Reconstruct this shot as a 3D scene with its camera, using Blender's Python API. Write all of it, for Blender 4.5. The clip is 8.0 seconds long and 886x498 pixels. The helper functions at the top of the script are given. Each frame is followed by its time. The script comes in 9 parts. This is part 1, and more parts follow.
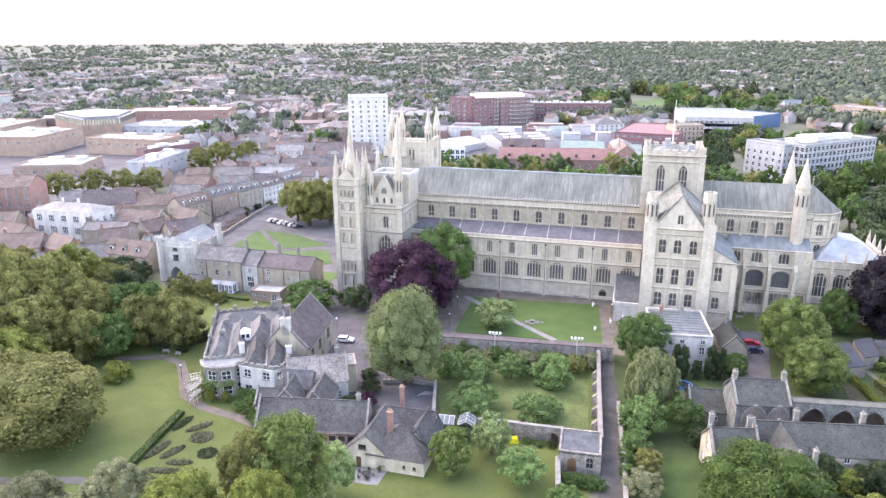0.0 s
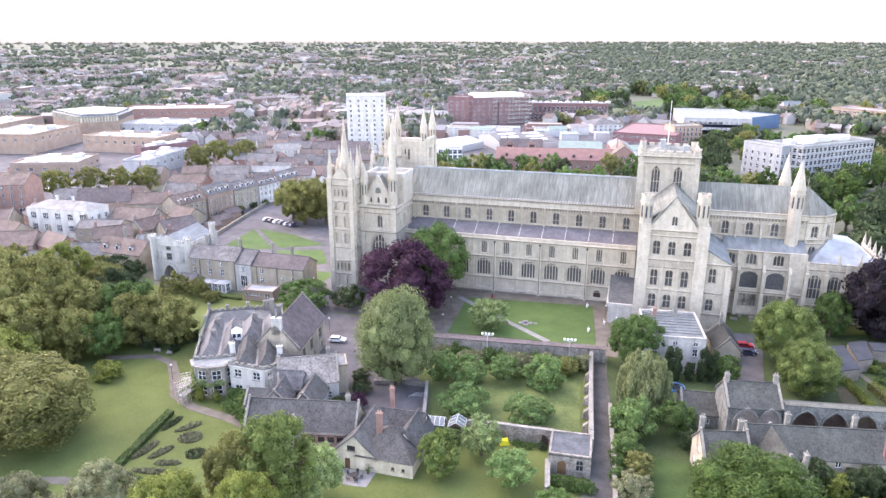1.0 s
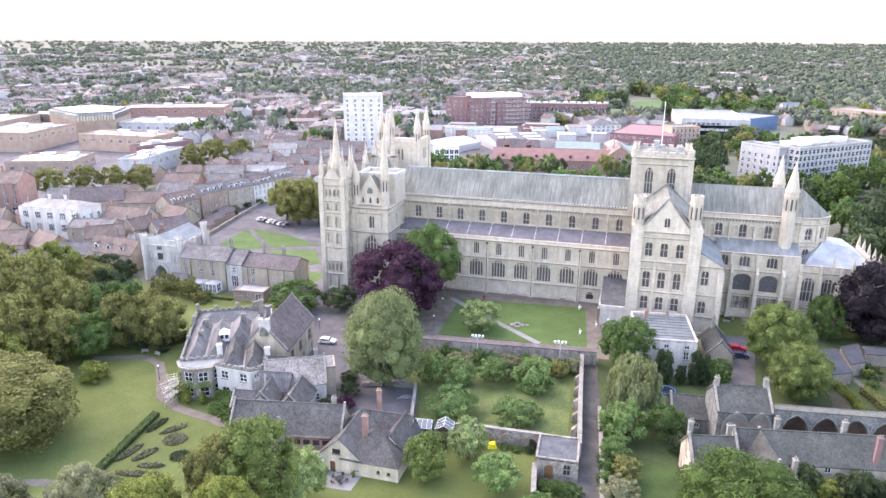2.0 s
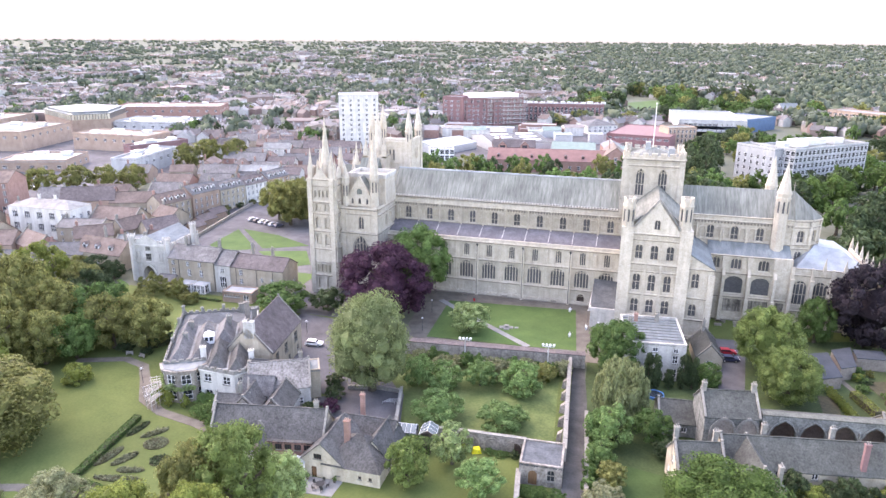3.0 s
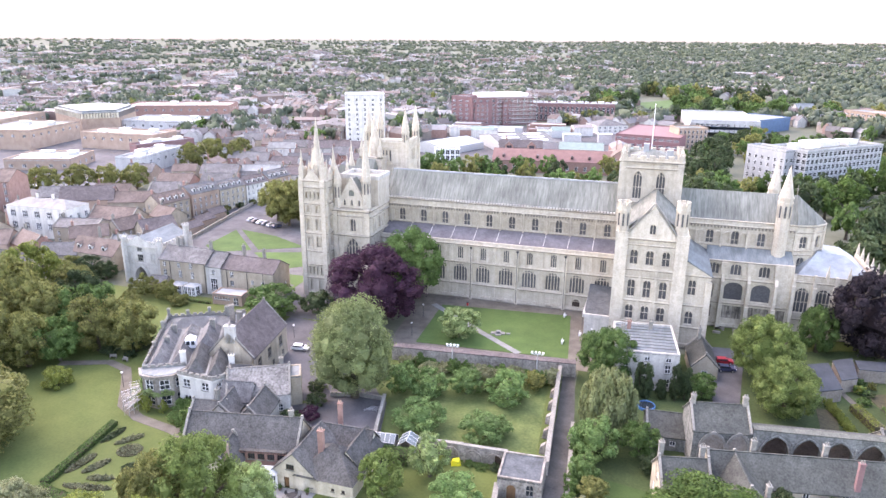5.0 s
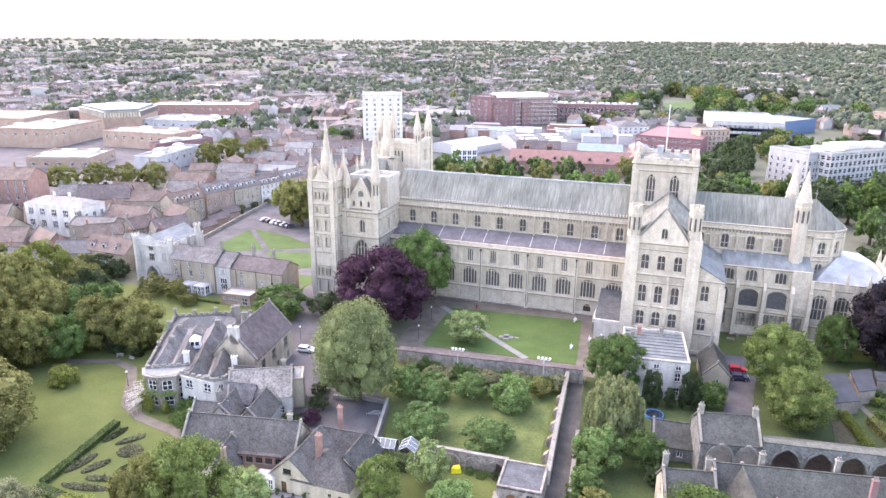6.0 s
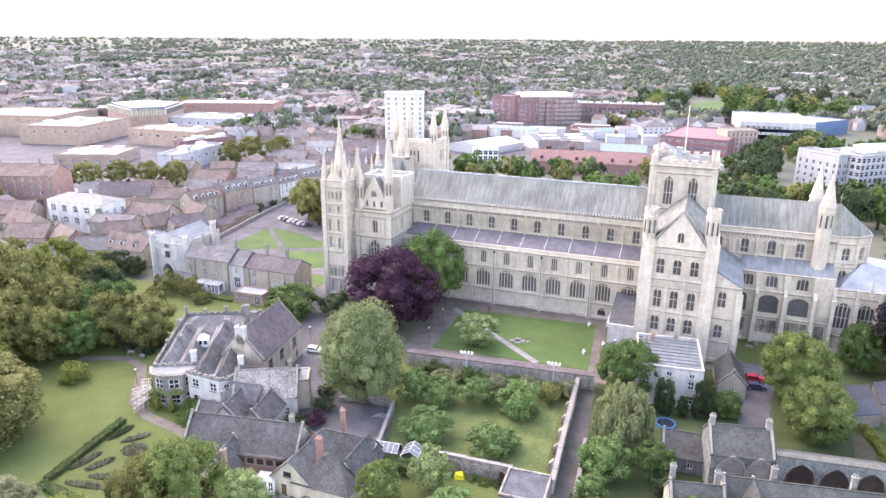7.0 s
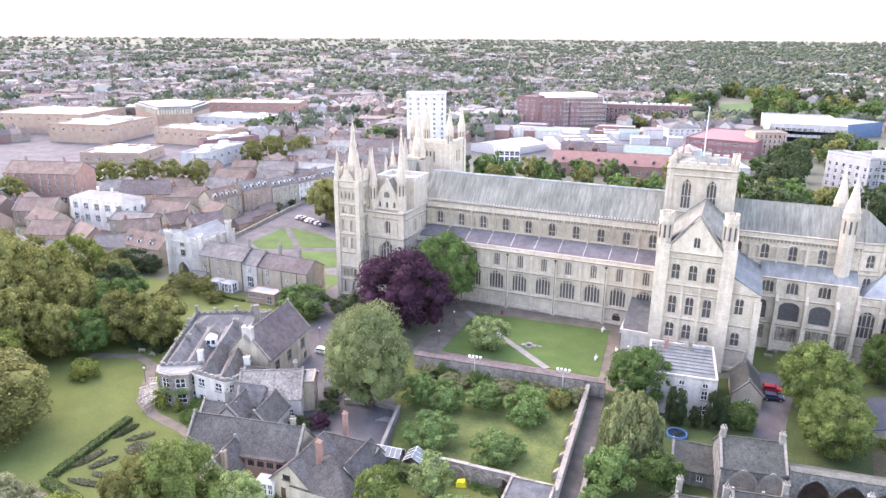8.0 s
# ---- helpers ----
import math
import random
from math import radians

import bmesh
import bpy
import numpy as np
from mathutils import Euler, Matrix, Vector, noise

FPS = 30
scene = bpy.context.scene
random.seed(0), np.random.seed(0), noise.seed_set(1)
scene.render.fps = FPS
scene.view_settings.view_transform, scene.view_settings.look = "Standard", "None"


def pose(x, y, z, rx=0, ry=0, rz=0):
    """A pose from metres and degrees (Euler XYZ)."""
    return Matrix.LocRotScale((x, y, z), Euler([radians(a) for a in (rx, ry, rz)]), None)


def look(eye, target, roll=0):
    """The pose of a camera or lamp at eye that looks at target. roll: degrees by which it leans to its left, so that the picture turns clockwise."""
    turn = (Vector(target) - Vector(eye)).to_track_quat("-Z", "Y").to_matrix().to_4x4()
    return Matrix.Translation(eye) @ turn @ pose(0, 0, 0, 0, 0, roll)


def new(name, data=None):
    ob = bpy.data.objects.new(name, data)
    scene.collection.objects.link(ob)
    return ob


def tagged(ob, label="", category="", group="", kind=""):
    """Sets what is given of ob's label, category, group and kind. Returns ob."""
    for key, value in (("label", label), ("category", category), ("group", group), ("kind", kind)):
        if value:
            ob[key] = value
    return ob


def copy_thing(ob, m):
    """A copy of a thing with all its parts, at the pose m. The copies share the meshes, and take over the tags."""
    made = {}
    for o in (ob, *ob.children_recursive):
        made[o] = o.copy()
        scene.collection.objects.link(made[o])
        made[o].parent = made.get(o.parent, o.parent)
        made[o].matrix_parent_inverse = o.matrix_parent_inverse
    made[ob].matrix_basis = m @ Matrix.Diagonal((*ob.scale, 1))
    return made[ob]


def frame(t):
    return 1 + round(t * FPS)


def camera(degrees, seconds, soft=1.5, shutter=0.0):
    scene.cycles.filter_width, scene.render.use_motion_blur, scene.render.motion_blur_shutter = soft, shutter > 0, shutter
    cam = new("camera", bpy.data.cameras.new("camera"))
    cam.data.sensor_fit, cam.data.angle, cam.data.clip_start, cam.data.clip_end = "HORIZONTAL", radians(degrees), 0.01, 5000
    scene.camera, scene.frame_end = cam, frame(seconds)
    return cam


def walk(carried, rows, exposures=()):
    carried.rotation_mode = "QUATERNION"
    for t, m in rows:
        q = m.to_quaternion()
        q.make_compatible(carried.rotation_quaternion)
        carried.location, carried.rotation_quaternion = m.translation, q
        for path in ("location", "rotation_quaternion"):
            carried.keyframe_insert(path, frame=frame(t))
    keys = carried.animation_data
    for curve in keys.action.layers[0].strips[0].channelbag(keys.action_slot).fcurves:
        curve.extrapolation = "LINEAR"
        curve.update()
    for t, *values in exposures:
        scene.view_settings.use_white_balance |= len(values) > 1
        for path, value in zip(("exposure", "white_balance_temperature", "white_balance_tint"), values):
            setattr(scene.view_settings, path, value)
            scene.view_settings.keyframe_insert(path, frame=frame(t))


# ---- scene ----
cam = camera(66.0, 8.0)
PATH = [
    (0, (0.604, -0.581, 72.093), (0.08, 1.257, 71.504), -0.3),
    (0.5, (1.134, -0.096, 72.092), (0.61, 1.742, 71.503), -0.1),
    (1, (1.953, 0.573, 72.099), (1.43, 2.411, 71.508), -0.0),
    (1.5, (2.79, 1.36, 72.05), (2.267, 3.198, 71.459), 0.1),
    (3, (5.98, 4.627, 72.078), (5.459, 6.465, 71.486), 0.4),
    (3.5, (7.083, 5.87, 72.096), (6.562, 7.708, 71.504), 0.4),
    (4, (8.346, 7.23, 72.117), (7.813, 9.064, 71.524), 0.4),
    (4.5, (9.606, 8.666, 72.091), (9.061, 10.496, 71.497), 0.4),
    (6, (13.417, 13.144, 72.067), (12.794, 14.949, 71.472), 0.4),
    (6.5, (14.701, 14.724, 72.03), (14.042, 16.516, 71.434), 0.4),
    (7, (15.976, 16.322, 72.042), (15.283, 18.1, 71.444), 0.4),
    (7.5, (17.303, 17.949, 71.985), (16.574, 19.713, 71.387), 0.4),
    (8, (18.537, 19.545, 71.933), (17.774, 21.294, 71.335), 0.4),
]
walk(cam, [(t, look(eye, target, roll)) for t, eye, target, roll in PATH], exposures=[(0, 3.06, 7850, 26), (8, 3.17, 8050, 28)])

# ---- daylight: veiled evening sky, with a low soft sun in the west-north-west ----
SUN_AZ, SUN_EL = radians(-66), radians(48)
world = bpy.data.worlds.new("sky")
scene.world = world
world.use_nodes = True
wn = world.node_tree
sky = wn.nodes.new("ShaderNodeTexSky")
sky.sky_type = "NISHITA"
sky.sun_disc = False
sky.sun_elevation, sky.sun_rotation = SUN_EL, SUN_AZ
sky.air_density, sky.dust_density, sky.ozone_density = 1.0, 1.2, 0.8
wn.nodes["Background"].inputs["Strength"].default_value = 0.15
wn.links.new(sky.outputs[0], wn.nodes["Background"].inputs["Color"])
sun = new("sun", bpy.data.lights.new("sun", "SUN"))
sun.data.energy, sun.data.angle, sun.data.color = 0.25, radians(90), (1.0, 0.95, 0.88)
sun.matrix_world = look((0, 0, 0), (-math.sin(SUN_AZ) * math.cos(SUN_EL), -math.cos(SUN_AZ) * math.cos(SUN_EL), -math.sin(SUN_EL)))


# ---- materials ----
def material(name, low, high, rough=0.85, scale=1.0, fine=12.0, bump=0.3, stretch=(1, 1, 1), spread=0.12, metal=0.0, island=False, stain=0.25, grain=0.45, blotch=None, streak=None):
    """Two colours mixed by a broad and a fine noise, with relief, and a small shift from piece to piece.
    blotch, streak: (scale, low, high) of broad patches and of rain streaks."""
    m = bpy.data.materials.new(name)
    m.use_nodes = True
    n, ln = m.node_tree.nodes, m.node_tree.links
    bsdf = n["Principled BSDF"]
    bsdf.inputs["Roughness"].default_value, bsdf.inputs["Metallic"].default_value = rough, metal
    bsdf.inputs["Specular IOR Level"].default_value = 0.5 if rough < 0.5 else 0.22
    co, mp = n.new("ShaderNodeNewGeometry"), n.new("ShaderNodeMapping")
    mp.inputs["Scale"].default_value = stretch
    ln.new(co.outputs["Position"], mp.inputs["Vector"])
    broad, small = n.new("ShaderNodeTexNoise"), n.new("ShaderNodeTexNoise")
    broad.inputs["Scale"].default_value, broad.inputs["Detail"].default_value = scale, 5
    small.inputs["Scale"].default_value, small.inputs["Detail"].default_value = scale * fine, 3
    for t in (broad, small):
        ln.new(mp.outputs[0], t.inputs["Vector"])
    add = n.new("ShaderNodeMath")
    add.operation = "MULTIPLY_ADD"
    add.inputs[1].default_value = grain
    ln.new(small.outputs[0], add.inputs[0])
    sub = n.new("ShaderNodeMath")
    sub.operation = "MULTIPLY"
    sub.inputs[1].default_value = 1.25 - grain
    ln.new(broad.outputs[0], sub.inputs[0])
    ln.new(sub.outputs[0], add.inputs[2])
    ramp = n.new("ShaderNodeMapRange")
    ramp.inputs[1].default_value, ramp.inputs[2].default_value = 0.62 - stain, 0.62 + stain
    ln.new(add.outputs[0], ramp.inputs[0])
    mix = n.new("ShaderNodeMix")
    mix.data_type = "RGBA"
    mix.inputs[6].default_value, mix.inputs[7].default_value = (*low, 1), (*high, 1)
    ln.new(ramp.outputs[0], mix.inputs[0])
    hsv = n.new("ShaderNodeHueSaturation")
    ln.new(mix.outputs[2], hsv.inputs["Color"])
    rnd = n.new("ShaderNodeMapRange")
    rnd.inputs[3].default_value, rnd.inputs[4].default_value = 1 - spread, 1 + spread
    if island:
        ln.new(co.outputs["Random Per Island"], rnd.inputs[0])
    else:
        ln.new(n.new("ShaderNodeObjectInfo").outputs["Random"], rnd.inputs[0])
    value = rnd.outputs[0]
    for spec, squash in ((blotch, (1, 1, 1)), (streak, (1, 1, 0.07))):
        if spec:
            sq, tex, mr, mul = n.new("ShaderNodeMapping"), n.new("ShaderNodeTexNoise"), n.new("ShaderNodeMapRange"), n.new("ShaderNodeMath")
            sq.inputs["Scale"].default_value = squash
            ln.new(co.outputs["Position"], sq.inputs["Vector"])
            ln.new(sq.outputs[0], tex.inputs["Vector"])
            tex.inputs["Scale"].default_value, tex.inputs["Detail"].default_value = spec[0], 4
            mr.inputs[1].default_value, mr.inputs[2].default_value = 0.36, 0.64
            mr.inputs[3].default_value, mr.inputs[4].default_value = spec[1], spec[2]
            mul.operation = "MULTIPLY"
            ln.new(tex.outputs[0], mr.inputs[0])
            ln.new(mr.outputs[0], mul.inputs[0])
            ln.new(value, mul.inputs[1])
            value = mul.outputs[0]
    ln.new(value, hsv.inputs["Value"])
    ln.new(hsv.outputs[0], bsdf.inputs["Base Color"])
    if bump:
        b = n.new("ShaderNodeBump")
        b.inputs["Strength"].default_value, b.inputs["Distance"].default_value = bump, 0.05
        ln.new(add.outputs[0], b.inputs["Height"])
        ln.new(b.outputs[0], bsdf.inputs["Normal"])
    return m


def palette(name, colours, rough=0.85, scale=0.4, island=True, bump=0.2):
    """One material that takes one of several colours piece by piece, with mottling."""
    m = material(name, (0.75, 0.75, 0.75), (1.1, 1.1, 1.1), rough, scale, 9, bump, island=island, spread=0.15)
    n, ln = m.node_tree.nodes, m.node_tree.links
    ramp = n.new("ShaderNodeValToRGB")
    ramp.color_ramp.interpolation = "CONSTANT"
    while len(ramp.color_ramp.elements) < len(colours):
        ramp.color_ramp.elements.new(1.0)
    for k, c in enumerate(colours):
        ramp.color_ramp.elements[k].position = k / len(colours)
        ramp.color_ramp.elements[k].color = (*c, 1)
    src = n["Geometry"].outputs["Random Per Island"] if island else n["Object Info"].outputs["Random"]
    ln.new(src, ramp.inputs[0])
    mul = n.new("ShaderNodeMix")
    mul.data_type, mul.blend_type = "RGBA", "MULTIPLY"
    mul.inputs[0].default_value = 1.0
    ln.new(ramp.outputs[0], mul.inputs[6])
    ln.new(n["Hue/Saturation/Value"].outputs[0], mul.inputs[7])
    ln.new(mul.outputs[2], n["Principled BSDF"].inputs["Base Color"])
    return m


def leafy(name, low, high, scale=0.35):
    m = material(name, low, high, 0.75, scale, 8, 0.0, spread=0.14, stain=0.3)
    n, ln = m.node_tree.nodes, m.node_tree.links
    bsdf = n["Principled BSDF"]
    bsdf.inputs["Specular IOR Level"].default_value = 0.2
    isl = n.new("ShaderNodeMapRange")
    isl.inputs[3].default_value, isl.inputs[4].default_value = 0.58, 1.42
    ln.new(n["Geometry"].outputs["Random Per Island"], isl.inputs[0])
    h2 = n.new("ShaderNodeHueSaturation")
    ln.new(n["Hue/Saturation/Value"].outputs[0], h2.inputs["Color"])
    ln.new(isl.outputs[0], h2.inputs["Value"])
    ln.new(h2.outputs[0], bsdf.inputs["Base Color"])
    tr = n.new("ShaderNodeBsdfTranslucent")
    ln.new(h2.outputs[0], tr.inputs["Color"])
    mx = n.new("ShaderNodeMixShader")
    mx.inputs[0].default_value = 0.35
    ln.new(bsdf.outputs[0], mx.inputs[1])
    ln.new(tr.outputs[0], mx.inputs[2])
    ln.new(mx.outputs[0], n["Material Output"].inputs["Surface"])
    return m


LIMESTONE = material("limestone", (0.352, 0.312, 0.248), (0.552, 0.502, 0.416), 0.9, 0.7, 5, 0.4, spread=0.05, grain=0.62, blotch=(0.11, 0.93, 1.05), streak=(1.3, 0.90, 1.05))
ASHLAR = material("pale ashlar", (0.34, 0.325, 0.295), (0.54, 0.525, 0.485), 0.9, 0.4, 6, 0.3, spread=0.05, grain=0.6, streak=(0.8, 0.80, 1.08))
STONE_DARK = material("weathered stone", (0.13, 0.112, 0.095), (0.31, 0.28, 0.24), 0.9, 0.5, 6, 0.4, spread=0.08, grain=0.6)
RUBBLE = material("rubble stone", (0.145, 0.128, 0.108), (0.375, 0.342, 0.298), 0.95, 0.8, 3.5, 0.7, spread=0.08, grain=0.65, stain=0.2, streak=(0.7, 0.75, 1.08))
COTTAGE = material("cream stone", (0.30, 0.255, 0.19), (0.47, 0.415, 0.325), 0.9, 0.5, 6, 0.4, spread=0.07, grain=0.6, streak=(0.8, 0.8, 1.08))
YELLOW_STONE = material("honey stone", (0.265, 0.222, 0.165), (0.42, 0.365, 0.285), 0.9, 0.4, 8, 0.4, spread=0.1, streak=(0.6, 0.85, 1.06))
RENDER = material("white render", (0.46, 0.44, 0.395), (0.66, 0.645, 0.60), 0.8, 0.4, 6, 0.15, spread=0.04, streak=(0.8, 0.82, 1.06))
BRICK = material("red brick", (0.23, 0.135, 0.11), (0.34, 0.21, 0.175), 0.9, 0.6, 8, 0.3, spread=0.12)
BRICK_BROWN = material("brown brick", (0.27, 0.19, 0.145), (0.40, 0.30, 0.235), 0.9, 0.3, 14, 0.3, spread=0.1)
LEAD = material("streaked lead roofing", (0.086, 0.093, 0.081), (0.222, 0.233, 0.205), 0.8, 0.85, 3, 0.15, stretch=(2.2, 0.2, 0.2), spread=0.05, stain=0.24, grain=0.55, blotch=(0.14, 0.78, 1.12))
LEAD_BLUE = material("blue-grey lead", (0.105, 0.124, 0.128), (0.200, 0.224, 0.228), 0.55, 0.9, 4, 0.12, stretch=(1.2, 0.3, 0.3), spread=0.05, blotch=(0.2, 0.8, 1.1))
LEAD_PALE = material("pale lead", (0.23, 0.25, 0.26), (0.37, 0.395, 0.40), 0.55, 0.6, 6, 0.1, spread=0.05, blotch=(0.2, 0.78, 1.08))
AISLE_SLATE = material("purple aisle slate", (0.088, 0.083, 0.090), (0.175, 0.166, 0.178), 0.65, 0.8, 5, 0.2, spread=0.04, grain=0.6, blotch=(0.25, 0.8, 1.1))
SLATE = material("grey slate", (0.060, 0.060, 0.060), (0.150, 0.149, 0.148), 0.7, 0.9, 4, 0.5, spread=0.12, grain=0.65, stain=0.2, blotch=(0.3, 0.8, 1.15))
STONE_SLATE = material("stone slates", (0.043, 0.0432, 0.0415), (0.116, 0.115, 0.109), 0.9, 0.9, 3.6, 0.8, spread=0.1, grain=0.75, stain=0.2, blotch=(0.22, 0.84, 1.1))
LICHEN = material("lichened slates", (0.075, 0.070, 0.064), (0.265, 0.257, 0.238), 0.9, 0.7, 3.6, 0.6, spread=0.06, grain=0.72, stain=0.2, blotch=(0.3, 0.8, 1.1))
TILE = material("brown clay tiles", (0.088, 0.067, 0.058), (0.182, 0.142, 0.122), 0.85, 0.9, 4, 0.5, spread=0.15, grain=0.6, blotch=(0.25, 0.8, 1.12))
TILE_DARK = material("dark plain tiles", (0.068, 0.058, 0.057), (0.155, 0.132, 0.128), 0.85, 0.9, 4, 0.6, spread=0.05, grain=0.65, stain=0.22, blotch=(0.22, 0.82, 1.1))
STAINED = material("rain-stained stone", (0.075, 0.068, 0.060), (0.33, 0.30, 0.255), 0.9, 0.8, 5, 0.3, spread=0.05, stain=0.22, grain=0.45, streak=(2.4, 0.45, 1.15))
COPING = material("stone coping", (0.135, 0.130, 0.112), (0.290, 0.279, 0.247), 0.9, 0.9, 4, 0.3, spread=0.05, grain=0.6)
LEADED = material("leaded church glass", (0.032, 0.034, 0.038), (0.090, 0.092, 0.098), 0.4, 2.2, 4, 0.1, spread=0.25)
GLASS = material("dark window glass", (0.018, 0.02, 0.024), (0.05, 0.055, 0.062), 0.12, 0.8, 4, 0.0, spread=0.3)
FRAME = material("white paint", (0.66, 0.66, 0.64), (0.78, 0.78, 0.77), 0.5, 1.0, 8, 0.05, spread=0.04)
WOOD = material("brown oak", (0.10, 0.055, 0.028), (0.20, 0.115, 0.06), 0.7, 3.0, 6, 0.3, stretch=(1, 1, 0.2), spread=0.1)
DARK_WOOD = material("black-brown timber", (0.03, 0.022, 0.018), (0.07, 0.05, 0.04), 0.7, 3.0, 6, 0.3, spread=0.1)
LAWN = material("mown grass", (0.057, 0.083, 0.022), (0.105, 0.131, 0.041), 0.95, 0.16, 12, 0.5, spread=0.03, grain=0.55, blotch=(0.045, 0.85, 1.12))
CLOISTER_GRASS = material("green lawn", (0.044, 0.085, 0.024), (0.076, 0.126, 0.039), 0.95, 0.2, 10, 0.5, spread=0.02, blotch=(0.06, 0.88, 1.1))
ROUGH_GRASS = material("rough grass", (0.056, 0.088, 0.027), (0.124, 0.155, 0.056), 0.95, 0.3, 6, 0.8, spread=0.03, grain=0.6, stain=0.2, blotch=(0.12, 0.8, 1.12))
ASPHALT = material("asphalt", (0.066, 0.065, 0.068), (0.122, 0.119, 0.123), 0.9, 0.3, 10, 0.3, spread=0.03, blotch=(0.09, 0.8, 1.12))
GRAVEL = material("gravel path", (0.094, 0.083, 0.068), (0.165, 0.150, 0.126), 0.95, 0.4, 12, 0.4, spread=0.03, blotch=(0.1, 0.85, 1.1))
PAVING = material("grey paving", (0.165, 0.166, 0.163), (0.250, 0.252, 0.244), 0.9, 0.5, 12, 0.2, spread=0.05)
SOIL = material("dark soil and low plants", (0.035, 0.032, 0.022), (0.085, 0.080, 0.045), 0.95, 1.2, 5, 0.9, spread=0.05)
TOWN = material("town ground", (0.068, 0.082, 0.052), (0.125, 0.128, 0.098), 0.95, 0.03, 8, 0.2, spread=0.02)
BARK = material("bark", (0.05, 0.04, 0.03), (0.12, 0.10, 0.075), 0.95, 1.5, 6, 0.6, spread=0.2)
METAL = material("galvanised metal", (0.42, 0.43, 0.43), (0.58, 0.59, 0.59), 0.4, 1.0, 8, 0.0, spread=0.05, metal=0.5)
IRON = material("dark iron", (0.03, 0.03, 0.032), (0.06, 0.06, 0.06), 0.5, 1.0, 8, 0.0, spread=0.05)
RUBBER = material("black rubber", (0.015, 0.015, 0.015), (0.03, 0.03, 0.03), 0.8, 2.0, 5, 0.0)
LEAF_MID = leafy("broad leaves", (0.039, 0.082, 0.021), (0.113, 0.186, 0.059))
LEAF_LIGHT = leafy("pale green leaves", (0.053, 0.107, 0.028), (0.137, 0.221, 0.071))
LEAF_YELLOW = leafy("yellow-green leaves", (0.096, 0.132, 0.027), (0.232, 0.264, 0.068))
LEAF_DARK = leafy("dark leaves", (0.024, 0.043, 0.019), (0.074, 0.107, 0.048))
LEAF_YEW = leafy("yew needles", (0.030, 0.062, 0.014), (0.085, 0.138, 0.034))
LEAF_COPPER = leafy("copper beech leaves", (0.036, 0.016, 0.030), (0.082, 0.035, 0.062))
LEAF_SILVER = leafy("grey-green leaves", (0.116, 0.132, 0.064), (0.248, 0.260, 0.148))
LEAF_OLIVE = leafy("olive leaves", (0.096, 0.108, 0.034), (0.232, 0.236, 0.080))
CONCRETE = material("pale concrete", (0.35, 0.35, 0.345), (0.47, 0.47, 0.46), 0.85, 0.3, 12, 0.15, spread=0.05, streak=(0.4, 0.88, 1.05))
LEAF_BIRCH = leafy("birch leaves", (0.112, 0.138, 0.058), (0.256, 0.284, 0.136))
CREAM = material("cream render", (0.40, 0.355, 0.275), (0.58, 0.535, 0.44), 0.85, 0.4, 8, 0.15, spread=0.04, streak=(0.7, 0.8, 1.08))
LEAD_GREY = material("grey sheet lead", (0.110, 0.119, 0.117), (0.205, 0.216, 0.213), 0.6, 0.6, 5, 0.1, spread=0.06, blotch=(0.25, 0.75, 1.12))
FELT = material("tan flat roofing", (0.20, 0.175, 0.155), (0.31, 0.28, 0.25), 0.9, 0.08, 12, 0.1, spread=0.12, blotch=(0.05, 0.85, 1.1))
LEAF_PLUM = leafy("near-black beech leaves", (0.012, 0.011, 0.015), (0.040, 0.030, 0.038))
BRICK_DARK = material("dark plum brick", (0.165, 0.092, 0.092), (0.25, 0.15, 0.148), 0.9, 0.3, 8, 0.2, spread=0.08)
TARMAC = material("worn brown tarmac", (0.048, 0.048, 0.044), (0.098, 0.095, 0.088), 0.95, 0.4, 8, 0.3, spread=0.03, blotch=(0.12, 0.8, 1.12))
GARDEN = material("mixed garden ground", (0.026, 0.046, 0.017), (0.068, 0.095, 0.035), 0.95, 0.25, 8, 0.6, spread=0.03, grain=0.6, blotch=(0.08, 0.75, 1.1))
LEAF_LIME = leafy("lime-green leaves", (0.082, 0.112, 0.044), (0.196, 0.234, 0.105))
LEAF_FRESH = leafy("fresh green leaves", (0.068, 0.128, 0.038), (0.171, 0.268, 0.096))
DARK_SLATE = material("dark blue-grey slate", (0.040, 0.046, 0.049), (0.100, 0.110, 0.116), 0.7, 0.9, 4, 0.4, spread=0.06, grain=0.65, blotch=(0.3, 0.8, 1.15))
# east-side copies of slates and rubble: duller light put into their colours
DULL_SLATE = material("stone slates in dull light", (0.034, 0.037, 0.033), (0.094, 0.099, 0.088), 0.9, 0.9, 3.6, 0.8, spread=0.08, grain=0.75, blotch=(0.22, 0.8, 1.12))
GREY_STONE = material("grey weathered masonry", (0.090, 0.095, 0.086), (0.255, 0.262, 0.238), 0.95, 0.8, 3.5, 0.6, spread=0.06, grain=0.65, stain=0.2, streak=(0.7, 0.72, 1.1))
LEAF_PALE = leafy("pale spring leaves", (0.125, 0.180, 0.064), (0.295, 0.385, 0.170))
LEAF_CHESTNUT = leafy("horse chestnut leaves", (0.066, 0.104, 0.026), (0.170, 0.224, 0.072))
# darker than the wall below, to offset the sky light its top catches
DARK_CAP = material("wall top toned down", (0.055, 0.060, 0.050), (0.132, 0.139, 0.120), 0.95, 0.8, 4, 0.5, spread=0.05, grain=0.65)
LEAF_BED = leafy("grey-green bedding plants", (0.070, 0.082, 0.046), (0.160, 0.175, 0.104))
OFFICE_WALL = material("grey office concrete", (0.275, 0.285, 0.288), (0.385, 0.397, 0.400), 0.85, 0.3, 12, 0.15, spread=0.05, streak=(0.4, 0.88, 1.05))
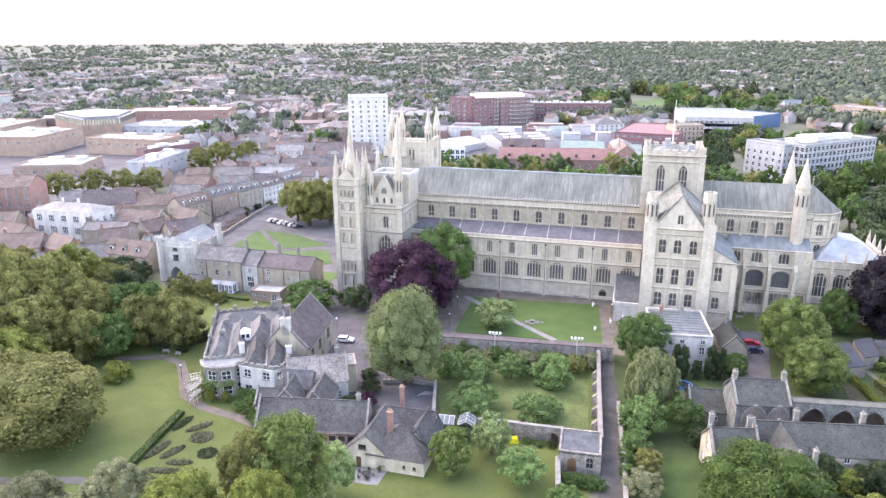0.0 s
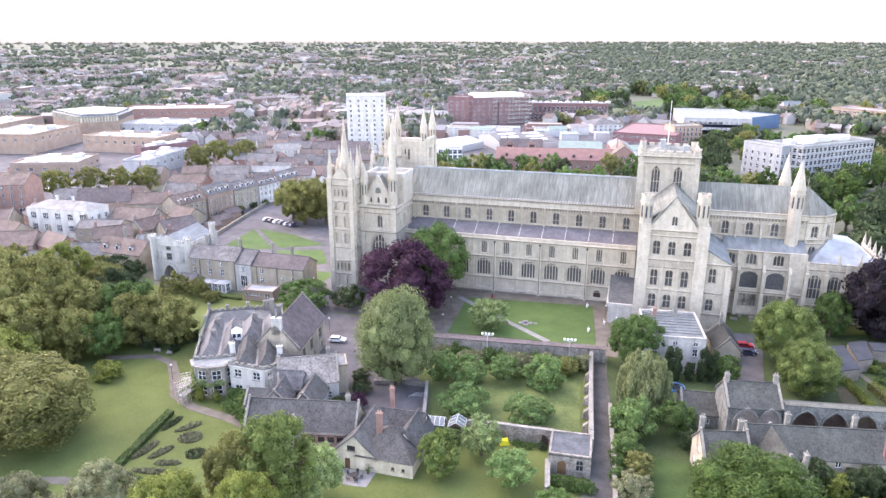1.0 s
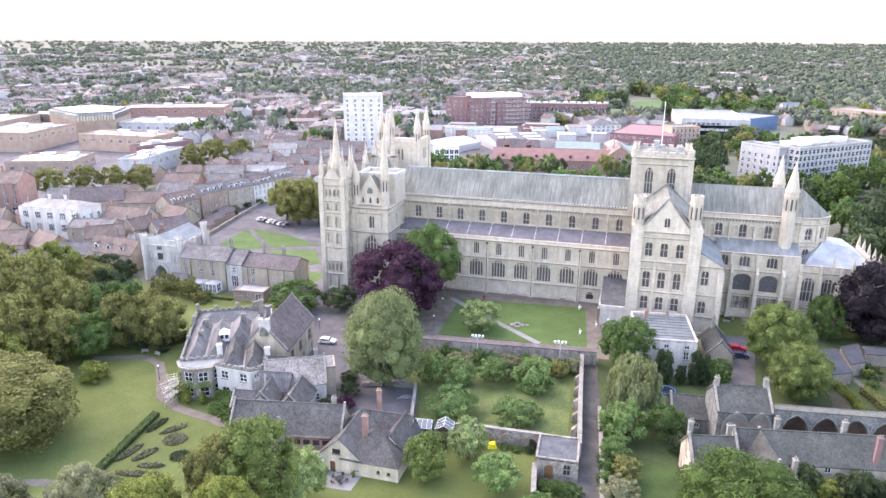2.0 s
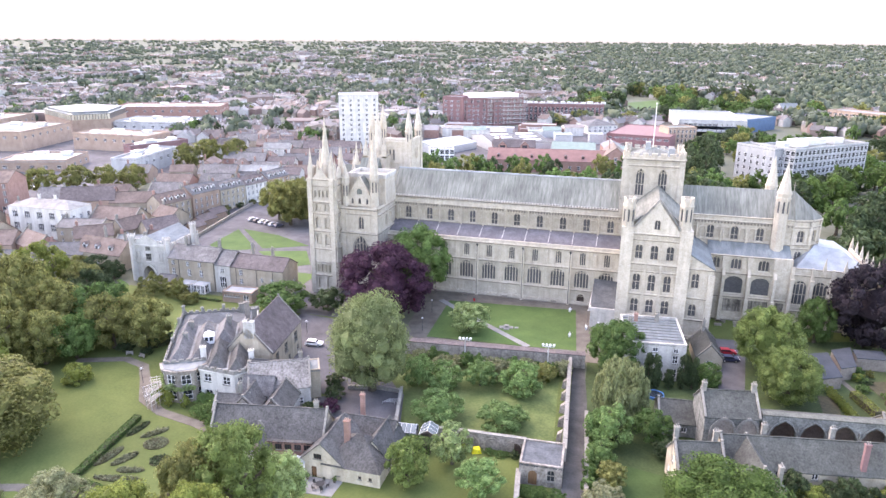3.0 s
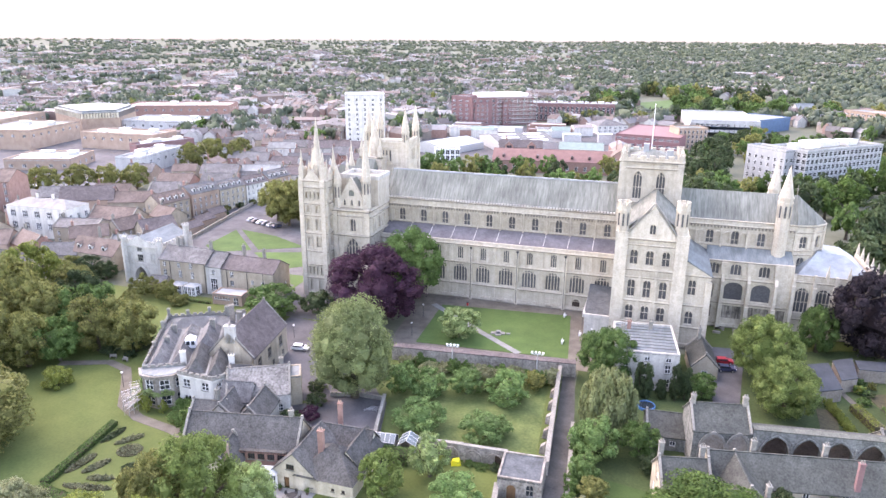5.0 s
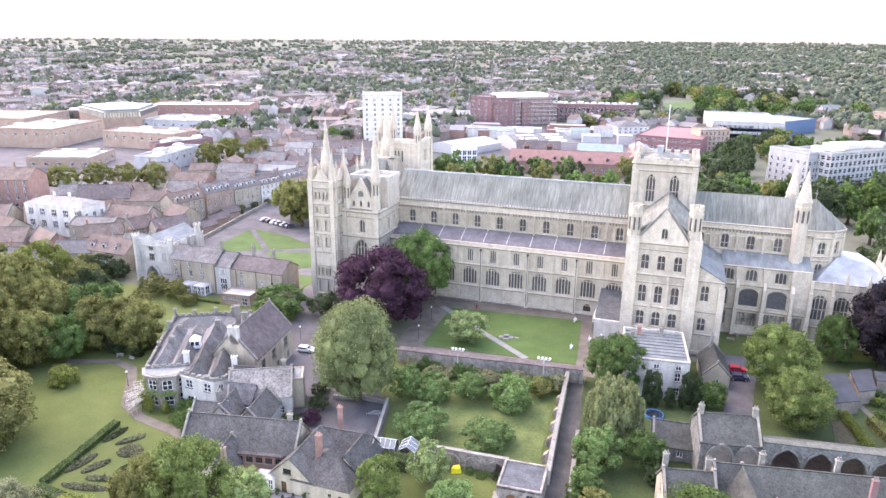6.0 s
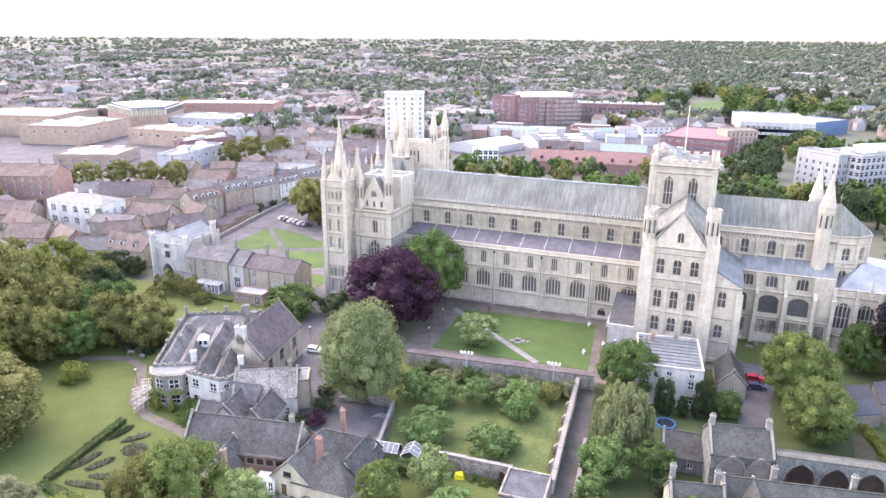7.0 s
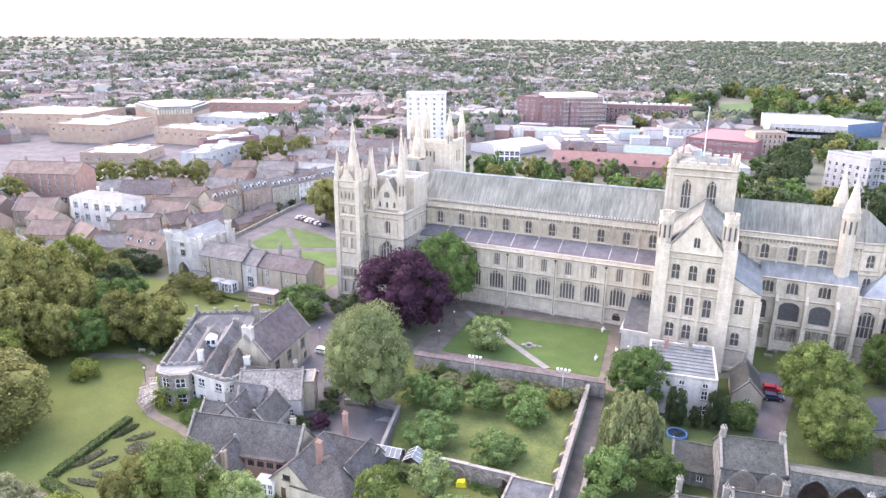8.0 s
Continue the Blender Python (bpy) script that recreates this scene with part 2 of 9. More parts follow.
# darker copy of the lawn green: the lower lawn's shade put into the colour
SHADED_GRASS = material("garden grass in its shade colour", (0.024, 0.050, 0.014), (0.052, 0.090, 0.028), 0.95, 0.25, 9, 0.5, spread=0.02, blotch=(0.1, 0.85, 1.1))


# ---- building tools ----
def world_of(ob):
    m = ob.matrix_basis.copy()
    while ob.parent:
        ob = ob.parent
        m = ob.matrix_basis @ m
    return m


def thing(name, x, y, z=0.0, yaw=0.0, label="", category="", group="", kind=""):
    ob = new(name)
    ob.matrix_basis = pose(x, y, z, 0, 0, yaw)
    ob.empty_display_size = 0.5
    return tagged(ob, label, category, group, kind)


def part(name, bm, mat, parent=None, label="", local=False):
    """Links a bmesh, given in world places (or the parent's own), as one mesh under a thing."""
    if parent and not local:
        bm.transform(world_of(parent).inverted())
    me = bpy.data.meshes.new(name)
    bm.to_mesh(me)
    bm.free()
    me.materials.append(mat)
    ob = new(name, me)
    ob.parent = parent
    return tagged(ob, label) if label else ob


def again(name, me, parent, m):
    """One more object on a mesh that exists, at the world pose m."""
    ob = new(name, me)
    ob.parent = parent
    ob.matrix_basis = (world_of(parent).inverted() if parent else Matrix()) @ m
    return ob


def bms():
    return bmesh.new()


def box(bm, x0, y0, z0, x1, y1, z1, m=None):
    v = [bm.verts.new((x, y, z)) for z in (z0, z1) for x, y in ((x0, y0), (x1, y0), (x1, y1), (x0, y1))]
    for f in ((3, 2, 1, 0), (4, 5, 6, 7), (0, 1, 5, 4), (1, 2, 6, 5), (2, 3, 7, 6), (3, 0, 4, 7)):
        bm.faces.new([v[i] for i in f])
    if m is not None:
        for a in v:
            a.co = m @ a.co
    return v


def solid(bm, loop, z0, z1, m=None):
    """An upright prism over a plan loop (counter-clockwise)."""
    lo = [bm.verts.new((x, y, z0)) for x, y in loop]
    hi = [bm.verts.new((x, y, z1)) for x, y in loop]
    bm.faces.new(lo[::-1])
    bm.faces.new(hi)
    k = len(loop)
    for i in range(k):
        bm.faces.new((lo[i], lo[(i + 1) % k], hi[(i + 1) % k], hi[i]))
    if m is not None:
        for a in lo + hi:
            a.co = m @ a.co


def hull(bm, points, faces, m=None):
    v = [bm.verts.new(m @ Vector(p) if m is not None else p) for p in points]
    for f in faces:
        bm.faces.new([v[i] for i in f])
    return v


def cone(bm, x, y, z0, z1, r0, r1, sides=8, turn=0.0, m=None):
    a = [turn + 2 * math.pi * k / sides for k in range(sides)]
    lo = [bm.verts.new((x + r0 * math.cos(t), y + r0 * math.sin(t), z0)) for t in a]
    if r1 < 0.01:
        top = [bm.verts.new((x, y, z1))]
        for k in range(sides):
            bm.faces.new((lo[k], lo[(k + 1) % sides], top[0]))
    else:
        top = [bm.verts.new((x + r1 * math.cos(t), y + r1 * math.sin(t), z1)) for t in a]
        for k in range(sides):
            bm.faces.new((lo[k], lo[(k + 1) % sides], top[(k + 1) % sides], top[k]))
        bm.faces.new(top)
    bm.faces.new(lo[::-1])
    if m is not None:
        for p in lo + top:
            p.co = m @ p.co


def tube(bm, a, b, r0, r1=None, sides=6):
    a, b = Vector(a), Vector(b)
    m = Matrix.Translation(a) @ (b - a).to_track_quat("Z", "Y").to_matrix().to_4x4()
    cone(bm, 0, 0, 0, (b - a).length, r0, r0 if r1 is None else max(r1, 0.011), sides, 0, m)


def face_frame(x, y, z, yaw):
    """Frame of an upright wall face: local x to the right seen from outside, y up, z out. yaw 0 looks south."""
    a = radians(yaw)
    u, n = Vector((math.cos(a), math.sin(a), 0)), Vector((math.sin(a), -math.cos(a), 0))
    return Matrix(((u.x, 0, n.x, x), (u.y, 0, n.y, y), (0, 1, 0, z), (0, 0, 0, 1)))


def arch_height(s, half, rise, kind):
    """Height of the arch over its springing at s from the middle."""
    s = min(abs(s), half)
    if kind == "flat":
        return rise
    if kind == "pointed":
        r = (half * half + rise * rise) / (2 * half)
        return math.sqrt(max(r * r - (s - half + r) ** 2, 0))
    return rise * math.sqrt(max(1 - (s / half) ** 2, 0))


def opening(cu, v0, w, h, kind="flat", rise=None, steps=8):
    """Spec of an opening: its middle, sill, width, whole height and head."""
    half = w / 2
    rise = 0.0 if kind == "flat" else (half if rise is None else rise)
    return dict(cu=cu, v0=v0, w=w, h=h, kind=kind, rise=rise, steps=steps)


def outline(o, grow=0.0):
    half, spring = o["w"] / 2 + grow, o["h"] - o["rise"]
    pts = [(-half, -grow), (half, -grow)]
    if o["kind"] == "flat":
        pts += [(half, spring + grow), (-half, spring + grow)]
    else:
        k = o["steps"]
        for i in range(k + 1):
            a = math.pi * i / k
            s = half * math.cos(a)
            pts.append((s, spring + arch_height(s, half, o["rise"] + grow, o["kind"])))
    return pts


def panel(bm, m, outer, holes, depth=0.45):
    """A wall face with openings through it: the face, and the reveals going in."""
    t = bmesh.new()
    loops = []
    for pts in [outer] + [[(o["cu"] + x, o["v0"] + y) for x, y in outline(o)] for o in holes]:
        vs = [t.verts.new((x, y, 0)) for x, y in pts]
        loops.append(vs)
        for i in range(len(vs)):
            t.edges.new((vs[i], vs[(i + 1) % len(vs)]))
    if holes:
        bmesh.ops.triangle_fill(t, use_beauty=True, use_dissolve=False, edges=t.edges[:], normal=(0, 0, 1))
    else:
        t.faces.new(loops[0])
    for vs in loops[1:]:
        back = [t.verts.new((v.co.x, v.co.y, -depth)) for v in vs]
        for i in range(len(vs)):
            j = (i + 1) % len(vs)
            t.faces.new((vs[j], vs[i], back[i], back[j]))
    t.transform(m)
    me = bpy.data.meshes.new("tmp")
    t.to_mesh(me)
    t.free()
    bm.from_mesh(me)
    bpy.data.meshes.remove(me)


def bar(bm, a, b, w, z0, z1):
    """A bar in a wall face's frame from a to b."""
    d = Vector((b[0] - a[0], b[1] - a[1]))
    if d.length < 1e-4:
        return
    n = Vector((-d.y, d.x)).normalized() * w / 2
    p = [(a[0] - n.x, a[1] - n.y), (b[0] - n.x, b[1] - n.y), (b[0] + n.x, b[1] + n.y), (a[0] + n.x, a[1] + n.y)]
    solid(bm, p, z0, z1)


KEPT = {}


def window(parent, m, o, lights=2, transoms=(), bars=0.12, depth=0.45, mat=None, sill=False, name="window", pane=None, tracery=True, door=False):
    """A window in an opening: frame with mullions, a pane under it, and a sill where there is one."""
    mat, pane = mat or LIMESTONE, pane or GLASS
    key = (o["w"], o["h"], o["kind"], o["rise"], lights, tuple(transoms), bars, depth, mat.name, sill, pane.name, tracery)
    if key not in KEPT:
        bm, half, spring = bms(), o["w"] / 2, o["h"] - o["rise"]
        out, inn = outline(o), outline(o, -bars)
        n = len(out)
        z0, z1 = -depth, -depth + max(0.10, bars)
        ring = [[bm.verts.new((x, y, z)) for x, y in lp] for lp, z in ((out, z0), (inn, z0), (out, z1), (inn, z1))]
        for i in range(n):
            j = (i + 1) % n
            bm.faces.new((ring[2][i], ring[2][j], ring[3][j], ring[3][i]))
            bm.faces.new((ring[3][i], ring[3][j], ring[1][j], ring[1][i]))
        for k in range(1, lights):
            s = -half + o["w"] * k / lights
            bar(bm, (s, 0), (s, spring + arch_height(s, half, o["rise"], o["kind"]) - bars * 0.4), bars, z0, z1 + 0.02)
        for tv in transoms:
            bar(bm, (-half, tv * o["h"]), (half, tv * o["h"]), bars, z0, z1 + 0.01)
        if o["kind"] != "flat" and lights > 1 and tracery:
            lw = o["w"] / lights
            for k in range(lights):
                c = -half + lw * (k + 0.5)
                top = spring + arch_height(c, half, o["rise"], o["kind"]) * 0.35
                last = None
                for i in range(5):
                    a = math.pi * i / 4
                    p = (c + lw / 2 * math.cos(a), top + lw * 0.55 * math.sin(a))
                    if last and p[1] < spring + arch_height(p[0], half, o["rise"], o["kind"]):
                        bar(bm, last, p, bars * 0.8, z0, z1)
                    last = p
        fm = bpy.data.meshes.new(name)
        bm.to_mesh(fm)
        bm.free()
        fm.materials.append(mat)
        bm = bms()
        bm.faces.new([bm.verts.new((x, y, -depth + 0.03)) for x, y in outline(o, -bars * 0.5)])
        pm = bpy.data.meshes.new("pane")
        bm.to_mesh(pm)
        bm.free()
        pm.materials.append(pane)
        sm = None
        if sill:
            bm = bms()
            box(bm, -half - 0.12, -0.14, -0.1, half + 0.12, 0.0, 0.12)
            sm = bpy.data.meshes.new("sill")
            bm.to_mesh(sm)
            bm.free()
            sm.materials.append(COPING)
        KEPT[key] = fm, pm, sm
    fm, pm, sm = KEPT[key]
    w = again(name, fm, parent, m @ Matrix.Translation((o["cu"], o["v0"], 0)))
    for nm, me in (("pane", pm), ("sill", sm)):
        if me:
            c = new("door_leaf" if door and nm == "pane" else nm, me)
            c.parent = w
    return w


def merlons(parent, a, b, z, h=0.9, w=1.1, gap=0.8, thick=0.45, mat=None, local=False):
    """Battlements along a line at height z, each merlon a piece of its own."""
    mat = mat or LIMESTONE
    a, b = Vector((*a, z)), Vector((*b, z))
    d = b - a
    k = max(1, round((d.length + gap) / (w + gap)))
    step = (d.length + gap) / k
    bm = bms()
    box(bm, 0, -thick / 2, -0.05, step - gap, thick / 2, h - 0.12)
    hull(bm, [(-0.06, -thick / 2 - 0.06, h - 0.12), (step - gap + 0.06, -thick / 2 - 0.06, h - 0.12), (step - gap + 0.06, thick / 2 + 0.06, h - 0.12), (-0.06, thick / 2 + 0.06, h - 0.12), (-0.06, 0, h), (step - gap + 0.06, 0, h)],
         [(0, 1, 5, 4), (2, 3, 4, 5), (1, 2, 5), (3, 0, 4), (3, 2, 1, 0)])
    me = bpy.data.meshes.new("merlon")
    bm.to_mesh(me)
    bm.free()
    me.materials.append(mat)
    m = Matrix.Translation(a) @ Matrix.Rotation(math.atan2(d.y, d.x), 4, "Z")
    if local:
        m = world_of(parent) @ m
    for i in range(k):
        again("merlon", me, parent, m @ Matrix.Translation((i * step, 0, 0)))


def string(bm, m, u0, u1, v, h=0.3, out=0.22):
    """A string course: a moulding over a narrower drip coloured for wear and shade."""
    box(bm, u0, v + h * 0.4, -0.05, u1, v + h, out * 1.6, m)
    weathered_dark(bm, u0, v - 0.1, -0.05, u1, v + h * 0.4, out * 1.2, m)


def weathered_dark(bm, x0, y0, z0, x1, y1, z1, m):
    """A dark block for weathering and painted shade: it takes the wall's second material."""
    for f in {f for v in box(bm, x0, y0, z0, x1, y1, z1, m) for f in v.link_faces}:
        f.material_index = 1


def gable_roof(bm, x0, y0, x1, y1, eave, ridge, over=0.3, thick=0.18, along="x", m=None):
    """Two slabs meeting at a ridge, over a rectangle."""
    if along == "x":
        c, a0, a1, b0, b1 = (y0 + y1) / 2, x0 - over, x1 + over, y0 - over, y1 + over
        p = lambda a, b, z: (a, b, z)
    else:
        c, a0, a1, b0, b1 = (x0 + x1) / 2, y0 - over, y1 + over, x0 - over, x1 + over
        p = lambda a, b, z: (b, a, z)
    half = (b1 - b0) / 2 - over
    low = eave - over * (ridge - eave) / half
    pts = []
    for a in (a0, a1):
        pts += [p(a, b0, low), p(a, c, ridge), p(a, b1, low), p(a, b1, low - thick), p(a, c, ridge - thick), p(a, b0, low - thick)]
    f = [(0, 6, 7, 1), (1, 7, 8, 2), (2, 8, 9, 3), (3, 9, 10, 4), (4, 10, 11, 5), (5, 11, 6, 0), (0, 1, 4, 5), (1, 2, 3, 4), (6, 11, 10, 7), (7, 10, 9, 8)]
    hull(bm, pts, f, m)


def hip_roof(bm, x0, y0, x1, y1, eave, ridge, over=0.3, m=None):
    x0, y0, x1, y1 = x0 - over, y0 - over, x1 + over, y1 + over
    w = min(x1 - x0, y1 - y0) / 2
    if x1 - x0 >= y1 - y0:
        r = [(x0 + w, (y0 + y1) / 2, ridge), (x1 - w, (y0 + y1) / 2, ridge)]
        f = [(0, 1, 5, 4), (1, 2, 5), (2, 3, 4, 5), (3, 0, 4)]
    else:
        r = [((x0 + x1) / 2, y0 + w, ridge), ((x0 + x1) / 2, y1 - w, ridge)]
        f = [(0, 1, 4), (1, 2, 5, 4), (2, 3, 5), (3, 0, 4, 5)]
    if abs(r[0][0] - r[1][0]) + abs(r[0][1] - r[1][1]) < 0.02:
        r[1] = (r[1][0] + 0.01, r[1][1] + 0.01, ridge)
    lo = [(x0, y0, eave), (x1, y0, eave), (x1, y1, eave), (x0, y1, eave)]
    hull(bm, lo + r, f + [(3, 2, 1, 0)], m)


def slab(name, loop, z, mat, label, kind="structure", category="", thick=0.05):
    bm = bms()
    solid(bm, loop, z - thick, z)
    ob = part(name, bm, mat)
    return tagged(ob, label, category, "", kind)


def strip(points, width):
    """A plan loop along a line of points."""
    left, right = [], []
    for i, p in enumerate(points):
        a, b = Vector(points[max(i - 1, 0)]), Vector(points[min(i + 1, len(points) - 1)])
        d = (b - a).normalized()
        n = Vector((-d.y, d.x)) * width / 2
        left.append((p[0] + n.x, p[1] + n.y))
        right.append((p[0] - n.x, p[1] - n.y))
    return right + left[::-1]


# ---- the ground: one sheet to the horizon, rising gently far out ----
def ground_height(x, y):
    d = math.hypot(x, y)
    return 0.0 if d < 1500 else 44.0 * ((d - 1500) / 3300) ** 1.15 if d < 4800 else 44.0 + 0.0 * d


bm = bms()
rings = [0, 60, 120, 200, 300, 420, 600, 850, 1150, 1500, 1900, 2400, 2900, 3500, 4100, 4750]
prev = None
for r in rings:
    if r == 0:
        prev = [bm.verts.new((0, 0, 0))]
        continue
    cur = []
    for k in range(72):
        a = 2 * math.pi * k / 72
        x, y = r * math.cos(a), r * math.sin(a)
        cur.append(bm.verts.new((x, y, ground_height(x, y))))
    for k in range(72):
        j = (k + 1) % 72
        bm.faces.new((prev[0], cur[k], cur[j]) if len(prev) == 1 else (prev[k], cur[k], cur[j], prev[j]))
    prev = cur
tagged(part("ground", bm, TOWN), "mottled green and grey ground reaching the horizon", "ground", "", "structure")

slab("lawn", [(-150, 40), (-2.6, 40), (-2.6, 152), (-62, 152), (-62, 165), (-150, 165)], 0.05, LAWN, "mown garden lawns of the palace precinct", category="lawn", thick=0.25)
slab("garden_ground", [(2.6, 40), (110, 40), (110, 188), (26, 188), (26, 170), (-1, 160)], 0.05, GARDEN, "mixed grass of walled gardens", category="lawn", thick=0.25)
slab("lower_lawn", [(7, 88), (15.4, 88), (15.8, 112), (8, 113.5)], 0.09, SHADED_GRASS, "green lawn between the lane and the stone house", category="lawn", thick=0.2)
slab("rough_lawn", [(-32, 112), (-4, 114.5), (-6.5, 147), (-40, 141.5), (-37, 127)], 0.09, ROUGH_GRASS, "long yellowing orchard grass inside the walled garden", category="grass", thick=0.2)
slab("cloister_path", [(-47, 150.5), (1.6, 152.5), (1.6, 187.8), (-60, 187.8), (-60, 176), (-49, 176)], 0.10, GRAVEL, "tan gravel walk round the cloister lawn", category="path", thick=0.2)
slab("cloister_lawn", [(-40.8, 155.2), (-3.8, 157.4), (-6.4, 183.6), (-41.8, 180.6)], 0.20, CLOISTER_GRASS, "smooth green cloister lawn beside the cathedral", category="lawn", thick=0.2)
slab("lawn_path", strip([(-44.2, 180.2), (-27.7, 166.4), (-15.4, 156.6)], 1.7), 0.235, PAVING, "grey paved path crossing the lawn diagonally", category="path", thick=0.1)
slab("forecourt", [(-78, 129), (-52, 121), (-37.5, 126), (-50, 142), (-60, 158), (-78, 160)], 0.11, ASPHALT, "grey asphalt forecourt beside the hall", category="yard", thick=0.2)
slab("yard", [(-55, 118.5), (-52, 105.2), (-37, 105.5), (-33.3, 113.5), (-36.8, 126), (-48, 124)], 0.13, ASPHALT, "dark asphalt yard behind the cottage", category="yard", thick=0.2)
slab("lane", [(-1.0, 60), (5.0, 60), (2.7, 104.5), (0.6, 134), (-1.6, 153), (-4.2, 153), (-2.8, 134), (-1.2, 104.5)], 0.12, TARMAC, "narrow asphalt lane between stone walls", category="road", thick=0.2)
slab("deanery_road", [(27.4, 146), (32.5, 146), (35.6, 170), (36.2, 176.2), (27.4, 175.2), (28.0, 160)], 0.12, ASPHALT, "grey asphalt drive beside the cathedral", category="road", thick=0.2)
slab("choir_lawn", [(26.8, 174.8), (40, 176), (62, 183), (62, 189), (26.6, 189)], 0.13, LAWN, "grass strip with graves along the choir wall", category="lawn", thick=0.2)
slab("garden_path", strip([(-60, 100), (-71.8, 103.8), (-81, 105.4), (-87.5, 108.6), (-93.6, 116.5), (-98, 121.5), (-104, 123.2), (-114.6, 119.2)], 2.2), 0.10, GRAVEL, "curving gravel garden path", category="path", thick=0.2)
slab("lower_path", strip([(-122, 70.5), (-98, 75.2), (-88, 78.4), (-78, 79.2)], 2.0), 0.10, GRAVEL, "gravel path at the foot of the lawn", category="path", thick=0.2)
slab("cathedral_close", [(-127, 186), (-112, 182), (-100, 182), (-90, 168), (-80, 160), (-62, 160), (-62, 262), (-128, 264), (-147, 300), (-160, 300), (-157.5, 271), (-154, 247), (-147.5, 208), (-140, 192)], 0.06, ASPHALT, "grey asphalt close in front of the cathedral", category="road", thick=0.25)
slab("west_lawn", [(-139.2, 208.0), (-131.4, 202.6), (-120.8, 208.6), (-140.8, 229.6)], 0.12, CLOISTER_GRASS, "green lawn before the west front, cut by pale paths", category="lawn", thick=0.2)
slab("west_lawn", [(-139.0, 230.6), (-118.9, 209.9), (-112.6, 213.0), (-104.6, 217.6), (-121.6, 226.6)], 0.12, CLOISTER_GRASS, "green lawn before the west front, cut by pale paths", category="lawn", thick=0.2)
slab("west_lawn", [(-118.4, 206.4), (-106.4, 196.0), (-100.6, 193.4), (-94.6, 198.6), (-102.6, 211.8), (-109.6, 209.4)], 0.12, CLOISTER_GRASS, "green lawn before the west front, cut by pale paths", category="lawn", thick=0.2)
slab("west_lawn", [(-108, 190), (-99, 190), (-88, 190), (-88, 170), (-89, 168), (-89, 182), (-108, 184)], 0.12, CLOISTER_GRASS, "strip of lawn beside the stone houses", category="lawn", thick=0.2)

# hazy hills far behind the town; their haze is a glow of the strip itself
bm = bms()
lo, hi = [], []
for k in range(121):
    a = radians(-60 + k)
    r = 4770
    z = 78 + 9 * math.sin(k * 0.21) + 5 * math.sin(k * 0.57 + 1) + 2.5 * math.sin(k * 1.3)
    lo.append(bm.verts.new((-r * math.sin(a), r * math.cos(a), 0)))
    hi.append(bm.verts.new((-r * math.sin(a), r * math.cos(a), z)))
for k in range(120):
    bm.faces.new((lo[k], lo[k + 1], hi[k + 1], hi[k]))
HAZE = bpy.data.materials.new("glowing haze of the distance")
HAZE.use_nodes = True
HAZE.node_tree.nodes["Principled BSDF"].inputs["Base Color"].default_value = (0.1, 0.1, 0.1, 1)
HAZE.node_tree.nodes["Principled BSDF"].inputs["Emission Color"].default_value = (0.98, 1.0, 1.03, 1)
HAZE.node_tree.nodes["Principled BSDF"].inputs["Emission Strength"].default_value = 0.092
tagged(part("backdrop", bm, HAZE), "pale far hills, their haze a glow put into the strip", "backdrop", "", "structure")


# ---- the cathedral ----
AX = 200.5
church = thing("cathedral", -10, AX, 0, 0, "long cream limestone Gothic cathedral with grey lead roofs and square towers", "cathedral")


def shell(name, loop, z0, z1, mat, label="", parent=church):
    bm = bms()
    solid(bm, loop, z0, z1)
    return part(name, bm, mat, parent, label)


def wall_with(name, m, outer, holes, specs, mat=LIMESTONE, depth=0.5, parent=church, label="", extra=None, winmat=None):
    """A pierced wall part with its windows; holes come as openings, specs as (lights, transoms, bars)."""
    bm = bms()
    panel(bm, m, outer, holes, depth)
    if extra:
        extra(bm, m)
    w = part(name, bm, mat, parent, label)
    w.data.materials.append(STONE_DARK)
    for o, s in zip(holes, specs):
        window(w, m, o, s[0], s[1], s[2], depth, winmat or mat, pane=LEADED)
    return w


def blind_arch(bm, m, cu, v0, w, h, kind="round", band=0.16, out=0.14):
    """A raised moulding round a blind arch."""
    o = opening(cu, v0, w, h, kind, w * 0.72 if kind == "pointed" and w > 3 else None)
    pts = [(cu + x, v0 + y) for x, y in outline(o)]
    n = bmesh.new()
    for i in range(1, len(pts)):
        if i >= 2 or pts[i][1] != pts[i - 1][1]:
            bar(n, pts[i - 1], pts[i], band, -0.02, out)
    bar(n, pts[-1], pts[0], band, -0.02, out)
    n.transform(m)
    me = bpy.data.meshes.new("tmp")
    n.to_mesh(me)
    n.free()
    bm.from_mesh(me)
    bpy.data.meshes.remove(me)


BAYS = [0.8 - 6.62 * k for k in range(10)]

# nave aisle, south side
m = face_frame(-63, 188, 0, 0)
holes, specs = [], []
for bx in BAYS:
    u = bx + 63
    if u < 65.5:
        holes += [opening(u, 5.0, 4.2, 5.3, "round", 1.7, 12), opening(u, 11.7, 1.8, 3.8, "round", 0.5)]
        specs += [(5, (), 0.20), (3, (), 0.17)]


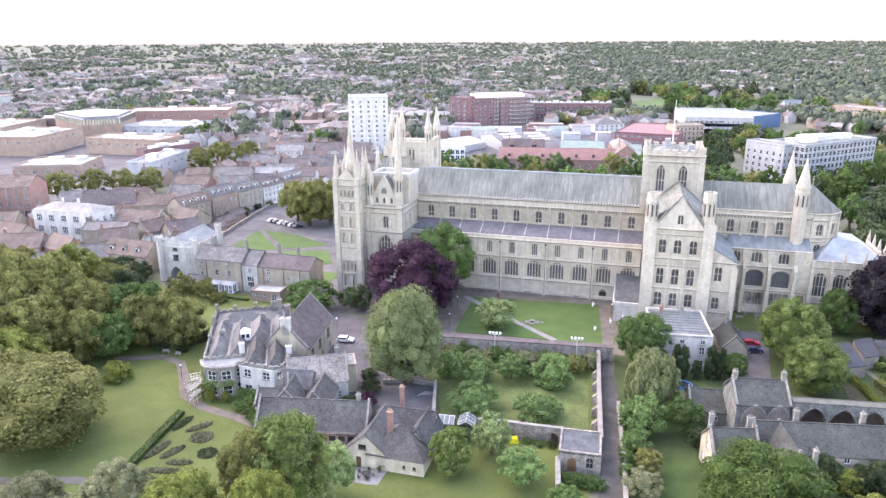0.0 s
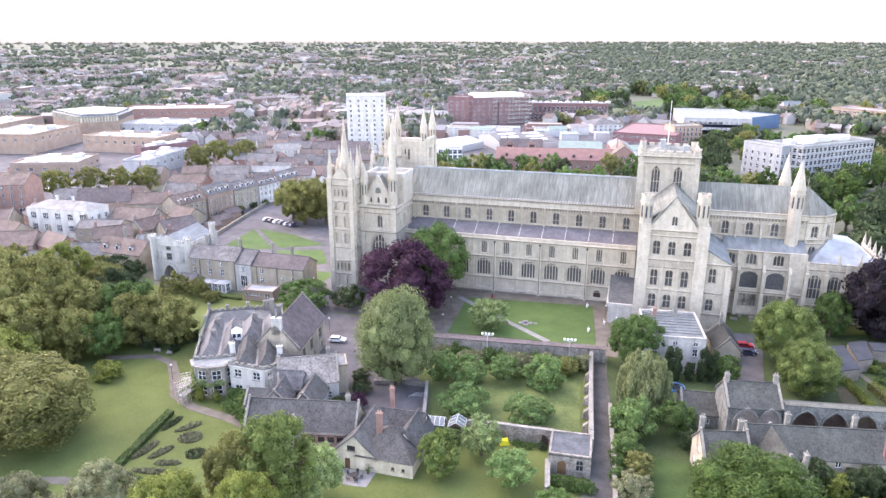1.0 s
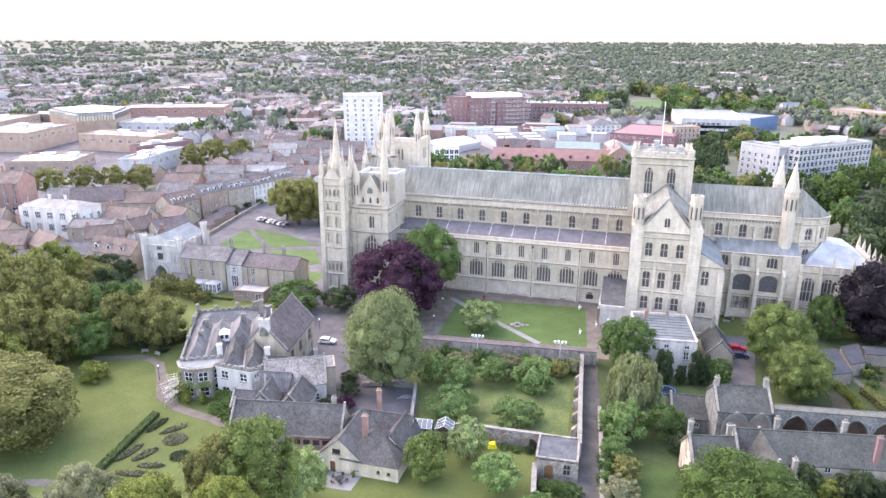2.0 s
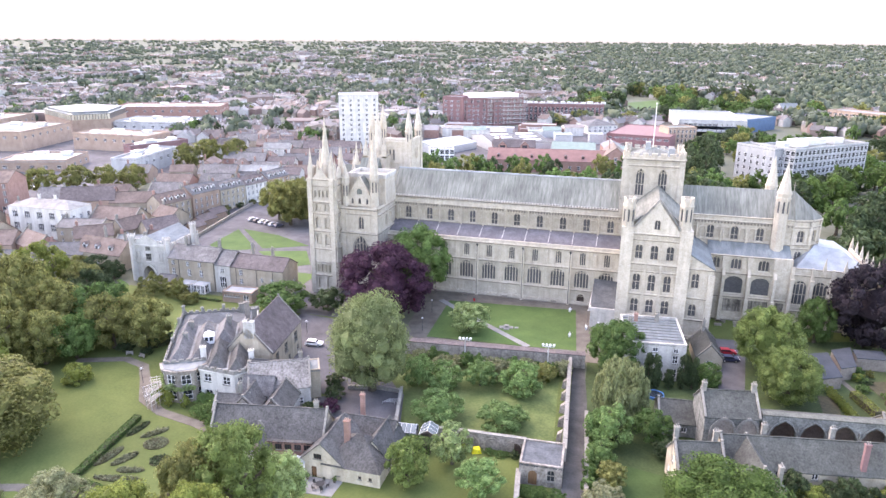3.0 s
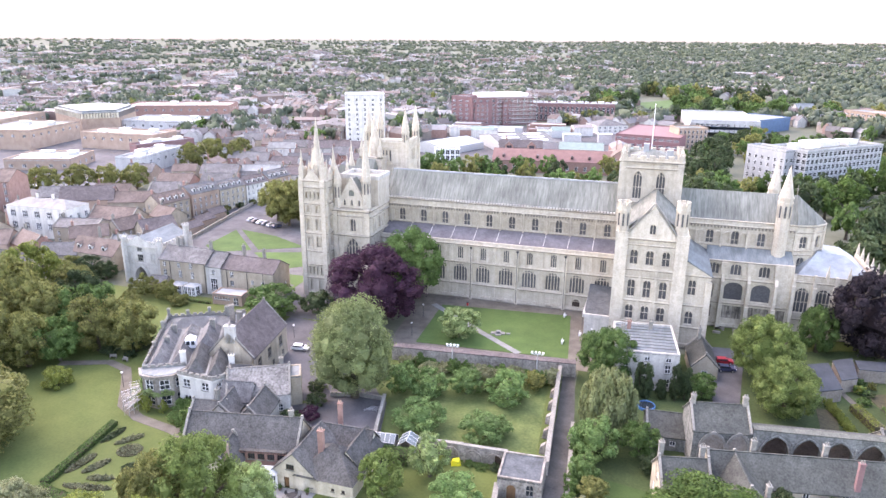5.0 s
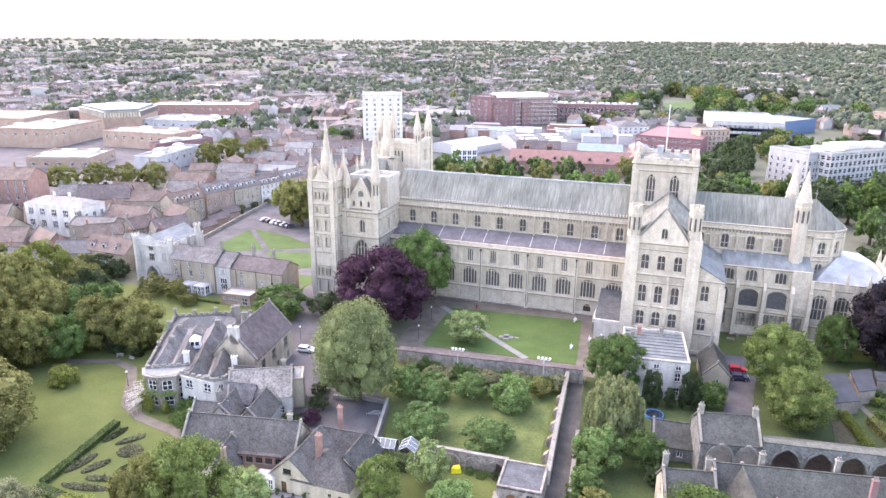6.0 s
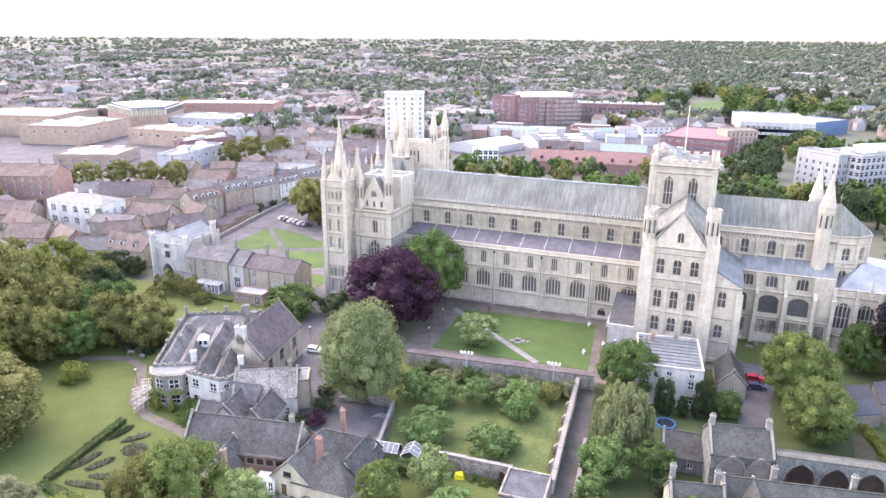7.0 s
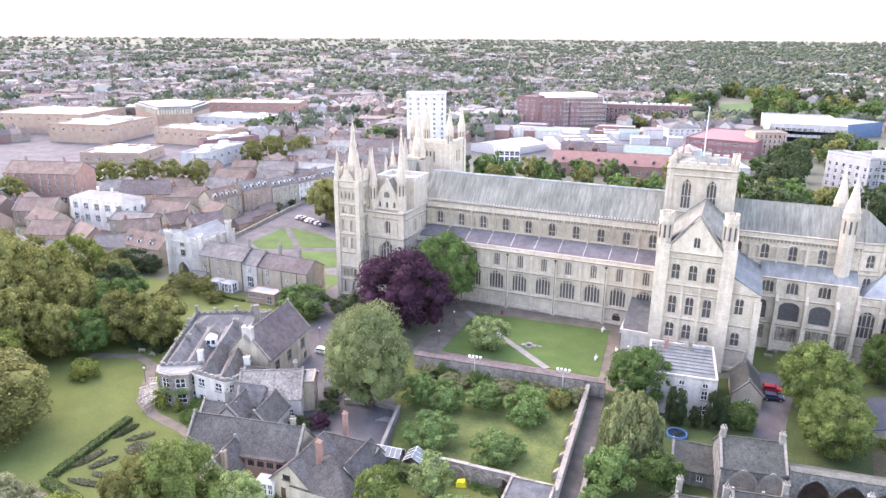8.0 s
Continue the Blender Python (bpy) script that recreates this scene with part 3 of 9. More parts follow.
def aisle_trim(bm, m):
    for v, h, o in ((0.0, 1.1, 0.35), (1.1, 0.2, 0.2), (4.5, 0.35, 0.42), (10.85, 0.38, 0.42), (16.1, 0.35, 0.42)):
        string(bm, m, 0, 67, v, h, o)
    for k, bx in enumerate(BAYS):
        u = bx + 63 - 3.31
        if u > 0:
            d = 0.75 if k % 2 == 1 else 0.4
            box(bm, u - 0.38, 0, -0.05, u + 0.38, 14.9, d, m)
            hull(bm, [(u - 0.38, 14.9, 0), (u + 0.38, 14.9, 0), (u + 0.38, 14.9, d), (u - 0.38, 14.9, d), (u - 0.38, 15.8, 0), (u + 0.38, 15.8, 0)],
                 [(0, 4, 5, 1), (3, 2, 5, 4), (0, 3, 4), (1, 5, 2), (0, 1, 2, 3)], m)
        blind_arch(bm, m, bx + 63, 4.9, 4.5, 5.5, "round", 0.2, 0.16)
        blind_arch(bm, m, bx + 63, 1.2, 4.8, 1.7, "round", 0.16, 0.1)
        for s in (-1.9, 1.9):
            blind_arch(bm, m, bx + 63 + s, 11.8, 1.1, 3.4, "round", 0.12, 0.1)
    box(bm, 0, 16.5, -0.4, 67, 17.3, 0.12, m)


aisle = wall_with("aisle_wall", m, [(0, 0), (67, 0), (67, 16.6), (0, 16.6)], holes, specs, extra=aisle_trim)
shell("aisle_inner_wall", [(-63, 188.55), (4, 188.55), (4, 189.0), (-63, 189.0)], 0, 16.4, LIMESTONE)
# arched door in the wall
bm = bms()
blind_arch(bm, face_frame(-5.7, 188, 0, 0), 0, 0, 2.4, 3.6, "round", 0.3, 0.4)
part("door_surround", bm, LIMESTONE, church)
bm = bms()
bm.faces.new([bm.verts.new((-5.7 + x, 187.94, y)) for x, y in outline(opening(0, 0.0, 2.0, 3.3, "round", 1.0, 10))])
part("door", bm, DARK_WOOD, church, "dark timber door in the aisle wall")

# aisle roof
bm = bms()
hull(bm, [(-63, 188.4, 16.7), (4.2, 188.4, 16.7), (4.2, 194.5, 19.4), (-63, 194.5, 19.4), (-63, 188.4, 16.4), (4.2, 188.4, 16.4), (4.2, 194.5, 19.1), (-63, 194.5, 19.1)],
     [(0, 1, 2, 3), (7, 6, 5, 4), (0, 4, 5, 1), (1, 5, 6, 2), (2, 6, 7, 3), (3, 7, 4, 0)])
ar = part("aisle_roof", bm, AISLE_SLATE, church, "purple-grey slate lean-to aisle roof")
for bx in BAYS:
    bm = bms()
    x = bx + 3.31
    hull(bm, [(x - 0.1, 189.6, 17.2), (x + 0.1, 189.6, 17.2), (x + 0.1, 193.4, 18.9), (x - 0.1, 193.4, 18.9), (x - 0.1, 189.6, 17.33), (x + 0.1, 189.6, 17.33), (x + 0.1, 193.4, 19.02), (x - 0.1, 193.4, 19.02)],
         [(3, 2, 1, 0), (4, 5, 6, 7), (0, 1, 5, 4), (1, 2, 6, 5), (2, 3, 7, 6), (3, 0, 4, 7)])
    if x < 3:
        part("rib", bm, ASHLAR, ar)
    else:
        bm.free()


def clerestory(name, x0, x1, bays, v0, v1, v2, w0, y=194.5):
    """The upper wall with triple arches, corbel table and parapet. v0 foot, v1 corbels, v2 top."""
    m = face_frame(x0, y, 0, 0)
    holes, specs = [], []
    for b in bays:
        holes.append(opening(b - x0, w0, 1.95, 3.8, "round", None, 10))
        specs.append((2, (0.35,), 0.13))
    holes += [opening(b - x0 + q, w0 + 0.1, 1.35, 3.2, "round", None, 10) for b in bays for q in (-1.95, 1.95) if 0.8 < b - x0 + q < x1 - x0 - 0.8]

    def trim(bm, m):
        L = x1 - x0
        string(bm, m, 0, L, w0 - 0.35, 0.22, 0.16)
        string(bm, m, 0, L, v1 + 0.35, 0.25, 0.4)
        box(bm, 0, v1 + 0.6, -0.1, L, v2, 0.3, m)
        string(bm, m, 0, L, v2, 0.18, 0.42)
        k = int(L / 0.8)
        for i in range(k):
            # dark corbels stand in for the shaded gaps of the corbel table
            weathered_dark(bm, (i + 0.28) * L / k, v1 - 0.25, -0.02, (i + 0.72) * L / k, v1 + 0.36, 0.5, m)
        string(bm, m, 0, L, v0 + 0.1, 0.25, 0.3)
        for b in bays:
            for s in (-1.95, 1.95):
                blind_arch(bm, m, b - x0 + s, w0, 1.6, 3.4, "round", 0.2, 0.3)
            blind_arch(bm, m, b - x0, w0, 2.3, 4.05, "round", 0.2, 0.28)
            box(bm, b - x0 - 3.31 - 0.2, v0, -0.02, b - x0 - 3.31 + 0.2, v1, 0.35, m)

    wall_with(name, m, [(0, v0), (x1 - x0, v0), (x1 - x0, v1 + 0.8), (0, v1 + 0.8)], holes, specs, extra=trim)
    shell("inner_wall", [(x0, y + 0.55), (x1, y + 0.55), (x1, y + 0.95), (x0, y + 0.95)], v0, v1 + 0.7, LIMESTONE)


clerestory("clerestory_wall", -63, 4.2, BAYS, 18.5, 24.4, 26.6, 19.9)
shell("north_wall", [(-63, 205.6), (4.2, 205.6), (4.2, 206.5), (-63, 206.5)], 0, 26.6, LIMESTONE)
shell("north_aisle", [(-63, 206.5), (4.2, 206.5), (4.2, 213), (-63, 213)], 0, 17.3, LIMESTONE)
bm = bms()
gable_roof(bm, -63.5, 194.5, 3.6, 206.5, 26.9, 34.0, 0.3, 0.25)
part("nave_roof", bm, LEAD, church, "long streaked grey lead nave roof")
bm = bms()
box(bm, -63.5, AX - 0.2, 33.85, 3.2, AX + 0.2, 34.2)
part("ridge_cap", bm, LEAD_PALE, church, "pale lead ridge roll")
bm = bms()
for k in range(82):
    box(bm, -62.8 + k * 0.81, 194.0, 26.74, -62.38 + k * 0.81, 194.3, 27.2)
part("gutter_cresting", bm, ASHLAR, church)["kind"] = "stuff"

bm = bms()
box(bm, -63.0, 194.32, 26.6, 3.4, 194.7, 26.98)
part("gutter", bm, IRON, church, "dark parapet gutter")
# rainwater pipes down the aisle and clerestory
for k, bx in enumerate(BAYS[:9]):
    x = bx - 3.31
    for y, z0, z1 in ((187.35 if k % 2 == 1 else 187.5, 0.4, 15.4), (194.0, 19.2, 24.6)):
        if z0 > 10 or k % 2 == 1:
            bm = bms()
            tube(bm, (x, y, z0), (x, y, z1), 0.14, 0.14, 6)
            box(bm, x - 0.28, y - 0.16, z1 - 0.1, x + 0.28, y + 0.16, z1 + 0.35)
            part("downpipe", bm, IRON if z0 < 10 else LIMESTONE, church, "dark rainwater pipe with a hopper")

# ---- central tower ----
TX0, TX1, TY0, TY1 = 3.0, 18.4, 194.0, 208.6
tower = shell("tower_base", [(TX0, TY0 + 0.6), (TX1, TY0 + 0.6), (TX1, TY1), (TX0, TY1)], 0, 40.8, LIMESTONE)
m = face_frame(TX0, TY0, 0, 0)


def tower_trim(bm, m):
    W = TX1 - TX0
    for v, h, o in ((30.4, 0.3, 0.25), (39.5, 0.3, 0.25), (41.2, 0.4, 0.35)):
        string(bm, m, 0, W, v, h, o)
    for u in (0.6, W - 0.6):
        box(bm, u - 0.6, 26, -0.3, u + 0.6, 41.2, 0.35, m)
    for u in (4.5, 10.3):
        blind_arch(bm, m, u, 31.0, 3.2, 8.0, "pointed", 0.2, 0.22)
    for u in (2.1, 7.4, 12.9):
        blind_arch(bm, m, u, 33.5, 0.9, 5.2, "pointed", 0.14, 0.14)
    k = 14
    for i in range(k):
        box(bm, (i + 0.3) * W / k, 40.6, -0.02, (i + 0.7) * W / k, 41.2, 0.25, m)
    box(bm, 0, 41.2, -0.5, W, 42.3, 0.1, m)


for yaw, fx, fy, L in ((0, TX0, TY0, TX1 - TX0), (90, TX1, TY0, TY1 - TY0), (-90, TX0, TY1, TY1 - TY0)):
    m = face_frame(fx, fy, 0, yaw)
    wall_with("tower_wall", m, [(0, 26), (L, 26), (L, 41.3), (0, 41.3)],
              [opening(4.5, 31.3, 2.4, 7.5, "pointed", 2.0, 10), opening(10.3, 31.3, 2.4, 7.5, "pointed", 2.0, 10)],
              [(3, (0.42,), 0.16)] * 2, extra=tower_trim, depth=0.6)
for a, b in (((TX0, TY0), (TX1, TY0)), ((TX1, TY0), (TX1, TY1)), ((TX1, TY1), (TX0, TY1)), ((TX0, TY1), (TX0, TY0))):
    merlons(church, a, b, 42.3, 0.8, 1.5, 0.9, 0.5)
bm = bms()
box(bm, TX0, TY1 - 0.5, 40.8, TX1, TY1, 42.3)
part("parapet", bm, LIMESTONE, church)
for x, y in ((TX0 + 0.6, TY0 + 0.6), (TX1 - 0.6, TY0 + 0.6), (TX1 - 0.6, TY1 - 0.6), (TX0 + 0.6, TY1 - 0.6)):
    bm = bms()
    cone(bm, x, y, 40.5, 43.2, 1.0, 1.0, 8, math.pi / 8)
    for k in range(8):
        a = math.pi / 4 * k
        box(bm, -0.22, -0.1, 0, 0.22, 0.1, 0.5, Matrix.Translation((x + 0.9 * math.cos(a), y + 0.9 * math.sin(a), 43.2)) @ Matrix.Rotation(a + math.pi / 2, 4, "Z"))
    part("corner_turret", bm, LIMESTONE, church)
bm = bms()
hip_roof(bm, TX0 + 0.8, TY0 + 0.8, TX1 - 0.8, TY1 - 0.8, 41.2, 43.6, 0)
part("tower_roof", bm, LEAD, church, "low grey lead pyramid roof")
bm = bms()
tube(bm, (10.2, 202, 43), (10.2, 202, 55.3), 0.13, 0.07)
cone(bm, 10.2, 202, 55.3, 55.6, 0.16, 0.05, 6)
part("flagpole", bm, FRAME, church, "tall white flagpole")
bm = bms()
box(bm, 8.2, 200, 43, 9.6, 202, 45.1)
part("roof_hatch", bm, LEAD_PALE, church)
bm = bms()
box(bm, 14.2, 196, 42, 15.8, 197.5, 44.2)
part("roof_hatch", bm, LEAD_PALE, church)

# ---- south transept ----
SX0, SX1, SY = 4.3, 20.6, 171.5
holes, specs = [], []
for u in (4.35, 8.0, 11.7):
    holes += [opening(u, 20.3, 1.9, 3.8, "round", None, 10), opening(u, 12.1, 1.9, 4.5, "round", None, 10), opening(u, 6.3, 2.0, 3.8, "round", None, 10)]
    specs += [(2, (0.5,), 0.14), (2, (0.5,), 0.14), (2, (0.5,), 0.14)]
holes.append(opening(8.1, 27.9, 1.5, 2.6, "round", None, 8))
specs.append((2, (), 0.14))


def transept_trim(bm, m):
    W = SX1 - SX0
    for v, h, o in ((0, 1.4, 0.4), (5.6, 0.3, 0.25), (11.2, 0.35, 0.3), (17.2, 0.25, 0.2), (19.1, 0.35, 0.3), (25.3, 0.2, 0.25), (26.7, 0.35, 0.35)):
        string(bm, m, 0, W, v, h, o)
    for u in (1.3, W - 1.3):
        box(bm, u - 1.45, 0, -0.3, u + 1.45, 28.4, 0.55, m)
    for u in (6.15, 9.85):
        box(bm, u - 0.3, 1, -0.05, u + 0.3, 19.1, 0.42, m)
        box(bm, u - 0.2, 19.1, -0.05, u + 0.2, 25.3, 0.25, m)
    for u in (4.35, 8.0, 11.7):
        for v, hh in ((20.1, 4.15), (11.9, 4.9), (6.1, 4.15)):
            blind_arch(bm, m, u, v, 2.4, hh, "round", 0.22, 0.2)
        for k in range(4):
            blind_arch(bm, m, u - 1.05 + 0.7 * k, 17.5, 0.55, 1.5, "round", 0.13, 0.16)
            box(bm, u - 1.2 + 0.7 * k, 25.5, -0.02, u - 0.9 + 0.7 * k, 26.2, 0.22, m)


m = face_frame(SX0, SY, 0, 0)
W = SX1 - SX0
wall_with("transept_wall", m, [(0, 0), (W, 0), (W, 27.6), (13.6, 27.6), (8.1, 35.0), (2.5, 27.6), (0, 27.6)], holes, specs, extra=transept_trim, depth=0.6)
shell("transept_wall", [(SX0, SY + 0.7), (SX0 + 0.8, SY + 0.7), (SX0 + 0.8, 194.6), (SX0, 194.6)], 0, 28.2, LIMESTONE)
shell("transept_wall", [(SX1 - 0.8, SY + 0.7), (SX1, SY + 0.7), (SX1, 194.6), (SX1 - 0.8, 194.6)], 0, 28.2, LIMESTONE)
shell("transept_inner_wall", [(SX0, SY + 0.65), (SX1, SY + 0.65), (SX1, SY + 1.2), (SX0, SY + 1.2)], 0, 27.5, LIMESTONE)
bm = bms()
gable_roof(bm, SX0 + 0.6, SY + 0.4, SX1 - 0.6, 194.0, 28.0, 34.6, 0.0, 0.25, "y")
part("transept_roof", bm, LEAD, church, "grey lead transept roof")
bm = bms()
for a, b in (((6.3, 27.4), (12.4, 35.4)), ((12.4, 35.4), (18.5, 27.4))):
    d = Vector((b[0] - a[0], 0, b[1] - a[1]))
    mm = Matrix.Translation((a[0], SY - 0.2, a[1])) @ Matrix.Rotation(-math.atan2(d.z, d.x), 4, "Y")
    box(bm, 0, 0, -0.1, d.length, 0.8, 0.3, mm)
part("gable_coping", bm, COPING, church)


def turret(x, y, z0, z1, r, name="turret", spire=0.0, mat=LIMESTONE):
    """An octagonal turret with slits between shafts, and a battlemented or spired top."""
    bm = bms()
    cone(bm, x, y, z0, z1, r, r, 8, math.pi / 8)
    t = part(name, bm, mat, church)
    bm = bms()
    cone(bm, x, y, z1 - 1.3, z1 - 0.95, r + 0.18, r + 0.18, 8, math.pi / 8)
    part("band", bm, mat, t)
    ring = [Matrix.Translation((x, y, 0)) @ Matrix.Rotation(math.pi / 4 * k, 4, "Z") for k in range(8)]
    if spire:
        bm = bms()
        cone(bm, x, y, z1, z1 + 0.3, r + 0.15, r + 0.15, 8, math.pi / 8)
        cone(bm, x, y, z1 + 0.28, z1 + spire, r, 0.0, 8, math.pi / 8)
        part("spire", bm, mat, t)
    else:
        bm = bms()
        box(bm, r * 0.8, -r * 0.27, z1 - 0.05, r * 0.8 + 0.3, r * 0.27, z1 + 0.85)
        me = bpy.data.meshes.new("merlon")
        bm.to_mesh(me)
        bm.free()
        me.materials.append(mat)
        for m in ring:
            again("merlon", me, t, m)
    if z1 - z0 > 6:
        bm, b2 = bms(), bms()
        for q in (-1, 1):
            box(bm, r * 0.88, q * r * 0.26 - 0.07, z1 - 5.2, r * 0.88 + 0.17, q * r * 0.26 + 0.07, z1 - 1.6)
        box(b2, r * 0.9, -r * 0.13, z1 - 4.9, r * 0.9 + 0.06, r * 0.13, z1 - 1.9)
        sh, sl = bpy.data.meshes.new("shafts"), bpy.data.meshes.new("slit")
        for b, me, mt in ((bm, sh, mat), (b2, sl, LEADED)):
            b.to_mesh(me)
            b.free()
            me.materials.append(mt)
        for m in ring:
            again("shafting", sh, t, m)
            again("slit", sl, t, m)
    return t


turret(5.5, 172.6, 28.3, 34.6, 1.55)
turret(18.7, 172.6, 28.3, 35.4, 1.55)

# chapels on the transept's east side
EX0, EX1 = SX1, 26.5
m = face_frame(EX0, 172.2, 0, 0)


def chapel_trim(bm, m):
    L = EX1 - EX0
    for v, h, o in ((0, 1.4, 0.4), (5.5, 0.3, 0.25), (11.2, 0.4, 0.35), (18.7, 0.3, 0.3)):
        string(bm, m, 0, L, v, h, o)
    box(bm, L - 1.1, 0, -0.4, L + 0.3, 17.5, 0.7, m)
    blind_arch(bm, m, 1.9, 13.5, 2.5, 4.6, "round", 0.2, 0.18)
    blind_arch(bm, m, 1.9, 6.1, 2.5, 3.9, "round", 0.2, 0.18)


wall_with("chapel_wall", m, [(0, 0), (EX1 - EX0, 0), (EX1 - EX0, 19.0), (0, 22.3)], [opening(1.9, 13.7, 1.9, 4.0, "round", None, 10), opening(1.9, 6.3, 1.9, 3.4, "round", None, 10)],
          [(2, (0.5,), 0.14)] * 2, extra=chapel_trim)
shell("chapel_wall", [(EX1 - 0.6, 172.8), (EX1, 172.8), (EX1, 194.5), (EX1 - 0.6, 194.5)], 0, 18.9, LIMESTONE)
shell("chapel_inner_wall", [(EX0, 172.8), (EX1 - 0.6, 172.8), (EX1 - 0.6, 173.2), (EX0, 173.2)], 0, 18.5, LIMESTONE)
bm = bms()
hull(bm, [(EX0 - 0.1, 172.0, 22.6), (EX1 + 0.3, 172.0, 19.0), (EX1 + 0.3, 194.5, 19.0), (EX0 - 0.1, 194.5, 22.6), (EX0 - 0.1, 172.0, 22.3), (EX1 + 0.3, 172.0, 18.7), (EX1 + 0.3, 194.5, 18.7), (EX0 - 0.1, 194.5, 22.3)],
     [(0, 1, 2, 3), (7, 6, 5, 4), (0, 4, 5, 1), (1, 5, 6, 2), (2, 6, 7, 3), (3, 7, 4, 0)])
part("chapel_roof", bm, LEAD_BLUE, church, "blue-grey lead lean-to roof")

# vestry against the transept's west side
shell("vestry", [(-2.0, 173.2), (4.3, 173.2), (4.3, 187.9), (-2.0, 187.9)], 0, 5.0, ASHLAR, "pale ashlar vestry block")
bm = bms()
hull(bm, [(-2.2, 173.4, 5.0), (4.3, 173.4, 5.0), (4.3, 187.9, 5.0), (-2.2, 187.9, 5.0), (-2.2, 187.7, 8.6), (4.3, 187.7, 8.2)],
     [(3, 2, 1, 0), (0, 1, 5, 4), (1, 2, 5), (2, 3, 4, 5), (3, 0, 4)])
part("vestry_roof", bm, DARK_SLATE, church, "dark slate roof")
bm = bms()
box(bm, -2.3, 172.9, 4.7, 4.3, 173.4, 5.7)
box(bm, -2.5, 173.2, 4.7, -2.0, 187.7, 5.5)
part("vestry_parapet", bm, ASHLAR, church)

# ---- choir ----
CB = [26.9, 33.0, 39.3]
clerestory("choir_clerestory", 18.4, 47, CB + [20.8], 19.2, 25.6, 27.3, 20.9)
shell("choir_north_wall", [(18.4, 205.6), (47, 205.6), (47, 206.5), (18.4, 206.5)], 0, 27.3, LIMESTONE)
shell("choir_north_aisle", [(18.4, 206.5), (47, 206.5), (47, 212), (18.4, 212)], 0, 18, LIMESTONE)
bm = bms()
gable_roof(bm, 18.4, 194.5, 47, 206.5, 27.6, 33.9, 0.25, 0.25)
part("choir_roof", bm, LEAD, church, "streaked grey lead choir roof")
bm = bms()
hull(bm, [(26.5, 189.2, 18.0), (46.8, 189.2, 18.0), (46.8, 194.5, 20.4), (26.5, 194.5, 20.4), (26.5, 189.2, 17.7), (46.8, 189.2, 17.7), (46.8, 194.5, 20.1), (26.5, 194.5, 20.1)],
     [(0, 1, 2, 3), (7, 6, 5, 4), (0, 4, 5, 1), (1, 5, 6, 2), (2, 6, 7, 3), (3, 7, 4, 0)])
part("choir_aisle_roof", bm, LEAD_BLUE, church, "blue-grey lead aisle roof")
m = face_frame(26.5, 189, 0, 0)
L = 20.5
holes = [opening(u, 14.3, 2.7, 3.2, "round", 1.1, 10) for u in (1.7, 7.2, 13.9)] + [opening(u, 7.6, 4.6, 4.9, "round", 1.6, 12) for u in (1.2, 7.2, 13.7)] + \
        [opening(u, 2.5, w, 3.6, "flat") for u, w in ((1.3, 2.2), (7.4, 4.8), (13.7, 4.8), (18.7, 2.4))]
specs = [(3, (), 0.14)] * 3 + [(1, (), 0.12)] * 3
holes[0]["cu"], holes[3]["w"], holes[3]["cu"] = 1.9, 2.2, 1.3


def choir_trim(bm, m):
    for v, h, o in ((0, 1.2, 0.4), (6.8, 0.35, 0.35), (13.3, 0.35, 0.35), (18.0, 0.3, 0.25)):
        string(bm, m, 0, L, v, h, o)
    for u in (4.3, 10.5, 16.8):
        box(bm, u - 0.5, 0, -0.1, u + 0.5, 6.8, 2.0, m)
        box(bm, u - 0.38, 6.8, -0.1, u + 0.38, 13.0, 1.6, m)
        hull(bm, [(u - 0.38, 13, 0), (u + 0.38, 13, 0), (u + 0.38, 13, 1.6), (u - 0.38, 13, 1.6), (u - 0.38, 15.2, 0), (u + 0.38, 15.2, 0)], [(0, 4, 5, 1), (3, 2, 5, 4), (0, 3, 4), (1, 5, 2), (0, 1, 2, 3)], m)
        box(bm, u - 0.7, 15.0, -0.1, u + 0.7, 17.9, 0.8, m)
    for u in (1.9, 7.2, 13.9):
        blind_arch(bm, m, u, 14.1, 3.1, 3.6, "round", 0.16, 0.14)
    box(bm, 16.2, 9.0, -0.1, 20.5, 18.4, 0.6, m)


wall_with("choir_aisle_wall", m, [(0, 0), (L, 0), (L, 18.1), (0, 18.1)], holes, specs, extra=choir_trim, depth=0.7)
shell("choir_inner_wall", [(26.5, 189.75), (47, 189.75), (47, 190.2), (26.5, 190.2)], 6.6, 18, LIMESTONE)
shell("stained_wall", [(26.5, 189.45), (47, 189.45), (47, 190.2), (26.5, 190.2)], 0, 6.6, STAINED, "dark rain-stained stone panels under the windows")
turret(43.4, 193.6, 19.0, 34.4, 1.7, "stair_turret", 8.3)
turret(42.6, 207.3, 19.0, 33.6, 1.6, "stair_turret", 8.6)

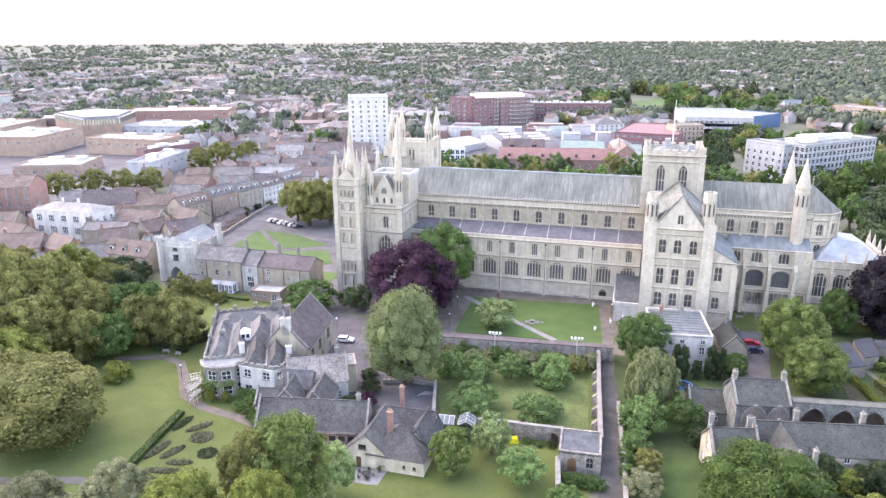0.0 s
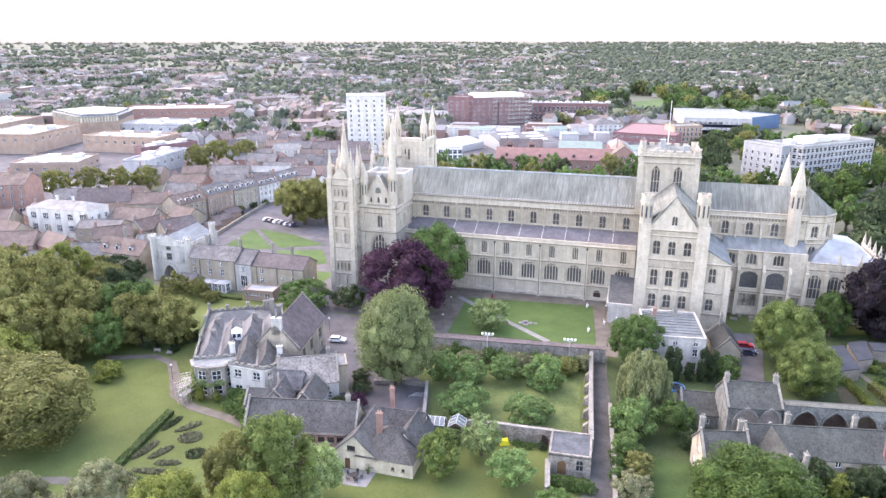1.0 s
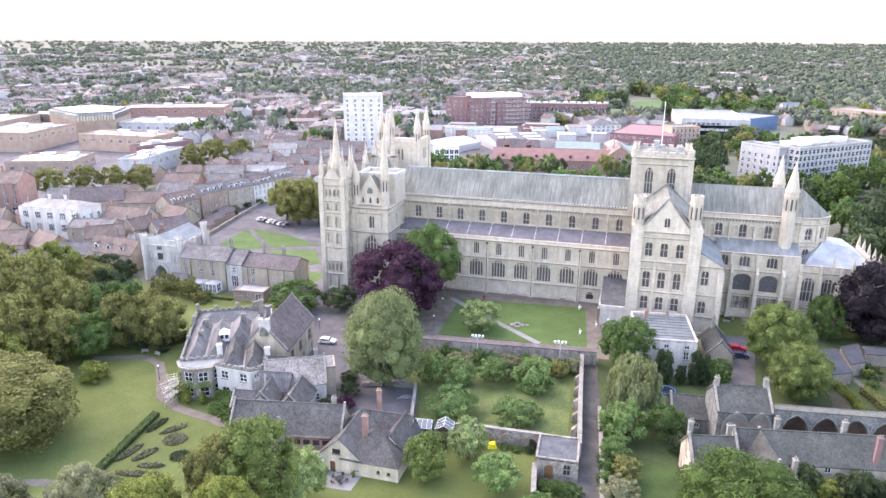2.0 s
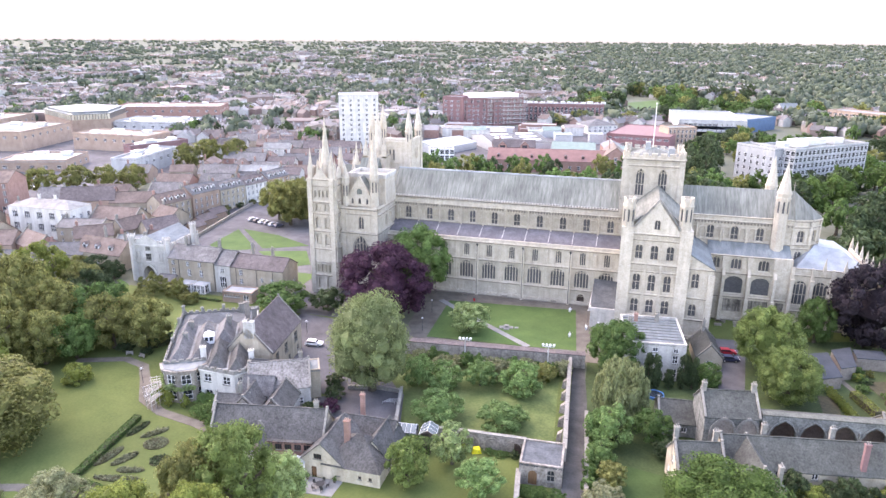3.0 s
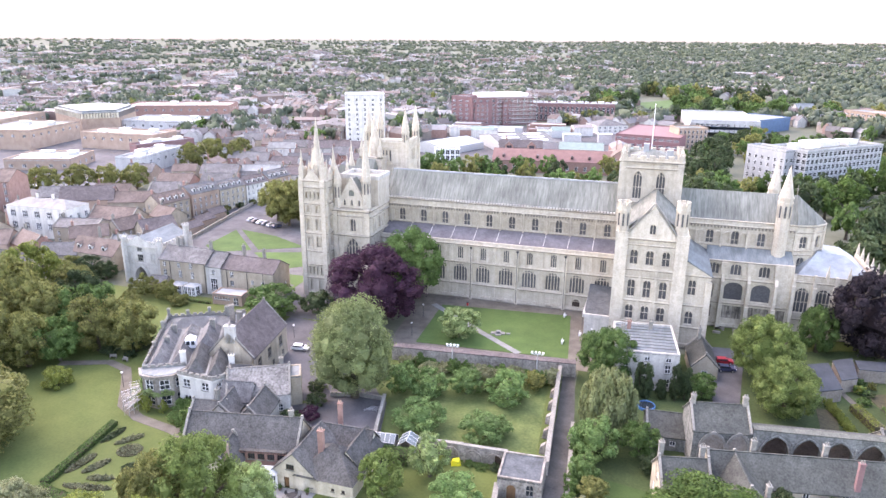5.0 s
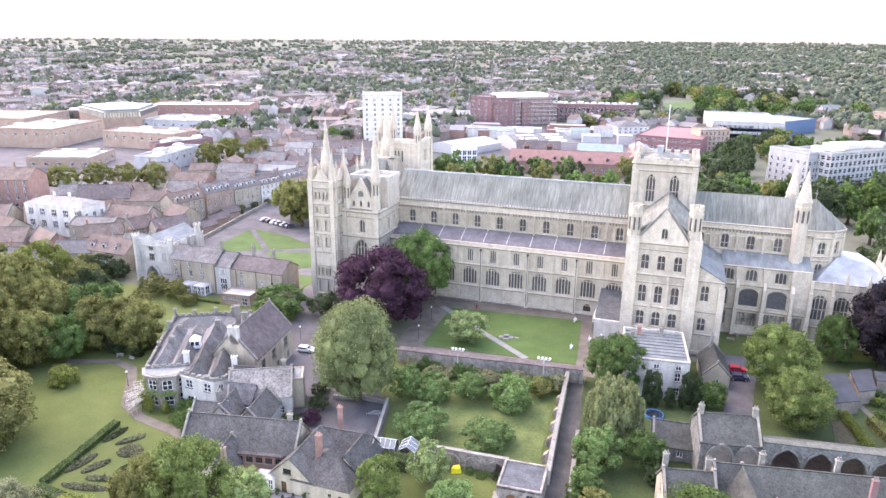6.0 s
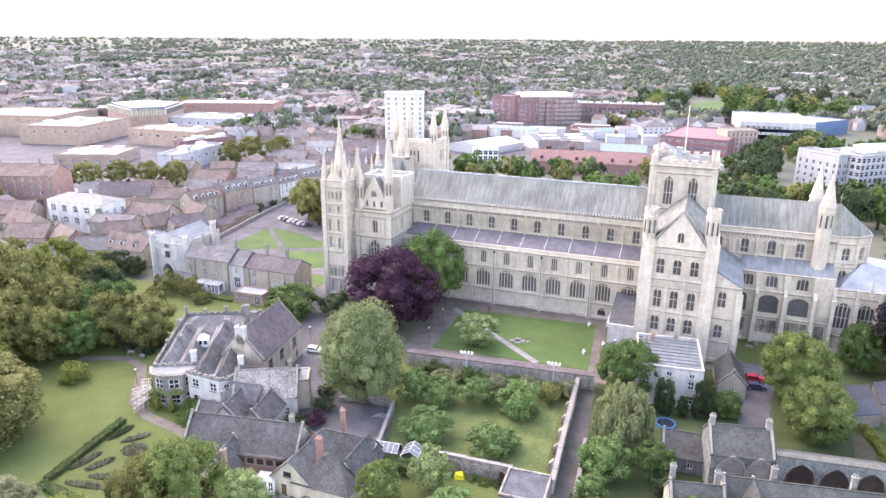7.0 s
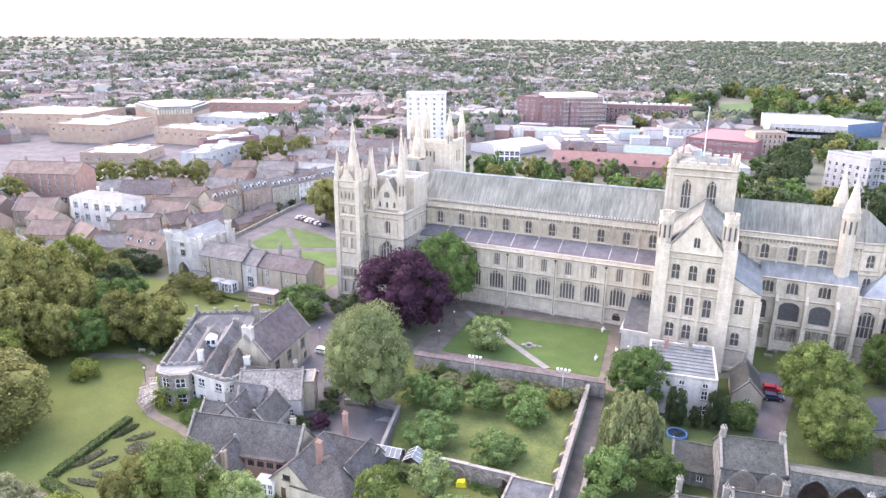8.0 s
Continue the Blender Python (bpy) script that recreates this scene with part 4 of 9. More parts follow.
# apse
pts = [(47 + 7.4 * math.sin(a), AX - 6.0 * math.cos(a)) for a in [math.pi * k / 5 for k in range(6)]]
shell("apse", [(46.9, AX + 5.4)] + [(47 + 6.8 * math.sin(a), AX - 5.4 * math.cos(a)) for a in [math.pi * k / 5 for k in range(6)]][:-1], 0, 27.6, LIMESTONE)
for k in range(5):
    a, b = Vector(pts[k]), Vector(pts[k + 1])
    d = (b - a).length
    m = face_frame(a.x, a.y, 0, math.degrees(math.atan2(b.y - a.y, b.x - a.x)))

    def apse_trim(bm, m, d=d):
        for v, h, o in ((19.6, 0.3, 0.3), (20.7, 0.2, 0.3), (25.4, 0.3, 0.3), (27.0, 0.5, 0.35)):
            string(bm, m, 0, d, v, h, o)
        for u in (0, d):
            box(bm, u - 0.3, 8, -0.2, u + 0.3, 27, 0.35, m)
        for i in range(5):
            box(bm, (i + 0.35) * d / 5, 19.9, 0, (i + 0.65) * d / 5, 20.8, 0.26, m)

    wall_with("apse_wall", m, [(0, 8), (d, 8), (d, 27.3), (0, 27.3)], [opening(d / 2, 21.2, 1.9, 3.4, "round", None, 10), opening(d / 2, 15.6, 1.9, 3.4, "round", None, 10)], [(2, (0.4,), 0.13)] * 2, extra=apse_trim)
bm = bms()
e = [(47 + 7.8 * math.sin(a), AX - 6.4 * math.cos(a), 27.6) for a in [math.pi * k / 5 for k in range(6)]]
hull(bm, e + [(47, AX, 34.1)], [(k, k + 1, 6) for k in range(5)] + [(5, 0, 6), (5, 4, 3, 2, 1, 0)])
part("apse_roof", bm, LEAD, church, "grey lead apse roof")
bm = bms()
tube(bm, (47, AX, 34), (47, AX, 36.4), 0.09)
box(bm, 46.6, AX - 0.06, 35.4, 47.4, AX + 0.06, 35.55)
part("roof_cross", bm, COPING, church)

# low eastern building with tall windows
NX0, NX1, NY0, NY1 = 47.2, 66.0, 188.6, 212.4
m = face_frame(NX0, NY0, 0, 0)
L = NX1 - NX0
cu = [2.3, 7.0, 11.7, 16.4]


def east_trim(bm, m, L=L, cu=cu):
    for v, h, o in ((0, 1.3, 0.4), (4.6, 0.3, 0.3), (14.4, 0.35, 0.3)):
        string(bm, m, 0, L, v, h, o)
    box(bm, 0, 14.7, -0.3, L, 16.2, 0.1, m)
    string(bm, m, 0, L, 16.2, 0.2, 0.2)
    for u in [0.0] + [c + 2.35 for c in cu]:
        box(bm, u - 0.45, 0, -0.1, u + 0.45, 13.5, 1.4, m)
        box(bm, u - 0.35, 13.5, -0.1, u + 0.35, 16.6, 0.8, m)
    k = int(L / 1.2)
    for i in range(k):
        box(bm, i * L / k + 0.15, 14.95, 0.05, (i + 1) * L / k - 0.15, 15.2, 0.2, m)


spec = [(4, (0.42,), 0.16)] * 4
wall_with("east_building_wall", m, [(0, 0), (L, 0), (L, 15), (0, 15)], [opening(c, 6.3, 3.5, 6.7, "pointed", 2.0, 12) for c in cu], spec, extra=east_trim, depth=0.6)
m = face_frame(NX1, NY0, 0, 90)
cu2 = [2.6, 7.3, 12.0, 16.7, 21.4]
wall_with("east_building_wall", m, [(0, 0), (NY1 - NY0, 0), (NY1 - NY0, 15), (0, 15)], [opening(c, 6.3, 3.5, 6.7, "pointed", 2.0, 12) for c in cu2], spec + spec[:1],
          extra=lambda bm, m: east_trim(bm, m, NY1 - NY0, cu2), depth=0.6)
shell("east_building_core", [(NX0, NY0 + 0.65), (NX1 - 0.65, NY0 + 0.65), (NX1 - 0.65, NY1), (NX0, NY1)], 0, 15.0, LIMESTONE)
bm = bms()
hull(bm, [(NX0 + 0.4, NY0 + 0.6, 15.6), (NX1 - 0.6, NY0 + 0.6, 15.6), (NX1 - 0.6, NY1, 15.6), (NX0 + 0.4, NY1, 15.6), (53.0, 196.5, 20.6), (59.5, 196.5, 20.0), (59.5, 204.5, 20.0), (53.0, 204.5, 20.6)],
     [(0, 1, 5, 4), (1, 2, 6, 5), (2, 3, 7, 6), (3, 0, 4, 7), (4, 5, 6, 7), (3, 2, 1, 0)])
part("east_building_roof", bm, LEAD_PALE, church, "pale sheet lead roof with shallow slopes")
for x, y in [(NX1 + 0.3, NY0 + y) for y in (0, 4.9, 9.6, 14.3, 19, 23.6)] + [(54.4, NY0 - 0.5), (59.1, NY0 - 0.5), (63.8, NY0 - 0.5)]:
    bm = bms()
    box(bm, x - 0.35, y - 0.35, 16.0, x + 0.35, y + 0.35, 17.6)
    cone(bm, x, y, 17.6, 19.9, 0.42, 0.0, 4, math.pi / 4)
    part("pinnacle", bm, LIMESTONE, church)

# ---- west transept and west front towers ----
m = face_frame(-74.2, 180, 0, 0)
W = 11.2


def west_trim(bm, m):
    for v, h, o in ((0, 1.4, 0.4), (5.2, 0.3, 0.25), (18.0, 0.5, 0.5), (23.6, 0.3, 0.25), (25.1, 0.6, 0.5)):
        string(bm, m, 0, W, v, h, o)
    blind_arch(bm, m, 5.7, 6.0, 5.6, 11.6, "pointed", 0.3, 0.25)
    for s in (-2.4, 2.4):
        blind_arch(bm, m, 5.9 + s, 19.3, 1.3, 3.2, "pointed", 0.18, 0.18)
    for u in (0.7, W - 0.7):
        box(bm, u - 0.7, 0, -0.3, u + 0.7, 26, 0.5, m)


wall_with("west_transept_wall", m, [(0, 0), (W, 0), (W, 25.6), (0, 25.6)], [opening(5.7, 6.4, 4.8, 10.9, "pointed", 4.2, 14), opening(5.9, 19.1, 1.8, 3.9, "round", 0.9, 10)],
          [(5, (0.4,), 0.18), (2, (), 0.14)], extra=west_trim, depth=0.7)
shell("west_transept_core", [(-74.2, 180.75), (-63.6, 180.75), (-63.6, 220), (-74.2, 220)], 0, 25.5, LIMESTONE)
m = face_frame(-63, 180, 0, 90)


def side_trim(bm, m):
    for v in (18.2, 23.6, 25.3):
        string(bm, m, 0, 14, v, 0.4, 0.3)
    for u in (3, 6.5, 10):
        blind_arch(bm, m, u, 19.3, 1.6, 3.6, "round", 0.18, 0.18)


wall_with("west_transept_side", m, [(0, 0), (14, 0), (14, 26), (0, 26)], [opening(6.5, 19.4, 1.4, 3.4, "round", None, 8)], [(2, (), 0.12)], extra=side_trim)
# gable between turrets
m = face_frame(-73, 181.2, 0, 0)


def gable_trim(bm, m):
    for a, b in (((0.5, 28.2), (4.05, 34.4)), ((4.05, 34.4), (7.6, 28.2))):
        t = bmesh.new()
        bar(t, a, b, 0.35, -0.6, 0.25)
        t.transform(m)
        me = bpy.data.meshes.new("tmp")
        t.to_mesh(me)
        t.free()
        bm.from_mesh(me)
        bpy.data.meshes.remove(me)
    string(bm, m, 0, 8.1, 25.8, 0.3, 0.25)


o = opening(4.05, 29.2, 1.7, 1.7, "round", 0.85, 10)
wall_with("west_gable", m, [(0.3, 25.4), (7.8, 25.4), (7.8, 28.2), (4.05, 34.2), (0.3, 28.2)],
          [o, opening(1.8, 26.3, 0.8, 1.9, "pointed", 0.7, 6), opening(4.05, 26.3, 0.8, 1.9, "pointed", 0.7, 6), opening(6.3, 26.3, 0.8, 1.9, "pointed", 0.7, 6)],
          [(1, (), 0.16)] + [(1, (), 0.08)] * 3, extra=gable_trim, depth=0.5)
bm = bms()
hull(bm, [(-72.6, 181.4, 28.2), (-65.2, 181.4, 28.2), (-68.95, 181.4, 34.0), (-72.6, 187, 28.2), (-65.2, 187, 28.2), (-68.95, 187, 34.0)], [(0, 2, 5, 3), (2, 1, 4, 5), (0, 1, 2), (3, 5, 4), (0, 3, 4, 1)])
part("west_gable_roof", bm, LEAD, church)
turret(-73.4, 181.6, 25.4, 33.5, 1.2, "turret", 4.5)
turret(-64.5, 181.6, 25.4, 35.0, 1.25, "turret", 14.5)
shell("west_tower_block", [(-74.0, 185.5), (-62.6, 185.5), (-62.6, 194.0), (-74.0, 194.0)], 25.4, 33.4, LIMESTONE)
bm = bms()
for x0, y0, x1, y1 in ((-74.2, 185.3, -62.4, 185.9), (-74.2, 193.6, -62.4, 194.2), (-74.2, 185.9, -73.6, 193.6), (-63.0, 185.9, -62.4, 193.6)):
    box(bm, x0, y0, 33.3, x1, y1, 34.5)
part("west_parapet", bm, ASHLAR, church, "white-edged parapet round a flat roof")

# front tower with its spire
FX0, FX1, FY0, FY1 = -82.3, -74.4, 176, 184
shell("front_tower_core", [(FX0 + 0.5, FY0 + 0.5), (FX1 - 0.5, FY0 + 0.5), (FX1 - 0.5, FY1), (FX0 + 0.5, FY1)], 0, 34.0, LIMESTONE)
for yaw, fx, fy in ((0, FX0, FY0), (90, FX1, FY0), (-90, FX0, FY1)):
    m = face_frame(fx, fy, 0, yaw)
    W = 7.9

    def front_trim(bm, m):
        for v in (1.0, 5.6, 9.6, 13.6, 18.9, 24.0, 27.4, 32.0, 33.8):
            string(bm, m, 0, W, v, 0.3, 0.25)
        for u in (0.65, W - 0.65):
            box(bm, u - 0.65, 0, -0.2, u + 0.65, 33.9, 0.4, m)
        for u in (2.6, 5.3):
            for v, h in ((19.6, 4.0), (24.6, 2.6), (14.2, 4.3)):
                blind_arch(bm, m, u, v, 1.6, h, "pointed", 0.18, 0.2)
        for k in range(4):
            blind_arch(bm, m, 2.2 + k * 1.2, 28.2, 0.8, 3.3, "pointed", 0.14, 0.16)
            blind_arch(bm, m, 2.2 + k * 1.2, 6.3, 0.8, 2.9, "round", 0.14, 0.16)
        hull(bm, [(1.3, 33.9, -0.4), (W - 1.3, 33.9, -0.4), (W / 2, 37.2, -0.4), (1.3, 33.9, 0.1), (W - 1.3, 33.9, 0.1), (W / 2, 37.2, 0.1)], [(3, 4, 5), (2, 1, 0), (0, 3, 5, 2), (4, 1, 2, 5), (0, 1, 4, 3)], m)

    # niches: the dark panes set in them stand in for their shade
    hs = [opening(u, v, 1.3, h, "pointed", 0.9, 8) for u in (2.6, 5.3) for v, h in ((19.8, 3.3), (15.0, 3.0), (1.6, 3.6))] + [opening(2.2 + k * 1.2, 6.6, 0.55, 2.3, "round", None, 6) for k in range(4)] + [opening(u, 24.9, 0.9, 2.0, "pointed", 0.7, 8) for u in (2.6, 5.3)] + [opening(2.2 + k * 1.2, 28.9, 0.45, 2.0, "pointed", 0.4, 6) for k in (0, 1, 2, 3)]
    wall_with("front_tower_wall", m, [(0, 0), (W, 0), (W, 34.0), (0, 34.0)], hs, [(1, (), 0.1)] * len(hs), extra=front_trim, depth=0.6)


def pinnacle(x, y, z, h, w, name="pinnacle"):
    bm = bms()
    box(bm, x - w / 2, y - w / 2, z - 0.5, x + w / 2, y + w / 2, z + h * 0.35)
    for a, b in ((-1, 0), (1, 0), (0, -1), (0, 1)):
        hull(bm, [(x - w / 2 + (a > 0) * 0 - 0.0, y - w / 2, z + h * 0.35), (x + w / 2, y - w / 2, z + h * 0.35), (x + w / 2, y + w / 2, z + h * 0.35), (x - w / 2, y + w / 2, z + h * 0.35), (x + a * w * 0.35, y + b * w * 0.35, z + h * 0.5)],
             [(0, 1, 4), (1, 2, 4), (2, 3, 4), (3, 0, 4)])
    cone(bm, x, y, z + h * 0.33, z + h, w * 0.5, 0.0, 4, math.pi / 4)
    for k in range(3):
        cone(bm, x, y, z + h * (0.5 + 0.14 * k), z + h * (0.53 + 0.14 * k), w * (0.44 - 0.11 * k), w * (0.40 - 0.11 * k), 8)
    return part(name, bm, LIMESTONE, church)


for x, y in ((FX0 + 0.7, FY0 + 0.7), (FX1 - 0.7, FY0 + 0.7), (FX0 + 0.7, FY1 - 0.7), (FX1 - 0.7, FY1 - 0.7)):
    pinnacle(x, y, 34.0, 8.8, 1.35)
bm = bms()
cone(bm, -78.4, 180, 33.9, 38.0, 2.0, 1.5, 8, math.pi / 8)
cone(bm, -78.4, 180, 38.0, 51.6, 1.3, 0.0, 8, math.pi / 8)
for k in range(3):
    cone(bm, -78.4, 180, 40.5 + 3.4 * k, 40.8 + 3.4 * k, 1.20 - 0.31 * k, 1.16 - 0.31 * k, 8, math.pi / 8)
part("spire", bm, LIMESTONE, church, "slender pale stone spire")
for k in range(8):
    a = math.pi / 4 * k
    pinnacle(-78.4 + 2.6 * math.cos(a), 180 + 2.6 * math.sin(a), 34.5, 4.8, 0.7)
# gabled front between the towers
for k, yy in enumerate((187.5, 200.5, 213.5)):
    bm = bms()
    hull(bm, [(-81.5, yy - 5.5, 24), (-81.5, yy + 5.5, 24), (-81.5, yy, 34), (-75, yy - 5.5, 24), (-75, yy + 5.5, 24), (-75, yy, 34)], [(0, 2, 1), (3, 4, 5), (0, 3, 5, 2), (1, 2, 5, 4), (0, 1, 4, 3)])
    part("front_gable", bm, LEAD, church)
    shell("portal", [(-82, yy - 5.5), (-74.5, yy - 5.5), (-74.5, yy + 5.5), (-82, yy + 5.5)], 0, 24, LIMESTONE)
for yy in (194, 207):
    pinnacle(-80.5, yy, 29, 12, 1.7)
    pinnacle(-76, yy, 29, 10, 1.4)
    shell("pier", [(-82, yy - 1), (-75, yy - 1), (-75, yy + 1), (-82, yy + 1)], 0, 29, LIMESTONE)
shell("north_front_tower", [(-82.3, 217), (-74.4, 217), (-74.4, 225), (-82.3, 225)], 0, 34, LIMESTONE)
for x, y in ((-81.6, 217.7), (-75.1, 217.7), (-81.6, 224.3), (-75.1, 224.3)):
    pinnacle(x, y, 34.0, 7.0, 1.4)
bm = bms()
cone(bm, -78.4, 221, 33.9, 49.0, 2.2, 0.0, 8, math.pi / 8)
part("spire", bm, LIMESTONE, church, "slender pale stone spire")
# square tower behind the north arm
QX0, QX1, QY0, QY1 = -82.0, -67.2, 222, 234
shell("north_west_tower", [(QX0 + 0.6, QY0 + 0.6), (QX1 - 0.6, QY0 + 0.6), (QX1 - 0.6, QY1), (QX0 + 0.6, QY1)], 0, 38, LIMESTONE)
for yaw, fx, fy, W in ((0, QX0, QY0, 14.8), (90, QX1, QY0, 12)):
    m = face_frame(fx, fy, 0, yaw)

    def nw_trim(bm, m, W=W):
        for nm, b in [("string_course", (0.1, v, -0.05, W - 0.1, v + 0.35, 0.25)) for v in (28, 31, 36.4, 38.0)] + [("buttress", (u - 0.9, 20, -0.2, u + 0.9, 38.6, 0.4)) for u in (0.9, W - 0.9)] + [("parapet", (0, 38.6, -0.5, W, 39.4, 0.2))]:
            b2 = bms()
            box(b2, *b, m)
            part(nm, b2, LIMESTONE, church)

    hs = [opening(W / 2 + s * 1.3, 32.0, 0.7, 3.8, "round", None, 6) for s in (-1, 0, 1)]
    wall_with("north_west_tower_wall", m, [(0, 20), (W, 20), (W, 38.5), (0, 38.5)], hs, [(1, (), 0.08)] * 3, extra=nw_trim, depth=0.5)
for x, y in ((QX0 + 0.9, QY0 + 0.9), (QX1 - 0.9, QY0 + 0.9), (QX0 + 0.9, QY1 - 0.9), (QX1 - 0.9, QY1 - 0.9)):
    turret(x, y, 36, 43.0, 1.2, "corner_turret", 7.0)


# ---- houses of the precinct ----
def chimney(parent, x, y, z0, z1, mat=BRICK, w=0.8, d=0.6, pots=2):
    """A stack with a cap and pots, in the parent's own places."""
    bm = bms()
    box(bm, x - w / 2, y - d / 2, z0, x + w / 2, y + d / 2, z1 - 0.25)
    box(bm, x - w / 2 - 0.08, y - d / 2 - 0.08, z1 - 0.25, x + w / 2 + 0.08, y + d / 2 + 0.08, z1)
    c = part("chimney", bm, mat, parent, local=True)
    for k in range(pots):
        b2 = bms()
        px = x + (k - (pots - 1) / 2) * w / max(pots, 1)
        cone(b2, px, y, z1, z1 + 0.5, 0.14, 0.11, 8)
        part("pot", b2, BRICK_BROWN if mat is BRICK else COPING, c, local=True)
    return c


def house(name, cx, cy, yaw, L, W, eave, ridge, wall, roof, label, rows=(), stacks=(), style="gable", over=0.25, coping=True, group="", category="house", parapet=0.0, winmat=None, doors=(), plain=False):
    """A block with its ridge along its own x. rows: (face, positions, sill, width, height, lights, head). stacks: (x, y, top, material)."""
    root = thing(name, cx, cy, 0, yaw, label, category, group)
    faces = {"S": (face_frame(-L / 2, -W / 2, 0, 0), L), "E": (face_frame(L / 2, -W / 2, 0, 90), W), "N": (face_frame(L / 2, W / 2, 0, 180), L), "W": (face_frame(-L / 2, W / 2, 0, -90), W)}
    for key, (m, n) in faces.items():
        gab = style == "gable" and key in "EW"
        top = [(n, eave), (n / 2, ridge - 0.1), (0, eave)] if gab else [(n, eave), (0, eave)]
        holes, how = [], []
        for f, us, v, w, h, lights, head in list(rows) + [(d[0], (d[1],), 0.05, d[2], d[3], 0, d[4]) for d in doors]:
            if f == key:
                for u in us:
                    holes.append(opening(u * n if abs(u) <= 1 else u, v, w, h, head, min(w / 2, h / 3) if head != "flat" else None, 8))
                    how.append(lights)
        bm = bms()
        panel(bm, m, [(0, 0), (n, 0)] + top, holes, 0.22)
        wl = part("wall", bm, wall, root, local=True)
        for o, lights in zip(holes, how):
            if lights:
                window(wl, world_of(root) @ m, o, lights, (0.5,) if o["h"] > 1.1 else (), 0.09, 0.2, winmat or FRAME, not plain)
            else:
                window(wl, world_of(root) @ m, o, 1, (), 0.1, 0.2, winmat or FRAME, False, "door", WOOD, door=True)
    bm = bms()
    x0, x1, y0, y1 = -L / 2, L / 2, -W / 2, W / 2
    if style == "gable":
        gable_roof(bm, x0, y0, x1, y1, eave, ridge, over)
        part("roof", bm, roof, root, local=True)
        if coping:
            for x in (x0, x1):
                bm = bms()
                for s in (-1, 1):
                    d = Vector((0, -s * W / 2, ridge - eave))
                    mm = Matrix.Translation((x, s * (W / 2 + 0.15), eave - 0.05)) @ Matrix.Rotation(math.atan2(d.z, d.y), 4, "X")
                    box(bm, -0.19, 0, -0.05, 0.19, d.length + 0.2, 0.24, mm)
                box(bm, -0.2 + x, -0.2, ridge, 0.2 + x, 0.2, ridge + 0.55)
                part("gable_coping", bm, COPING, root, local=True)
        bm = bms()
        box(bm, x0, -0.12, ridge - 0.06, x1, 0.12, ridge + 0.1)
        part("ridge_tiles", bm, roof, root, local=True)
    elif style == "hip":
        hip_roof(bm, x0, y0, x1, y1, eave, ridge, over)
        part("roof", bm, roof, root, local=True)
    else:
        box(bm, x0, y0, eave - 0.3, x1, y1, eave)
        part("roof", bm, roof, root, local=True)
        if parapet:
            bm = bms()
            for a in ((x0, y0, x1, y0 + 0.35), (x0, y1 - 0.35, x1, y1), (x0, y0 + 0.35, x0 + 0.35, y1 - 0.35), (x1 - 0.35, y0 + 0.35, x1, y1 - 0.35)):
                box(bm, a[0], a[1], eave, a[2], a[3], eave + parapet)
            part("parapet", bm, wall, root, local=True)
    for x, y, top, mat in stacks:
        chimney(root, x, y, eave - 0.5 if style != "flat" else eave, top, mat, pots=1 if plain else 2)
    return root


def dormer(parent, x, y, z, w, h, mat=RENDER, roof=SLATE, depth=2.0):
    """A small gabled dormer looking to the parent's south."""
    bm = bms()
    hull(bm, [(x - w / 2, y, z), (x + w / 2, y, z), (x + w / 2, y, z + h), (x, y, z + h + w * 0.45), (x - w / 2, y, z + h), (x - w / 2, y + depth, z), (x + w / 2, y + depth, z), (x + w / 2, y + depth, z + h), (x, y + depth, z + h + w * 0.45), (x - w / 2, y + depth, z + h)],
         [(0, 1, 2, 3, 4), (1, 6, 7, 2), (5, 0, 4, 9), (0, 5, 6, 1)])
    d = part("dormer", bm, mat, parent, local=True)
    bm = bms()
    for s in (-1, 1):
        hull(bm, [(x, y - 0.15, z + h + w * 0.47), (x + s * (w / 2 + 0.12), y - 0.15, z + h - 0.05), (x + s * (w / 2 + 0.12), y + depth, z + h - 0.05), (x, y + depth, z + h + w * 0.47),
                  (x, y - 0.15, z + h + w * 0.47 + 0.1), (x + s * (w / 2 + 0.12), y - 0.15, z + h + 0.06), (x + s * (w / 2 + 0.12), y + depth, z + h + 0.06), (x, y + depth, z + h + w * 0.47 + 0.1)],
             [(4, 5, 6, 7), (3, 2, 1, 0), (0, 1, 5, 4), (1, 2, 6, 5), (3, 7, 6, 2)])
    part("dormer_roof", bm, roof, d, local=True)
    bm = bms()
    box(bm, x - w * 0.32, y - 0.04, z + 0.15, x + w * 0.32, y - 0.01, z + h * 0.95)
    part("pane", bm, GLASS, d, local=True)


def third(n, a=0.0, b=1.0):
    return tuple(a + (b - a) * (k + 0.5) / n for k in range(n))


